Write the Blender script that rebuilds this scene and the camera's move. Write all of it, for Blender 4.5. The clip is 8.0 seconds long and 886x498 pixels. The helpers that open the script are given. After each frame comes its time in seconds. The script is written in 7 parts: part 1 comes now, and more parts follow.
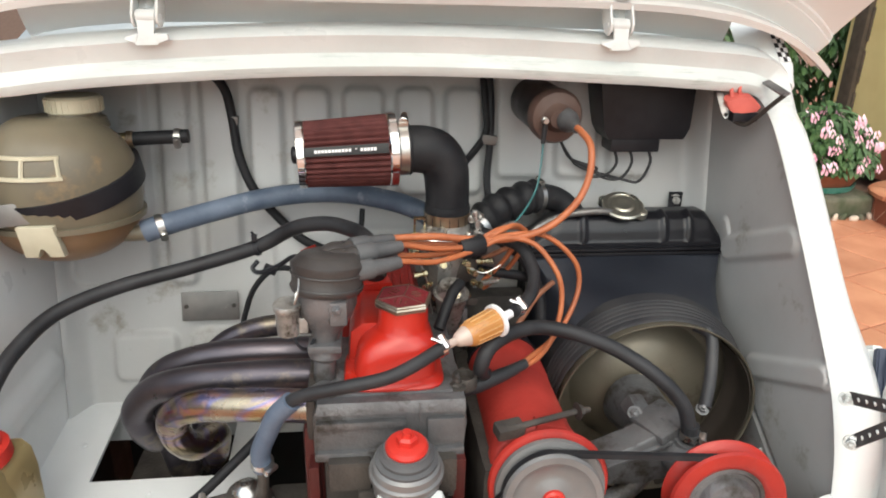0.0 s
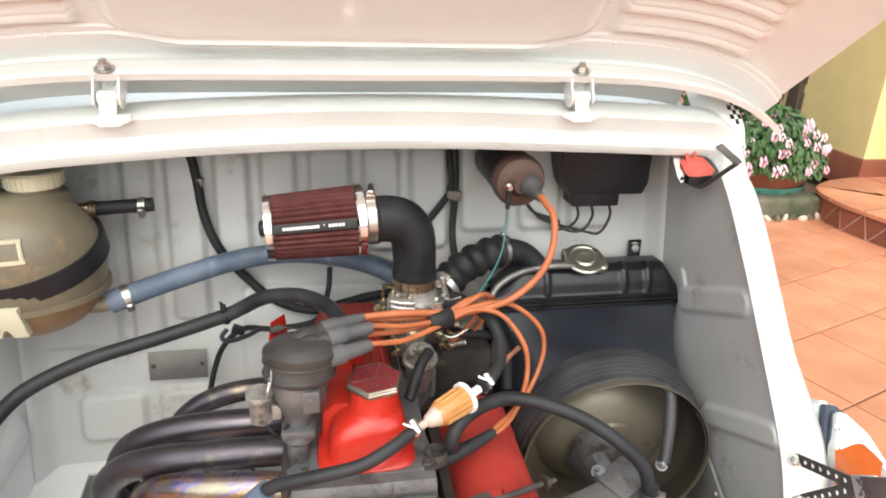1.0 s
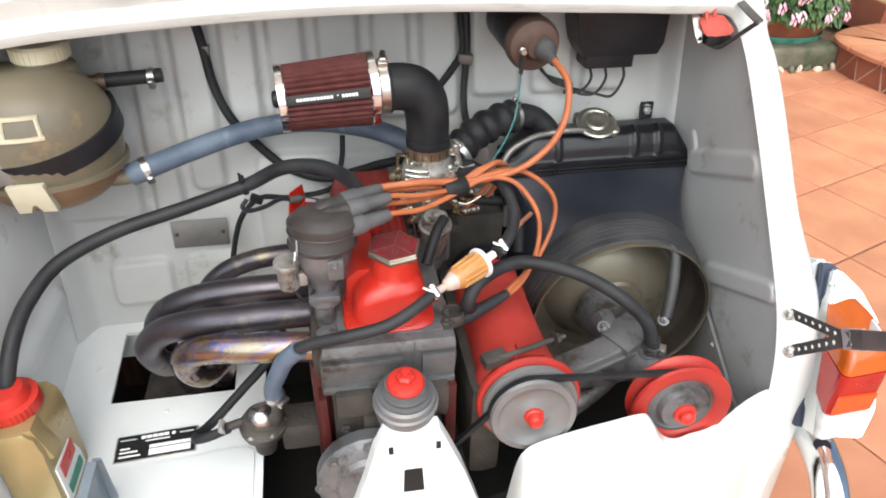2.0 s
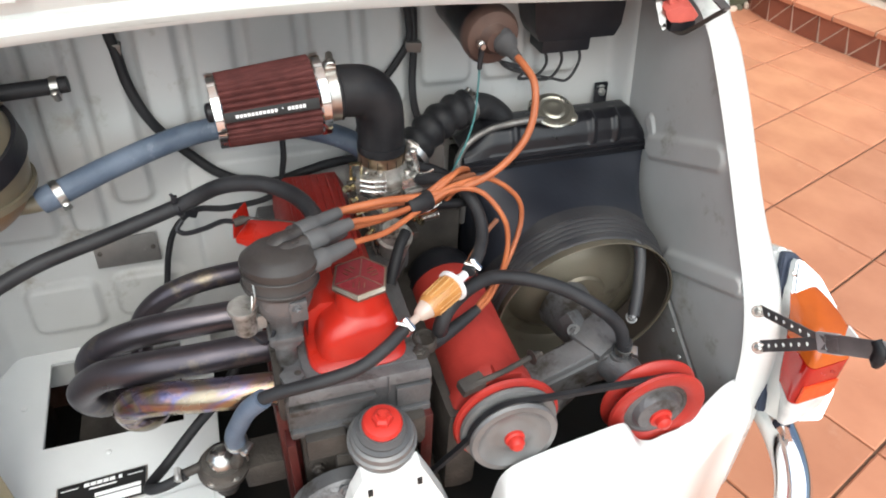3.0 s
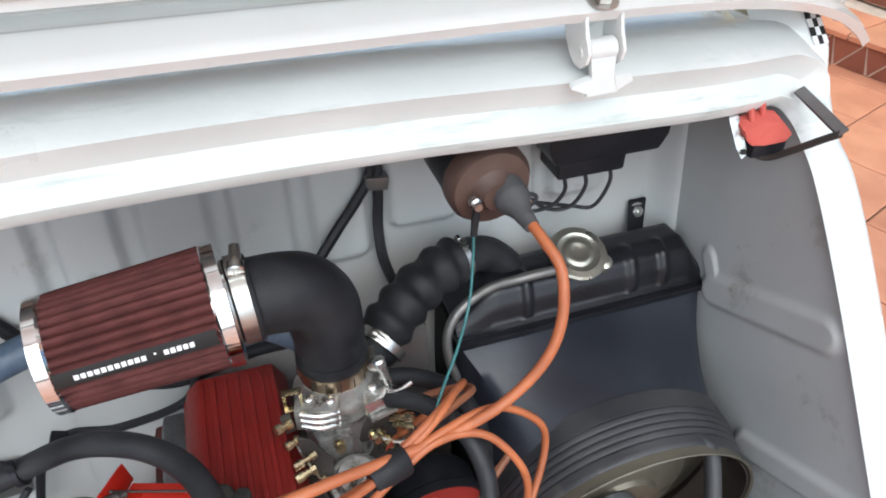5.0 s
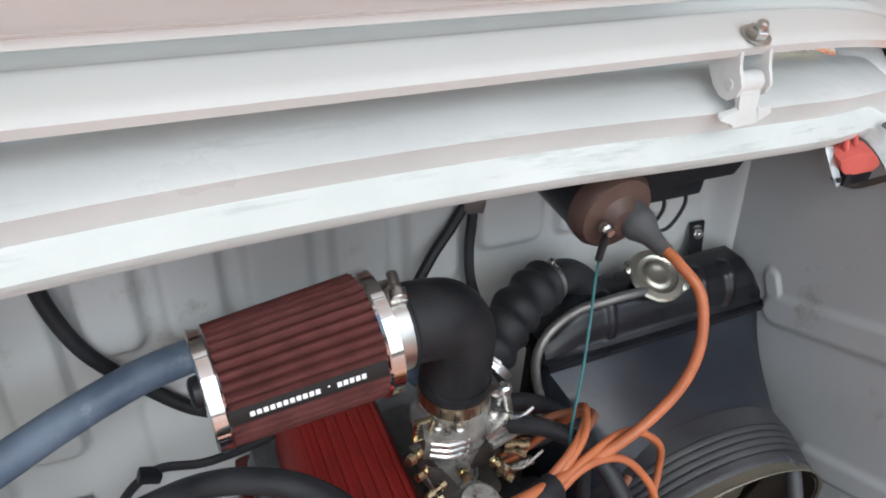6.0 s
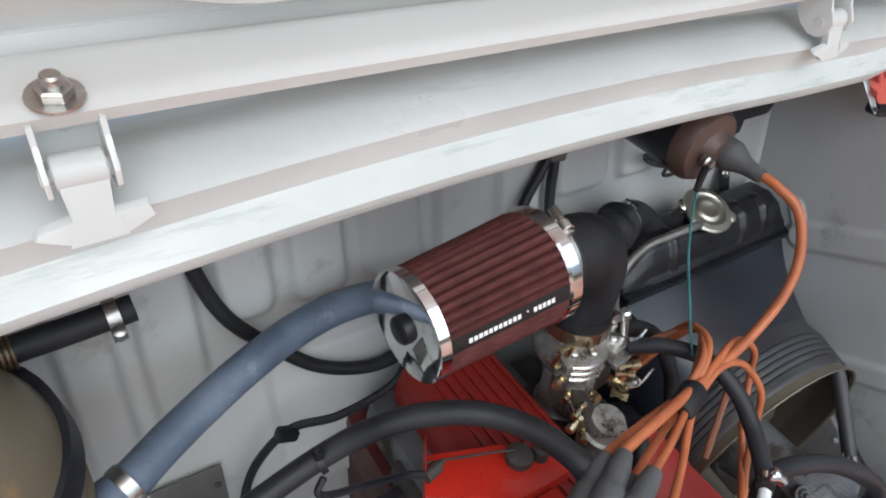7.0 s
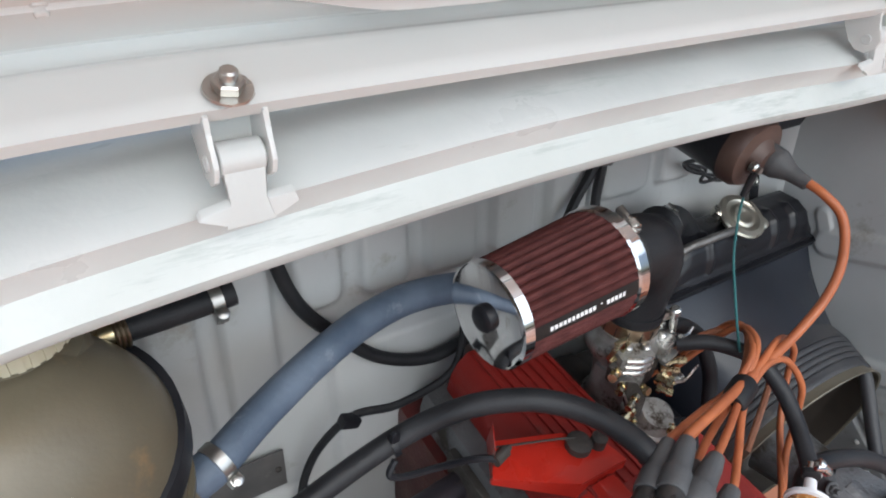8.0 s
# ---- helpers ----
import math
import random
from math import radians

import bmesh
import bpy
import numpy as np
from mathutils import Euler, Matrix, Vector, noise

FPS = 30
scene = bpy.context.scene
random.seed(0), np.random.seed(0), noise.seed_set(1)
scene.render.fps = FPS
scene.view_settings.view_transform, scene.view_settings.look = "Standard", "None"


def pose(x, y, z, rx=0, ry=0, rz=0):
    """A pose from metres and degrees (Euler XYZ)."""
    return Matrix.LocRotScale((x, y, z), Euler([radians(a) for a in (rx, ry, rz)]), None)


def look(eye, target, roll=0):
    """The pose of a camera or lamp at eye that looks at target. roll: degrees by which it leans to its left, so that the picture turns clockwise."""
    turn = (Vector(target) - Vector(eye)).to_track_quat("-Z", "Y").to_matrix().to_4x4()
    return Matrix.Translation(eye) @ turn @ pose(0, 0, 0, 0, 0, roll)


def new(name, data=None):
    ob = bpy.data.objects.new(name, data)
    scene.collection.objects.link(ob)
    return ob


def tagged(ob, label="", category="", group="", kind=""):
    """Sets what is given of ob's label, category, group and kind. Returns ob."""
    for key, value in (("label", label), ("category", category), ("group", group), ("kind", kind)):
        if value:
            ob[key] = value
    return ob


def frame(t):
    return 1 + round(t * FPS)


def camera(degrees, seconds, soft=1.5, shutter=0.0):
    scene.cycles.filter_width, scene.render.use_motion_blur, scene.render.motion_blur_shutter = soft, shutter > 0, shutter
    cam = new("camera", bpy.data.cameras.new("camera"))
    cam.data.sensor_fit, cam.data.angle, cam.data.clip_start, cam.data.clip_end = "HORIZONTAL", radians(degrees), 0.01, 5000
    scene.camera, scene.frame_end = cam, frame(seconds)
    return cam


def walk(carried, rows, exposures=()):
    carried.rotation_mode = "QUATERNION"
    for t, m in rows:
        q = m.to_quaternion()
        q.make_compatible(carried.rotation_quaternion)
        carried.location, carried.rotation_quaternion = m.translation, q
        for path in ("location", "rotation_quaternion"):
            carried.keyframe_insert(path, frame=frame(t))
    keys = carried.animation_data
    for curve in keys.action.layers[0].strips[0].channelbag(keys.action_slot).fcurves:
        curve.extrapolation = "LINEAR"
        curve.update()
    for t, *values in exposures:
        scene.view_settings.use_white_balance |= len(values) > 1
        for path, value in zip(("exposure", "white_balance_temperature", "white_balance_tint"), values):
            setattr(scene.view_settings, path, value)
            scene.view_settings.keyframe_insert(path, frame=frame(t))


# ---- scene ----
# ---- camera and its walk ----
cam = camera(66.9, 8.0, soft=1.9)
K = 0.9  # the plan below is drawn 1/K larger than life
METRES, EYE, TILT, LEAN, TURN = 1.3 * K, 1.18 * K, -21.0, -1.3, -6.5
ROWS = [
    (0.0, 0.0, 0.0, 0.0, -0.0, 0.0, 0.0),
    (0.5, 0.001, -0.0132, 0.0684, -1.09, 0.46, 0.19),
    (1.0, -0.0058, -0.0139, 0.094, -3.25, -1.4, 0.84),
    (1.5, -0.024, -0.0294, 0.0827, -3.05, -9.38, 1.96),
    (1.7, -0.0188, -0.0303, 0.0920, -2.90, -11.16, 1.99),
    (2.8, -0.0427, 0.0274, 0.1590, -7.66, -18.94, 1.70),
    (3.0, -0.0564, 0.0504, 0.1782, -10.61, -19.31, 2.84),
    (3.5, -0.0402, 0.1063, 0.2076, -15.13, -18.93, 4.32),
    (4.0, 0.0315, 0.2079, 0.2192, -16.52, -18.96, 5.71),
    (4.5, 0.0812, 0.2849, 0.2369, -13.39, -18.61, 5.64),
    (5.0, 0.0126, 0.3283, 0.264, -11.88, -18.59, 5.01),
    (5.2, -0.0222, 0.3307, 0.2687, -12.01, -18.05, 4.89),
    (6.3, -0.1747, 0.3846, 0.2831, -20.42, -18.11, 4.48),
    (6.5, -0.226, 0.3921, 0.2802, -22.61, -18.73, 5.95),
    (7.0, -0.2748, 0.3863, 0.2761, -25.55, -19.93, 5.31),
    (7.5, -0.2962, 0.3928, 0.2746, -27.56, -20.6, 4.71),
    (8.0, -0.3352, 0.3862, 0.2806, -25.77, -19.29, 4.04),
]
EXPOSURES = [(0.0, -0.25, 6050, 2), (0.4, 0.08, 6150, 2), (1.2, 0.10, 6050, 2), (1.7, 0.08, 5850, 2), (3.0, -0.12, 5850, 2), (4.5, -0.22, 5550, 2), (5.0, -0.2, 5450, 2), (6.4, -0.55, 5530, 3), (8.0, -0.54, 5530, 3)]
PATH = [(t, pose(0, 0, EYE, TILT, LEAN, TURN) @ pose(METRES * x, METRES * y, METRES * z, 90 + pitch, roll, yaw)) for t, x, y, z, yaw, pitch, roll in ROWS]
PATH.append((4.8, look((0.101, 0.441, 1.207), (0.611, 1.907, -0.054), 0.9)))
walk(cam, sorted(PATH, key=lambda row: row[0]), EXPOSURES)

# ---- world, sun ----
world = bpy.data.worlds.new("overcast_sky")
scene.world = world
world.use_nodes = True
wn = world.node_tree.nodes
sky = wn.new("ShaderNodeTexSky")
sky.sky_type = "NISHITA"
sky.sun_disc = False
sky.sun_elevation = radians(50)
sky.sun_rotation = radians(187)
sky.air_density = 1.0
sky.dust_density = 6.0
sky.ozone_density = 0.6
wn["Background"].inputs["Strength"].default_value = 0.15
world.node_tree.links.new(sky.outputs[0], wn["Background"].inputs["Color"])

sun_data = bpy.data.lights.new("sun", "SUN")
sun_data.energy, sun_data.angle, sun_data.color = 3.4, radians(100), (1.0, 0.97, 0.93)
sun = new("sun", sun_data)
sun.matrix_world = look((-0.30, -2.40, 2.70), (0, 0, 0))


# ---- materials ----
def mat(name, c1, c2=None, scale=8.0, rough=0.5, metal=0.0, bump=0.0, bscale=300.0, coat=0.0, rvar=0.12, mixlow=0.35, mixhigh=0.7,
        trans=0.0, ior=1.45, stretch=None, wear=None, wscale=30.0, wlow=0.62, wear_rough=0.7, random_tint=0.0):
    m = bpy.data.materials.new(name)
    m.use_nodes = True
    n, l = m.node_tree.nodes, m.node_tree.links
    b = n["Principled BSDF"]
    b.inputs["Metallic"].default_value = metal
    b.inputs["IOR"].default_value = ior
    b.inputs["Coat Weight"].default_value = coat
    b.inputs["Coat Roughness"].default_value = 0.08
    b.inputs["Transmission Weight"].default_value = trans
    tc = n.new("ShaderNodeTexCoord")
    big = n.new("ShaderNodeTexNoise")
    big.inputs["Scale"].default_value, big.inputs["Detail"].default_value = scale, 6
    l.new(tc.outputs["Object"], big.inputs["Vector"])
    fine = n.new("ShaderNodeTexNoise")
    fine.inputs["Scale"].default_value, fine.inputs["Detail"].default_value = bscale, 4
    l.new(tc.outputs["Object"], fine.inputs["Vector"])
    ramp = n.new("ShaderNodeMapRange")
    ramp.inputs[1].default_value, ramp.inputs[2].default_value = mixlow, mixhigh
    l.new(big.outputs["Fac"], ramp.inputs[0])
    mix = n.new("ShaderNodeMix")
    mix.data_type = "RGBA"
    mix.inputs[6].default_value = (*c1, 1)
    mix.inputs[7].default_value = (*(c2 or c1), 1)
    l.new(ramp.outputs[0], mix.inputs[0])
    colour = mix.outputs[2]
    rr = n.new("ShaderNodeMapRange")
    rr.inputs[1].default_value, rr.inputs[2].default_value = 0.25, 0.75
    rr.inputs[3].default_value, rr.inputs[4].default_value = max(rough - rvar, 0.02), min(rough + rvar, 1)
    l.new(big.outputs["Fac"], rr.inputs[0])
    roughness = rr.outputs[0]
    if wear:
        wn_ = n.new("ShaderNodeTexNoise")
        wn_.inputs["Scale"].default_value, wn_.inputs["Detail"].default_value, wn_.inputs["Roughness"].default_value = wscale, 8, 0.7
        if stretch:
            mp = n.new("ShaderNodeMapping")
            mp.inputs["Scale"].default_value = stretch
            l.new(tc.outputs["Object"], mp.inputs["Vector"])
            l.new(mp.outputs[0], wn_.inputs["Vector"])
        else:
            l.new(tc.outputs["Object"], wn_.inputs["Vector"])
        wr = n.new("ShaderNodeMapRange")
        wr.inputs[1].default_value, wr.inputs[2].default_value = wlow, wlow + 0.12
        l.new(wn_.outputs["Fac"], wr.inputs[0])
        wm = n.new("ShaderNodeMix")
        wm.data_type = "RGBA"
        wm.inputs[7].default_value = (*wear, 1)
        l.new(wr.outputs[0], wm.inputs[0])
        l.new(colour, wm.inputs[6])
        colour = wm.outputs[2]
        wx = n.new("ShaderNodeMix")
        wx.inputs[3].default_value = wear_rough
        l.new(wr.outputs[0], wx.inputs[0])
        l.new(roughness, wx.inputs[2])
        roughness = wx.outputs[0]
    if random_tint:
        info = n.new("ShaderNodeObjectInfo")
        hsv = n.new("ShaderNodeHueSaturation")
        vr = n.new("ShaderNodeMapRange")
        vr.inputs[3].default_value, vr.inputs[4].default_value = 1 - random_tint, 1 + random_tint
        l.new(info.outputs["Random"], vr.inputs[0])
        l.new(vr.outputs[0], hsv.inputs["Value"])
        l.new(colour, hsv.inputs["Color"])
        colour = hsv.outputs["Color"]
    l.new(colour, b.inputs["Base Color"])
    l.new(roughness, b.inputs["Roughness"])
    if bump:
        bp = n.new("ShaderNodeBump")
        bp.inputs["Strength"].default_value = bump
        bp.inputs["Distance"].default_value = 0.002
        l.new(fine.outputs["Fac"], bp.inputs["Height"])
        l.new(bp.outputs[0], b.inputs["Normal"])
    return m


# one bay paint in two tones: brighter where light falls, greyer for shade
BAY_LIT = mat("bay_paint_lit", (0.72, 0.73, 0.73), (0.62, 0.63, 0.63), 6, 0.36, bump=0.1, bscale=90, wear=(0.50, 0.46, 0.38), wscale=16, wlow=0.66)
BAY_SHADED = mat("bay_paint_shaded", (0.50, 0.505, 0.50), (0.41, 0.41, 0.40), 5, 0.40, bump=0.12, bscale=90, wear=(0.30, 0.275, 0.235), wscale=9, wlow=0.585)
LEDGE = mat("streaked_worn_paint", (0.70, 0.73, 0.71), (0.60, 0.635, 0.61), 12, 0.4, bump=0.3, bscale=70, wear=(0.42, 0.47, 0.44), wscale=34, wlow=0.54, wear_rough=0.55, stretch=(0.11, 1, 1))
WHITE = mat("white_body_paint", (0.82, 0.83, 0.81), (0.76, 0.77, 0.75), 5, 0.22, bump=0.03, bscale=60, coat=0.5, rvar=0.06)
LIP = mat("worn_white_paint", (0.74, 0.755, 0.74), (0.65, 0.675, 0.66), 9, 0.34, bump=0.25, bscale=70, wear=(0.56, 0.60, 0.57), wscale=30, wlow=0.585, wear_rough=0.5, stretch=(0.16, 1, 1))
RUBBER = mat("black_rubber", (0.013, 0.013, 0.015), (0.026, 0.026, 0.028), 30, 0.52, bump=0.2, bscale=400, ior=1.32, wear=(0.05, 0.047, 0.044), wscale=24, wlow=0.66)
BELLOWS = mat("dusty_rubber_band", (0.030, 0.030, 0.034), (0.055, 0.054, 0.055), 18, 0.48, bump=0.2, bscale=300, wear=(0.10, 0.095, 0.085), wscale=30, wlow=0.64)
HOSE = mat("grey_black_hose", (0.018, 0.018, 0.020), (0.036, 0.036, 0.039), 25, 0.45, bump=0.2, bscale=500, ior=1.36)
PLASTIC = mat("black_plastic", (0.010, 0.010, 0.013), (0.022, 0.022, 0.026), 20, 0.4, bump=0.1, bscale=300, ior=1.36)
BAKELITE = mat("dusty_bakelite", (0.032, 0.028, 0.027), (0.064, 0.058, 0.055), 22, 0.40, bump=0.2, bscale=250, wear=(0.06, 0.055, 0.05), wscale=40, wlow=0.64)
BOOT = mat("grey_lead_boot", (0.075, 0.075, 0.078), (0.11, 0.11, 0.112), 25, 0.55, bump=0.2, bscale=400)
COVERRED = mat("faded_red_cover_paint", (0.26, 0.018, 0.013), (0.17, 0.013, 0.010), 11, 0.45, bump=0.3, bscale=150, wear=(0.10, 0.03, 0.025), wscale=22, wlow=0.6)
SHROUD = mat("satin_black_sheet", (0.015, 0.017, 0.024), (0.028, 0.032, 0.043), 7, 0.36, ior=1.5, bump=0.12, bscale=120, wear=(0.045, 0.047, 0.05), wscale=35, wlow=0.66)
RADIATOR = mat("black_painted_metal", (0.006, 0.006, 0.008), (0.014, 0.014, 0.018), 14, 0.32, bump=0.12, bscale=180)
CHROME = mat("chrome", (0.86, 0.86, 0.86), (0.72, 0.72, 0.72), 12, 0.07, 1.0, rvar=0.04)
STEEL = mat("zinc_steel", (0.62, 0.61, 0.58), (0.42, 0.41, 0.39), 30, 0.32, 1.0, bump=0.1, bscale=400)
ZINC = mat("brushed_zinc", (0.52, 0.54, 0.56), (0.40, 0.42, 0.44), 30, 0.42, 0.4, bump=0.1, bscale=300)
DARKSTEEL = mat("dull_dark_steel", (0.19, 0.19, 0.195), (0.12, 0.12, 0.125), 30, 0.40, 0.5, bump=0.1, bscale=300)
CAST = mat("cast_aluminium", (0.19, 0.190, 0.195), (0.105, 0.103, 0.104), 18, 0.50, 0.5, bump=0.5, bscale=260, wear=(0.050, 0.042, 0.034), wscale=16, wlow=0.52)
CARB = mat("carburettor_alloy", (0.46, 0.45, 0.43), (0.22, 0.21, 0.19), 46, 0.40, 0.6, bump=0.45, bscale=300, wear=(0.06, 0.045, 0.03), wscale=55, wlow=0.54)
BRIGHT = mat("polished_alloy", (0.74, 0.73, 0.71), (0.52, 0.51, 0.48), 40, 0.24, 0.9, bump=0.1, bscale=300, wear=(0.14, 0.11, 0.08), wscale=60, wlow=0.66)
DARKCAST = mat("grimy_iron", (0.085, 0.075, 0.065), (0.035, 0.03, 0.028), 18, 0.6, 0.3, bump=0.6, bscale=240, wear=(0.16, 0.10, 0.06), wscale=30, wlow=0.66)
DRUM = mat("olive_grey_metal", (0.185, 0.165, 0.125), (0.120, 0.105, 0.078), 7, 0.38, 0.3, bump=0.2, bscale=200, wear=(0.09, 0.075, 0.055), wscale=14, wlow=0.6)
GENRED = mat("dusty_red_paint", (0.40, 0.040, 0.030), (0.29, 0.026, 0.020), 16, 0.48, bump=0.3, bscale=140, wear=(0.12, 0.035, 0.03), wscale=26, wlow=0.62)
RED = mat("gloss_red_paint", (0.50, 0.024, 0.012), (0.38, 0.017, 0.010), 12, 0.30, coat=0.2, bump=0.15, bscale=90, rvar=0.08)
SCUFFRED = mat("scuffed_red_paint", (0.42, 0.030, 0.020), (0.30, 0.022, 0.017), 18, 0.42, bump=0.2, bscale=120, wear=(0.15, 0.045, 0.04), wscale=34, wlow=0.60, wear_rough=0.55)
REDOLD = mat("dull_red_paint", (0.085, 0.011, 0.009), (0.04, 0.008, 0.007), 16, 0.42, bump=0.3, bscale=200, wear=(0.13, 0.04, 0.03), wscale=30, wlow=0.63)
ORANGE = mat("orange_cable", (0.47, 0.15, 0.058), (0.33, 0.10, 0.040), 30, 0.40, bump=0.05, bscale=300, wear=(0.17, 0.07, 0.04), wscale=45, wlow=0.66)
BROWNWIRE = mat("brown_cable", (0.30, 0.12, 0.06), (0.22, 0.09, 0.05), 30, 0.5)
BLUEHOSE = mat("blue_grey_hose", (0.080, 0.107, 0.155), (0.145, 0.180, 0.240), 22, 0.5, bump=0.25, bscale=220, rvar=0.15, wear=(0.23, 0.26, 0.31), wscale=26, wlow=0.60)
COIL = mat("brown_coil_cap", (0.07, 0.040, 0.033), (0.11, 0.07, 0.055), 25, 0.4, bump=0.1)
BRASS = mat("brass", (0.70, 0.62, 0.42), (0.42, 0.34, 0.19), 60, 0.26, 1.0, bump=0.1, bscale=300, wear=(0.10, 0.08, 0.05), wscale=70, wlow=0.62)
PALEBRASS = mat("pale_brass", (0.50, 0.45, 0.37), (0.36, 0.31, 0.24), 40, 0.42, 1.0)
NICKEL = mat("dull_nickel", (0.55, 0.53, 0.46), (0.38, 0.36, 0.30), 25, 0.3, 0.9, bump=0.15, bscale=200)
BRONZE = mat("worn_bronze_band", (0.45, 0.36, 0.25), (0.30, 0.23, 0.16), 30, 0.35, 1.0)
FABRIC = mat("maroon_filter_cloth", (0.105, 0.026, 0.023), (0.07, 0.017, 0.015), 60, 0.75, bump=0.6, bscale=900)
LABEL = mat("black_label", (0.012, 0.012, 0.012), rough=0.4)
PRINT = mat("white_print", (0.85, 0.85, 0.85), rough=0.5)
TANKP = mat("yellowed_plastic", (0.20, 0.172, 0.118), (0.115, 0.10, 0.07), 7, 0.33, bump=0.08, rvar=0.1, wear=(0.30, 0.20, 0.10), wscale=7, wlow=0.58, wear_rough=0.4)
TANKLOW = mat("rust_tinted_plastic", (0.25, 0.16, 0.085), (0.17, 0.10, 0.05), 9, 0.38, bump=0.08, wear=(0.11, 0.06, 0.03), wscale=10, wlow=0.6, wear_rough=0.45)
CREAM = mat("cream_plastic", (0.62, 0.58, 0.44), (0.50, 0.46, 0.33), 18, 0.45)
GREYPLATE = mat("dull_grey_plate", (0.22, 0.21, 0.20), (0.15, 0.145, 0.14), 26, 0.4, 0.6, wear=(0.30, 0.29, 0.27), wscale=60)
AMBER = mat("amber_lens", (0.50, 0.105, 0.012), (0.36, 0.070, 0.008), 14, 0.12, coat=0.4)
REDLENS = mat("red_lens", (0.42, 0.012, 0.008), (0.32, 0.008, 0.006), 20, 0.1, coat=0.5)
ORANGELENS = mat("orange_reflector", (0.85, 0.10, 0.02), (0.75, 0.08, 0.015), 200, 0.15)
CLEARLENS = mat("clear_lens", (0.75, 0.76, 0.74), (0.60, 0.61, 0.60), 60, 0.12)
GASKET = mat("dark_blue_gasket", (0.035, 0.045, 0.075), rough=0.5)
GOLD = mat("gold_can_plastic", (0.40, 0.31, 0.15), (0.32, 0.245, 0.11), 10, 0.35, 0.35)
REDCAP = mat("red_plastic", (0.55, 0.032, 0.022), (0.46, 0.026, 0.018), 20, 0.35)
GREEN = mat("green_print", (0.02, 0.22, 0.13), rough=0.4)
EXHAUST = mat("heat_tinted_steel", (0.115, 0.102, 0.112), (0.068, 0.062, 0.078), 10, 0.34, 0.8, bump=0.12, bscale=200, wear=(0.20, 0.17, 0.125), wscale=9, wlow=0.58, wear_rough=0.35)
EXHAUST_FRONT = mat("straw_tinted_steel", (0.46, 0.40, 0.27), (0.26, 0.22, 0.24), 13, 0.24, 0.95, bump=0.12, bscale=200, wear=(0.34, 0.22, 0.30), wscale=16, wlow=0.56, wear_rough=0.25)
en, el = EXHAUST_FRONT.node_tree.nodes, EXHAUST_FRONT.node_tree.links
ewave = en.new("ShaderNodeTexNoise")
ewave.inputs["Scale"].default_value, ewave.inputs["Detail"].default_value, ewave.inputs["Distortion"].default_value = 9.0, 3, 1.2
etc = en.new("ShaderNodeTexCoord")
emap = en.new("ShaderNodeMapping")
emap.inputs["Scale"].default_value = (1.0, 1.0, 2.2)
el.new(etc.outputs["Object"], emap.inputs["Vector"])
el.new(emap.outputs["Vector"], ewave.inputs["Vector"])
etint = en.new("ShaderNodeValToRGB")
etint.color_ramp.elements[0].position, etint.color_ramp.elements[0].color = 0.34, (0.14, 0.11, 0.085, 1)
etint.color_ramp.elements[1].position, etint.color_ramp.elements[1].color = 0.68, (0.36, 0.31, 0.23, 1)
for at, tint in ((0.43, (0.33, 0.26, 0.14, 1)), (0.49, (0.32, 0.21, 0.21, 1)), (0.54, (0.21, 0.19, 0.31, 1)), (0.60, (0.31, 0.26, 0.20, 1))):
    etint.color_ramp.elements.new(at).color = tint
el.new(ewave.outputs["Fac"], etint.inputs["Fac"])
el.new(etint.outputs["Color"], en["Principled BSDF"].inputs["Base Color"])
DARK = mat("hollow_black", (0.01, 0.01, 0.01), (0.02, 0.018, 0.016), 20, 0.8)
TILE = mat("terracotta_tile", (0.62, 0.275, 0.155), (0.50, 0.205, 0.112), 5, 0.42, bump=0.25, bscale=60, wear=(0.58, 0.28, 0.17), wscale=9, wlow=0.6, wear_rough=0.45, random_tint=0.09)
GROUT = mat("dirty_mortar", (0.20, 0.115, 0.07), (0.13, 0.075, 0.05), 12, 0.85, bump=0.5, bscale=200)
PALEGROUT = mat("pale_mortar", (0.66, 0.54, 0.43), (0.55, 0.43, 0.33), 20, 0.85, bump=0.4, bscale=200)
STEPTILE = mat("step_tile", (0.27, 0.095, 0.055), (0.21, 0.07, 0.042), 7, 0.4, bump=0.2, bscale=60, random_tint=0.12)
PLASTER = mat("yellow_plaster", (0.80, 0.66, 0.30), (0.72, 0.58, 0.25), 4, 0.85, bump=0.4, bscale=120)
STONE = mat("grey_stone", (0.17, 0.15, 0.11), (0.07, 0.085, 0.045), 9, 0.85, bump=0.8, bscale=60)
SAUCER = mat("green_glazed_clay", (0.06, 0.20, 0.15), (0.10, 0.26, 0.20), 14, 0.3)
POT = mat("clay_pot", (0.33, 0.115, 0.06), (0.25, 0.09, 0.05), 12, 0.7, bump=0.3, bscale=120)
LEAF = mat("leaf_green", (0.045, 0.095, 0.028), (0.10, 0.17, 0.055), 30, 0.5)
PETAL = mat("pink_petal", (0.80, 0.36, 0.47), (0.86, 0.70, 0.74), 22, 0.6)
WOOD = mat("dark_shutter", (0.10, 0.075, 0.055), (0.07, 0.055, 0.04), 20, 0.6)
TEAL = mat("teal_wire", (0.045, 0.15, 0.155), (0.06, 0.19, 0.19), 40, 0.45)
PLEAT = mat("fuel_soaked_paper", (0.62, 0.36, 0.14), (0.50, 0.26, 0.09), 40, 0.3)
AMBERGLASS = mat("fuel_amber_plastic", (0.52, 0.25, 0.075), (0.40, 0.165, 0.04), 30, 0.15, coat=0.5)
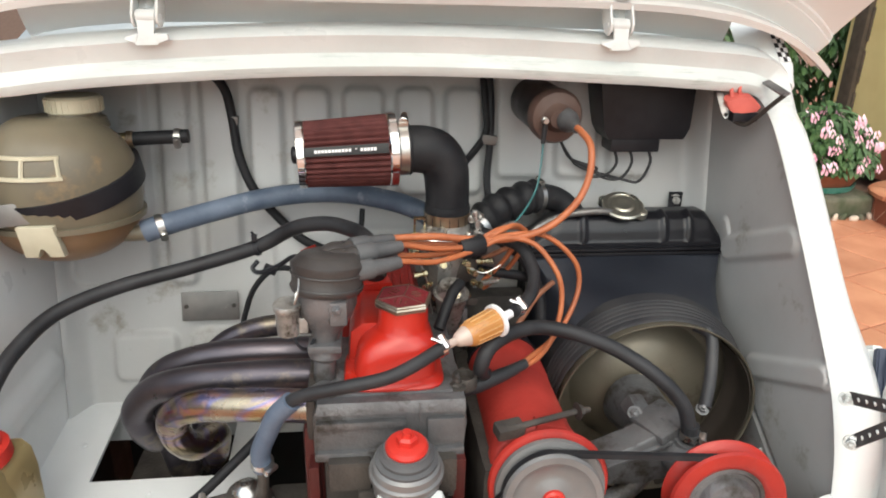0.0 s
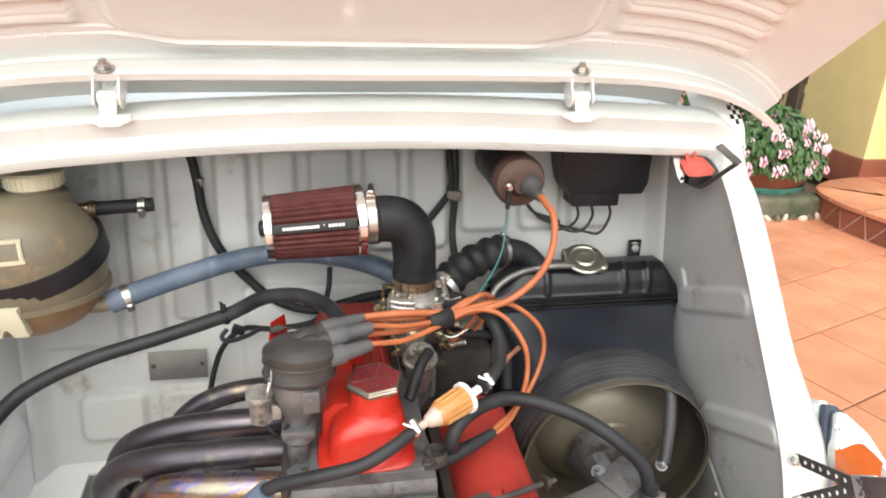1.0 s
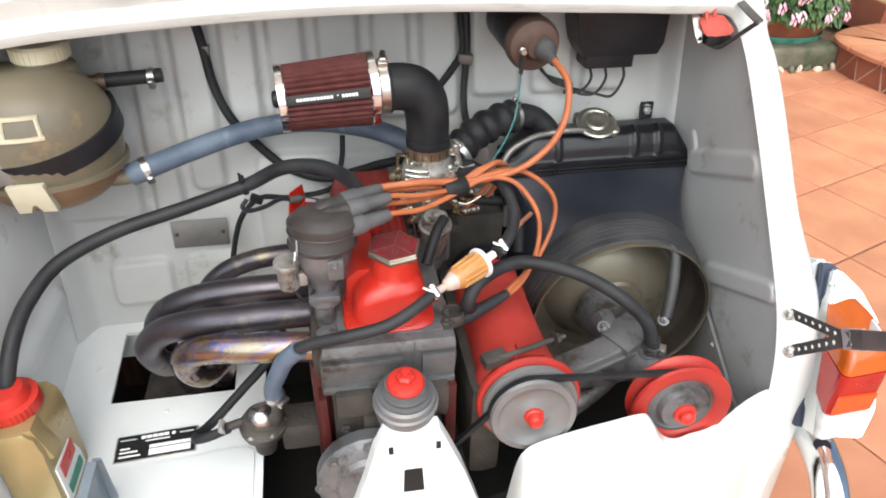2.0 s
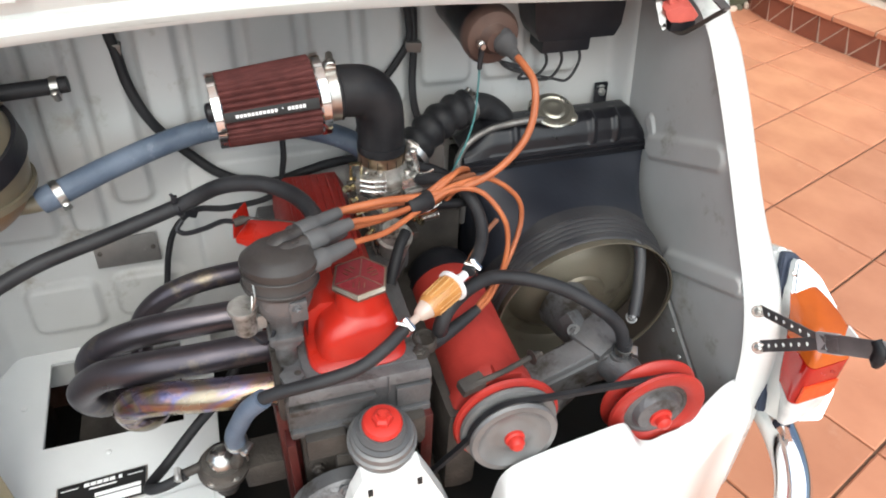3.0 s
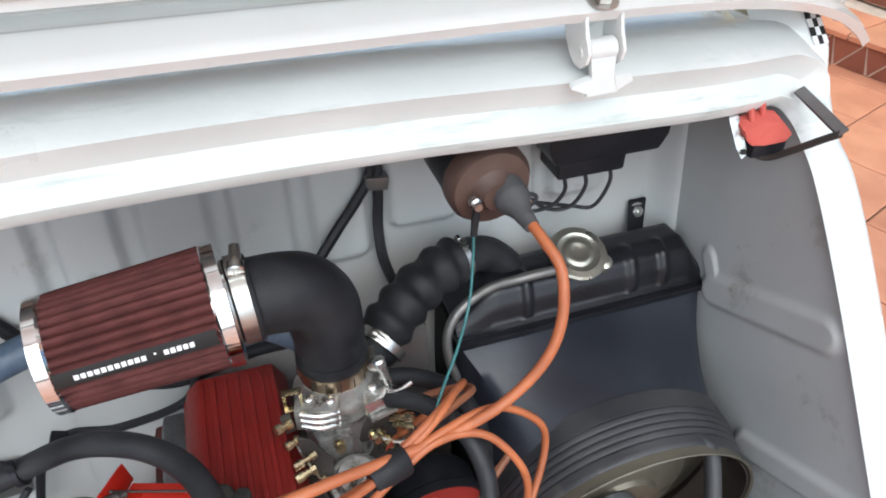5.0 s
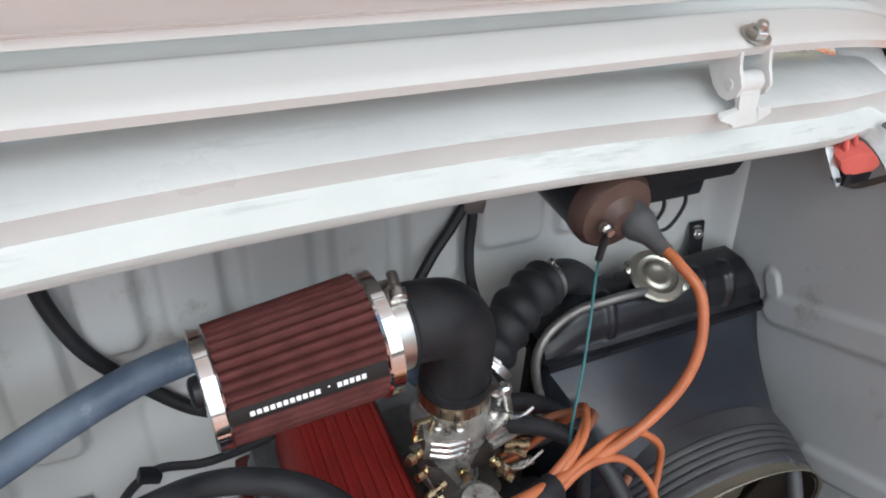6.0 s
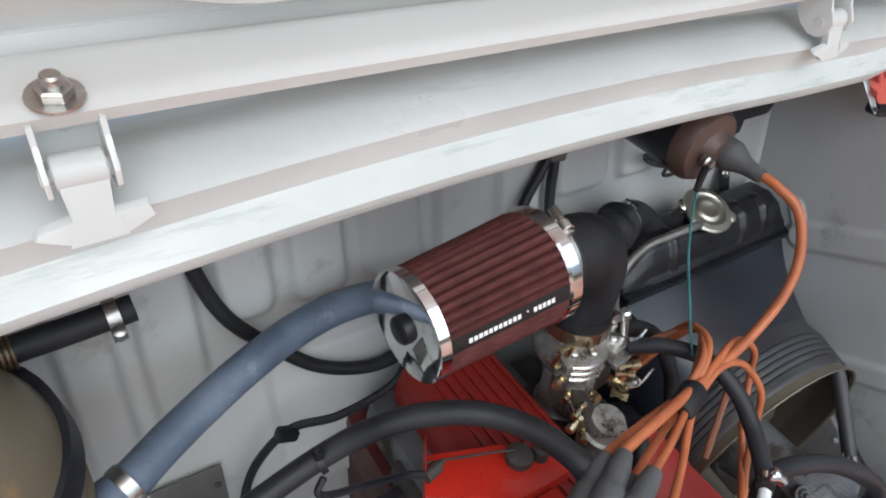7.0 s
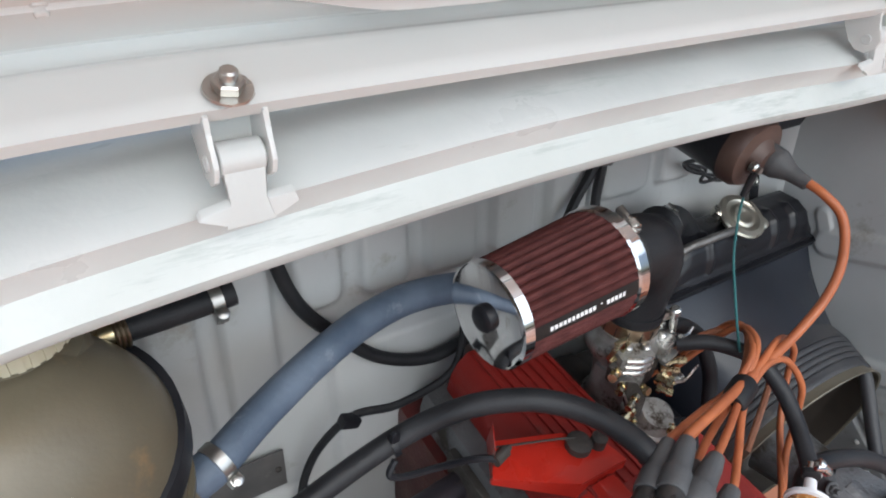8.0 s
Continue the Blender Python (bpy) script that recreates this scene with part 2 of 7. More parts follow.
CLEARPL = mat("clear_plastic", (0.56, 0.46, 0.40), (0.44, 0.34, 0.28), 20, 0.15, coat=0.4)
WHITEPL = mat("white_plastic", (0.80, 0.80, 0.82), rough=0.4)
DRUMSHADE = mat("grime_and_shade_brown", (0.030, 0.024, 0.020), (0.050, 0.040, 0.032), 14, 0.5, bump=0.2, bscale=200)
GREYPL = mat("blue_grey_plastic", (0.20, 0.23, 0.26), (0.16, 0.185, 0.21), 20, 0.4, bump=0.1)
PULLEY = mat("grey_painted_pulley", (0.215, 0.212, 0.210), (0.155, 0.152, 0.150), 14, 0.42, 0.35, bump=0.1)
GLASSDARK = mat("dark_window_glass", (0.012, 0.015, 0.016), (0.02, 0.024, 0.024), 3, 0.06, rvar=0.03)
BADGE = mat("maroon_enamel", (0.16, 0.02, 0.025), (0.11, 0.015, 0.02), 40, 0.35)


# ---- building helpers ----
def V(*a):
    return Vector(a)


def root_of(ob):
    while ob.parent:
        ob = ob.parent
    return ob


def thing(name, at, label, category, group="", kind=""):
    ob = new(name)
    ob.empty_display_size = 0.02
    ob.location = V(*at) * K
    return tagged(ob, label, category, group, kind)


def part(name, bm, material, parent, label="", sharp=38):
    bmesh.ops.recalc_face_normals(bm, faces=bm.faces)
    me = bpy.data.meshes.new(name)
    base = root_of(parent).location.copy() if parent else V(0, 0, 0)
    for v in bm.verts:
        v.co = v.co * K - base
    bm.to_mesh(me)
    bm.free()
    me.materials.append(material)
    me.shade_smooth()
    me.set_sharp_from_angle(angle=radians(sharp))
    ob = new(name, me)
    if parent:
        ob.parent = parent
    if label:
        ob["label"] = label
    return ob


def curve_points(pts, n=8):
    pts = [Vector(p) for p in pts]
    if len(pts) == 2:
        return [pts[0].lerp(pts[1], i / n) for i in range(n + 1)]
    out = []
    ext = [pts[0] * 2 - pts[1]] + pts + [pts[-1] * 2 - pts[-2]]
    for i in range(len(pts) - 1):
        a, b, c, d = ext[i:i + 4]
        for j in range(n):
            t = j / n
            out.append(0.5 * (2 * b + (c - a) * t + (2 * a - 5 * b + 4 * c - d) * t * t + (3 * b - a - 3 * c + d) * t ** 3))
    out.append(pts[-1])
    return out


def tube(bm, pts, r, seg=12, n=8, hollow=False):
    """A round tube through the points; r is one radius or one for each point."""
    line = curve_points(pts, n)
    m = len(line)
    if isinstance(r, (int, float)):
        rad = [r] * m
    else:
        rad = [float(np.interp(i / (m - 1) * (len(r) - 1), range(len(r)), r)) for i in range(m)]
    tan = [(line[min(i + 1, m - 1)] - line[max(i - 1, 0)]).normalized() for i in range(m)]
    side = tan[0].orthogonal().normalized()
    rings = []
    for i in range(m):
        if i:
            side = (tan[i - 1].rotation_difference(tan[i]) @ side)
            side = (side - tan[i] * side.dot(tan[i])).normalized()
        up = tan[i].cross(side)
        rings.append([bm.verts.new(line[i] + (side * math.cos(2 * math.pi * k / seg) + up * math.sin(2 * math.pi * k / seg)) * rad[i]) for k in range(seg)])
    for a, b in zip(rings, rings[1:]):
        for k in range(seg):
            bm.faces.new((a[k], a[(k + 1) % seg], b[(k + 1) % seg], b[k]))
    if not hollow:
        bm.faces.new(rings[0][::-1])
        bm.faces.new(rings[-1])
    return line


def lathe(bm, at, axis, profile, seg=32, start=0.0):
    """Turned shape: profile of (height along the axis, radius)."""
    at, axis = Vector(at), Vector(axis).normalized()
    s = axis.orthogonal().normalized()
    if abs(axis.z) < 0.9:
        s = axis.cross(V(0, 0, 1)).normalized()
    u = axis.cross(s)
    rings = []
    for h, r in profile:
        if r <= 1e-6:
            rings.append([bm.verts.new(at + axis * h)])
        else:
            rings.append([bm.verts.new(at + axis * h + (s * math.cos(start + 2 * math.pi * k / seg) + u * math.sin(start + 2 * math.pi * k / seg)) * r) for k in range(seg)])
    for a, b in zip(rings, rings[1:]):
        if len(a) == 1 and len(b) == 1:
            continue
        for k in range(seg):
            j = (k + 1) % seg
            if len(a) == 1:
                bm.faces.new((a[0], b[j], b[k]))
            elif len(b) == 1:
                bm.faces.new((a[k], a[j], b[0]))
            else:
                bm.faces.new((a[k], a[j], b[j], b[k]))
    if len(rings[0]) > 1:
        bm.faces.new(rings[0][::-1])
    if len(rings[-1]) > 1:
        bm.faces.new(rings[-1])


def ring_tube(bm, at, axis, R, r, seg=40, rseg=8, a0=0.0, a1=2 * math.pi):
    at, axis = Vector(at), Vector(axis).normalized()
    s = axis.orthogonal().normalized()
    u = axis.cross(s)
    closed = a1 - a0 > 6.28
    count = seg if closed else seg + 1
    rings = []
    for i in range(count):
        a = a0 + (a1 - a0) * i / seg
        d = s * math.cos(a) + u * math.sin(a)
        rings.append([bm.verts.new(at + d * (R + r * math.cos(2 * math.pi * k / rseg)) + axis * r * math.sin(2 * math.pi * k / rseg)) for k in range(rseg)])
    for i in range(count if closed else count - 1):
        a, b = rings[i], rings[(i + 1) % count]
        for k in range(rseg):
            bm.faces.new((a[k], a[(k + 1) % rseg], b[(k + 1) % rseg], b[k]))


def box(bm, c, size, rot=None, bevel=0.0, segments=2):
    m = Matrix.Translation(c) @ (rot.to_4x4() if rot else Matrix.Identity(4)) @ Matrix.Diagonal((*size, 1))
    made = bmesh.ops.create_cube(bm, size=1.0, matrix=m)["verts"]
    if bevel:
        edges = {e for v in made for e in v.link_edges}
        bmesh.ops.bevel(bm, geom=list(edges), offset=bevel, segments=segments, affect="EDGES", profile=0.7)


def prism(bm, pts, depth, bevel=0.0):
    """A plate: the outline pts pushed along the vector depth."""
    depth = Vector(depth)
    a = [bm.verts.new(Vector(p)) for p in pts]
    b = [bm.verts.new(Vector(p) + depth) for p in pts]
    faces = [bm.faces.new(a[::-1]), bm.faces.new(b)]
    for i in range(len(pts)):
        j = (i + 1) % len(pts)
        faces.append(bm.faces.new((a[i], a[j], b[j], b[i])))
    if bevel:
        edges = {e for f in faces for e in f.edges}
        bmesh.ops.bevel(bm, geom=list(edges), offset=bevel, segments=2, affect="EDGES", profile=0.7)


def sheet(bm, f, nu, nv, thick):
    """A pressed sheet: f(u, v) gives a place for u and v from 0 to 1; thick is the vector to its other side."""
    thick = Vector(thick)
    top = [[bm.verts.new(f(i / nu, j / nv)) for j in range(nv + 1)] for i in range(nu + 1)]
    low = [[bm.verts.new(v.co + thick) for v in row] for row in top]
    for i in range(nu):
        for j in range(nv):
            bm.faces.new((top[i][j], top[i + 1][j], top[i + 1][j + 1], top[i][j + 1]))
            bm.faces.new((low[i][j], low[i][j + 1], low[i + 1][j + 1], low[i + 1][j]))
    for i in range(nu):
        bm.faces.new((top[i][0], low[i][0], low[i + 1][0], top[i + 1][0]))
        bm.faces.new((top[i][nv], top[i + 1][nv], low[i + 1][nv], low[i][nv]))
    for j in range(nv):
        bm.faces.new((top[0][j], top[0][j + 1], low[0][j + 1], low[0][j]))
        bm.faces.new((top[nu][j], low[nu][j], low[nu][j + 1], top[nu][j + 1]))


def step(a, b, x):
    t = min(max((x - a) / (b - a), 0), 1)
    return t * t * (3 - 2 * t)


def pad(x, a, b, soft):
    return step(a, a + soft, x) * (1 - step(b - soft, b, x))


def rot_to(axis, up=(0, 0, 1)):
    """A turn whose z runs along axis and whose y is near up."""
    z = Vector(axis).normalized()
    x = Vector(up).cross(z).normalized()
    y = z.cross(x)
    return Matrix((x, y, z)).transposed()


def clamp(bm, at, axis, r, width=0.010, screw_dir=None, screw=True):
    """A worm-drive hose clip: the band round a hose and its screw housing."""
    lathe(bm, V(*at) - Vector(axis).normalized() * width / 2, axis, [(0, r), (0, r + 0.0015), (width, r + 0.0015), (width, r)], 28)
    if screw:
        axis = Vector(axis).normalized()
        d = Vector(screw_dir or (0, -0.3, 1))
        d = (d - axis * d.dot(axis)).normalized()
        c = V(*at) + d * (r + 0.005)
        t = axis.cross(d)
        box(bm, c - d * 0.001, (width * 1.1, 0.015, 0.007), Matrix((axis, t, d)).transposed(), 0.0015)
        lathe(bm, c - t * 0.010, t, [(0, 0.0035), (0.001, 0.005), (0.006, 0.005), (0.007, 0.004), (0.018, 0.003)], 10)


def nut(bm, at, axis, r=0.008, h=0.006, stud=0.006):
    axis = Vector(axis).normalized()
    lathe(bm, at, axis, [(0, r * 1.55), (0.0012, r * 1.5)], 20)
    lathe(bm, Vector(at) + axis * 0.001, axis, [(0, r * 0.95), (0.0008, r), (h - 0.002, r), (h - 0.001, r * 0.86)], 6)
    if stud:
        lathe(bm, Vector(at) + axis * h, axis, [(0, r * 0.55), (stud, r * 0.55), (stud + 0.001, r * 0.4)], 12)


def hose(name, pts, r, material, label, category="hose", seg=14, n=10, group=""):
    bm = bmesh.new()
    tube(bm, pts, r, seg, n)
    me_ob = part(name, bm, material, None)
    return tagged(me_ob, label, category, group)


def wall_y(z):
    return 1.075 + 0.2 * (z - 0.62)


FWN = V(0, -1, 0.2).normalized()

# ---- ground, steps, house ----
GA = radians(19.7)
GX, GY = V(math.cos(GA), math.sin(GA), 0), V(-math.sin(GA), math.cos(GA), 0)
TILE_PITCH, TILE_ORIGIN = 0.366, V(2.189, 1.429, 0)

bm = bmesh.new()
prism(bm, [(-400, -400, -0.5), (400, -400, -0.5), (400, 400, -0.5), (-400, 400, -0.5)], (0, 0, 0.492))
tagged(part("ground", bm, GROUT, None), "dirty mortar bed under terracotta paving", "ground", kind="structure")

terrace = thing("pavement", (0, 0, 0), "square terracotta tile paving with dark joints", "pavement", kind="structure")

STEP_LINE = [(3.30, 1.2), (3.28, 1.7), (3.18, 2.25), (3.07, 2.52), (2.998, 2.77), (2.944, 3.0), (2.91, 3.2), (2.93, 3.42), (3.02, 3.56), (3.25, 3.66), (3.8, 3.75), (4.6, 3.85)]


def inside_step(x, y):
    lim = float(np.interp(y, [p[1] for p in STEP_LINE[:8]], [p[0] for p in STEP_LINE[:8]]))
    return x > lim and 1.1 < y < 3.7


steps = thing("steps", (3.0, 2.8, 0), "curved terracotta tiled entrance steps with pale joints", "steps", kind="structure")


def build_step(line, z0, z1, back, riser=True):
    front = curve_points([(p[0], p[1], 0) for p in line], 6)
    rear = [p + V(back, back * 0.12, 0) for p in front]
    bm = bmesh.new()
    a = [bm.verts.new(p + V(0, 0, z0)) for p in front]
    b = [bm.verts.new(p + V(0, 0, z1 - 0.012)) for p in front]
    c = [bm.verts.new(p + V(0, 0, z1 - 0.012)) for p in rear]
    d = [bm.verts.new(p + V(0, 0, z0)) for p in rear]
    for i in range(len(front) - 1):
        for lo, hi in ((a, b), (b, c), (c, d)):
            bm.faces.new((lo[i], lo[i + 1], hi[i + 1], hi[i]))
    part("mortar_core", bm, PALEGROUT, steps)
    # riser pieces, cut in triangles
    total = [0.0]
    for p, q in zip(front, front[1:]):
        total.append(total[-1] + (q - p).length)

    def at(s, z, out=0.0):
        s = min(max(s, 0), total[-1] - 1e-4)
        i = next(k for k in range(len(total) - 1) if total[k + 1] >= s)
        f = (s - total[i]) / (total[i + 1] - total[i])
        t = (front[i + 1] - front[i]).normalized()
        return front[i].lerp(front[i + 1], f) + V(-t.y, t.x, 0) * out + V(0, 0, z)

    h = z1 - z0 - 0.03
    s, k, gap = 0.0, 0, 0.014
    while s < total[-1] - 0.2:
        bm = bmesh.new()
        wide, low, top = 0.17, z0 + 0.004, z0 + h
        if k % 2:
            pts = [(s + gap, low), (s + 2 * wide - gap, low), (s + wide, top - 0.006)]
            pts = [(s + gap * 1.5, low), (s + wide * 1.0 - gap * 0.5, low), (s + wide * 0.35, top)]
        else:
            pts = [(s + wide * 0.35 + gap * 0.6, top), (s + wide + wide * 0.30, top), (s + wide + gap * 0.3, low)]
        ring = [at(x, z, 0.006) for x, z in pts]
        deep = [at(x, z, -0.004) for x, z in pts]
        va, vb = [bm.verts.new(p) for p in ring], [bm.verts.new(p) for p in deep]
        bm.faces.new(va)
        for i in range(3):
            bm.faces.new((va[i], va[(i + 1) % 3], vb[(i + 1) % 3], vb[i]))
        part("riser_tile", bm, STEPTILE, steps, sharp=30)
        if k % 2 == 0:
            s += wide
        k += 1
    # rounded nosing and tread pieces
    s, w = 0.0, 0.24
    while s < total[-1] - w:
        bm = bmesh.new()
        rows = []
        for m in range(6):
            x = s + 0.007 + (w - 0.014) * m / 5
            rows.append([bm.verts.new(at(x, z1 - 0.03, 0.0)), bm.verts.new(at(x, z1 - 0.03, 0.018)), bm.verts.new(at(x, z1 - 0.008, 0.020)),
                         bm.verts.new(at(x, z1, 0.008)), bm.verts.new(at(x, z1, -0.33)), bm.verts.new(at(x, z1 - 0.02, -0.33))])
        for r0, r1 in zip(rows, rows[1:]):
            for i in range(5):
                bm.faces.new((r0[i], r1[i], r1[i + 1], r0[i + 1]))
        bm.faces.new(rows[0])
        bm.faces.new(rows[-1][::-1])
        part("tread_tile", bm, TILE, steps, sharp=50)
        s += w


build_step(STEP_LINE, 0.0, 0.165, 1.6)
build_step([(p.x, p.y) for p in [q + V(0.50, 0.0 if i < 8 else -0.02, 0) for i, q in enumerate([V(a, b, 0) for a, b in STEP_LINE[:8]])]], 0.165, 0.33, 1.3)

# house corner with a yellow wall, terracotta plinth and a dark shutter beside it
house = thing("house", (4.1, 4.2, 0.0), "yellow plastered house wall with a terracotta plinth", "house", kind="structure")
bm = bmesh.new()
box(bm, (4.15, 4.15, 1.65), (1.5, 0.9, 2.9), bevel=0.02)
part("wall", bm, PLASTER, house)
bm = bmesh.new()
box(bm, (4.15, 4.15, 0.18), (1.54, 0.94, 0.20), bevel=0.01)
part("plinth", bm, STEPTILE, house)
bm = bmesh.new()
box(bm, (3.42, 4.45, 1.0), (0.12, 0.12, 2.2), bevel=0.01)
for i in range(7):
    box(bm, (3.42, 4.385, 0.2 + i * 0.28), (0.07, 0.02, 0.22), bevel=0.005)
part("shutter", bm, WOOD, house, "dark brown wooden shutter post")

# ---- planter with flowers ----
bm = bmesh.new()
for x0, x1 in ((1.75, 2.30), (2.315, 2.965)):
    box(bm, ((x0 + x1) / 2, 3.66, 0.06), (x1 - x0, 0.48, 0.13), bevel=0.03, segments=3)
bmesh.ops.subdivide_edges(bm, edges=[e for e in bm.edges if e.calc_length() > 0.15], cuts=5, use_grid_fill=True)
for v in bm.verts:
    v.co += noise.noise_vector(v.co * 9) * 0.012
tagged(part("stone_slab", bm, STONE, None, sharp=60), "mossy grey stone slabs edging a flower bed", "stone", kind="structure")
for k in range(9):
    bm = bmesh.new()
    bmesh.ops.create_icosphere(bm, subdivisions=2, radius=0.026, matrix=pose(2.52 + 0.056 * k, 3.392 + 0.012 * math.sin(k * 2.1), 0.010, 20 * k, 35 * k, 0) @ Matrix.Diagonal((1.2, 0.8, 0.55 + 0.1 * (k % 3), 1)))
    tagged(part("pebble", bm, PALEGROUT if k % 2 else STONE, None), "small pale pebble lying along the stone edge", "pebble", "pebbles along the slab")

PX, PY = 2.70, 3.64
planter = thing("flower_planter", (PX, PY, 0.12), "oval clay planter of pink flowers in a green saucer", "planter")
bm = bmesh.new()
lathe(bm, (0, 0, 0), (0, 0, 1), [(0, 0.19), (0.005, 0.205), (0.04, 0.225), (0.044, 0.225), (0.040, 0.212), (0.012, 0.19), (0.012, 0)], 40)
for v in bm.verts:
    v.co = V(v.co.x * 1.05 + PX, v.co.y * 0.72 + PY, v.co.z + 0.122)
part("saucer", bm, SAUCER, planter, "green glazed saucer")
bm = bmesh.new()
pro = [(0, 0.18), (0.01, 0.19), (0.11, 0.25), (0.118, 0.265), (0.145, 0.268), (0.150, 0.258), (0.120, 0.24), (0.115, 0)]
lathe(bm, (0, 0, 0), (0, 0, 1), pro, 40)
for v in bm.verts:
    v.co = V(v.co.x * 1.08 + PX, v.co.y * 0.72 + PY, v.co.z + 0.138)
part("pot", bm, POT, planter)
leaves, petals = bmesh.new(), bmesh.new()
rng = random.Random(4)


def leaf_quad(bm, c, size, axis, fold=0.25):
    r = rot_to(axis, (rng.random() - 0.5, rng.random() - 0.5, 1))
    pts = [V(0, -1, 0), V(0.45, -0.2, fold), V(0.3, 0.5, fold), V(0, 1, 0), V(-0.3, 0.5, fold), V(-0.45, -0.2, fold)]
    vs = [bm.verts.new(c + r @ (p * size)) for p in pts]
    bm.faces.new((vs[0], vs[1], vs[2], vs[3]))
    bm.faces.new((vs[0], vs[3], vs[4], vs[5]))


for i in range(1900):
    a, rr = rng.random() * 6.283, math.sqrt(rng.random())
    hgt = 0.36 * (1 - 0.5 * rr * rr) * (0.10 + 0.90 * rng.random())
    c = V(PX + 0.31 * rr * math.cos(a), PY + 0.24 * rr * math.sin(a), 0.275 + hgt - 0.05 * rr)
    d = V(math.cos(a) * rr, math.sin(a) * rr - 0.6, 0.8 + rng.random())
    leaf_quad(leaves, c, 0.022 + 0.018 * rng.random(), d)
    if i % 16 == 0:
        c2 = c + V(0.01, -0.03, 0.03)
        size = 0.014 + 0.008 * rng.random()
        for k in range(5):
            q = 2 * math.pi * k / 5
            leaf_quad(petals, c2 + V(math.cos(q) * size, -0.012, math.sin(q) * size), size, V(math.cos(q) * 0.3, -1, math.sin(q) * 0.3 + 0.3), 0.1)
part("foliage", leaves, LEAF, planter)
part("blossom", petals, PETAL, planter)
shrub = bmesh.new()
for i in range(2600):
    a, u, rr = rng.random() * 6.283, rng.random() * 2 - 1, rng.random() ** 0.4
    c = V(3.3 + 1.0 * rr * math.cos(a) * math.sqrt(1 - u * u), 5.1 + 0.4 * rr * math.sin(a) * math.sqrt(1 - u * u), 0.9 + 0.75 * u * rr)
    leaf_quad(shrub, c, 0.035 + 0.03 * rng.random(), V(rng.random() - 0.5, -0.7, rng.random()))
bush = thing("shrub", (3.3, 5.1, 0), "leafy green garden shrub behind the planter", "shrub")
part("crown", shrub, LEAF, bush)
bm = bmesh.new()
for i in range(7):
    tube(bm, [(3.3, 5.1, 0), (3.3 + (i - 3) * 0.08, 5.1 + 0.03 * (i % 2), 0.4), (3.3 + (i - 3) * 0.2, 5.1, 0.95)], [0.02, 0.014, 0.006], 7, 4)
part("stem", bm, WOOD, bush)

# ---- the car's body ----
car = thing("car", (0.05, 1.4, 0.0), "small white rear-engined car with its engine lid raised", "car")

PADS = [(-0.485, -0.348, 0.70, 1.10), (-0.335, -0.28, 0.70, 1.10), (-0.268, -0.205, 0.74, 1.10), (-0.192, -0.130, 0.845, 1.028), (-0.118, -0.052, 0.845, 1.03),
        (-0.038, 0.038, 0.845, 1.03), (0.052, 0.122, 0.845, 1.03), (0.134, 0.205, 0.845, 1.03), (0.222, 0.316, 0.872, 1.10), (0.328, 0.412, 0.872, 1.10), (0.424, 0.51, 0.872, 1.10),
        (-0.435, -0.322, 0.535, 0.625), (-0.305, -0.185, 0.545, 0.625), (-0.16, 0.1, 0.60, 0.80)]


def round_pad(x, z, a, b, c, d, soft=0.009, r=0.02):
    dx, dz = max(a + r - x, x - (b - r), 0), max(c + r - z, z - (d - r), 0)
    dist = r - math.hypot(dx, dz) if dx or dz else min(x - a, b - x, z - c, d - z)
    return step(0, soft, dist)


def firewall_at(u, v):
    x, z = -0.502 + 1.106 * u, 0.43 + 0.70 * v
    h = max([round_pad(x, z, *p) for p in PADS])
    h = h * 0.012 + 0.0015 * noise.noise((x * 9, z * 9, 0))
    # rolled corners into the side panels
    e = min(x + 0.502, 0.604 - x)
    h += 0.035 * (1 - step(0, 0.045, e)) ** 2
    return V(x, wall_y(z), z) + FWN * h


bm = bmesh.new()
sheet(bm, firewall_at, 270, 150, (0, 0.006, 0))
part("firewall", bm, BAY_SHADED, car, "pale pressed bulkhead with upright ribs, paint greyed for shade", sharp=60)

RIGHT = [(0.606, 0.612, 0.30), (0.606, 0.618, 0.42), (0.606, 0.625, 0.50), (0.606, 0.633, 0.57), (0.606, 0.650, 0.64), (0.606, 0.683, 0.71), (0.606, 0.745, 0.795), (0.605, 0.828, 0.905), (0.604, 0.898, 0.99), (0.607, 0.940, 1.022), (0.606, 0.968, 1.041)]
TOP = [(0.590, 0.979, 1.051), (0.555, 0.970, 1.056), (0.50, 0.961, 1.060), (0.42, 0.957, 1.065), (0.35, 0.956, 1.068), (0.2, 0.957, 1.074), (0.05, 0.957, 1.076), (-0.1, 0.957, 1.073), (-0.25, 0.956, 1.065), (-0.38, 0.954, 1.055), (-0.46, 0.952, 1.045)]
LEFT = [(0.10 - x, y, z - 0.004) for x, y, z in RIGHT[::-1]]
LOOP = curve_points(RIGHT + TOP + LEFT, 6)
RIM = [(p.y, p.z) for p in LOOP[:len(RIGHT) * 6]]


def rim_y(z):
    return float(np.interp(z, [p[1] for p in RIM], [p[0] for p in RIM]))


def seg_rib(y, z, a, b, w):
    p, q = Vector((*a, 0)), Vector((*b, 0))
    d = q - p
    t = min(max((V(y, z, 0) - p).dot(d) / d.length_squared, 0), 1)
    dist = (V(y, z, 0) - (p + d * t)).length
    return 1 - step(w * 0.55, w, dist)


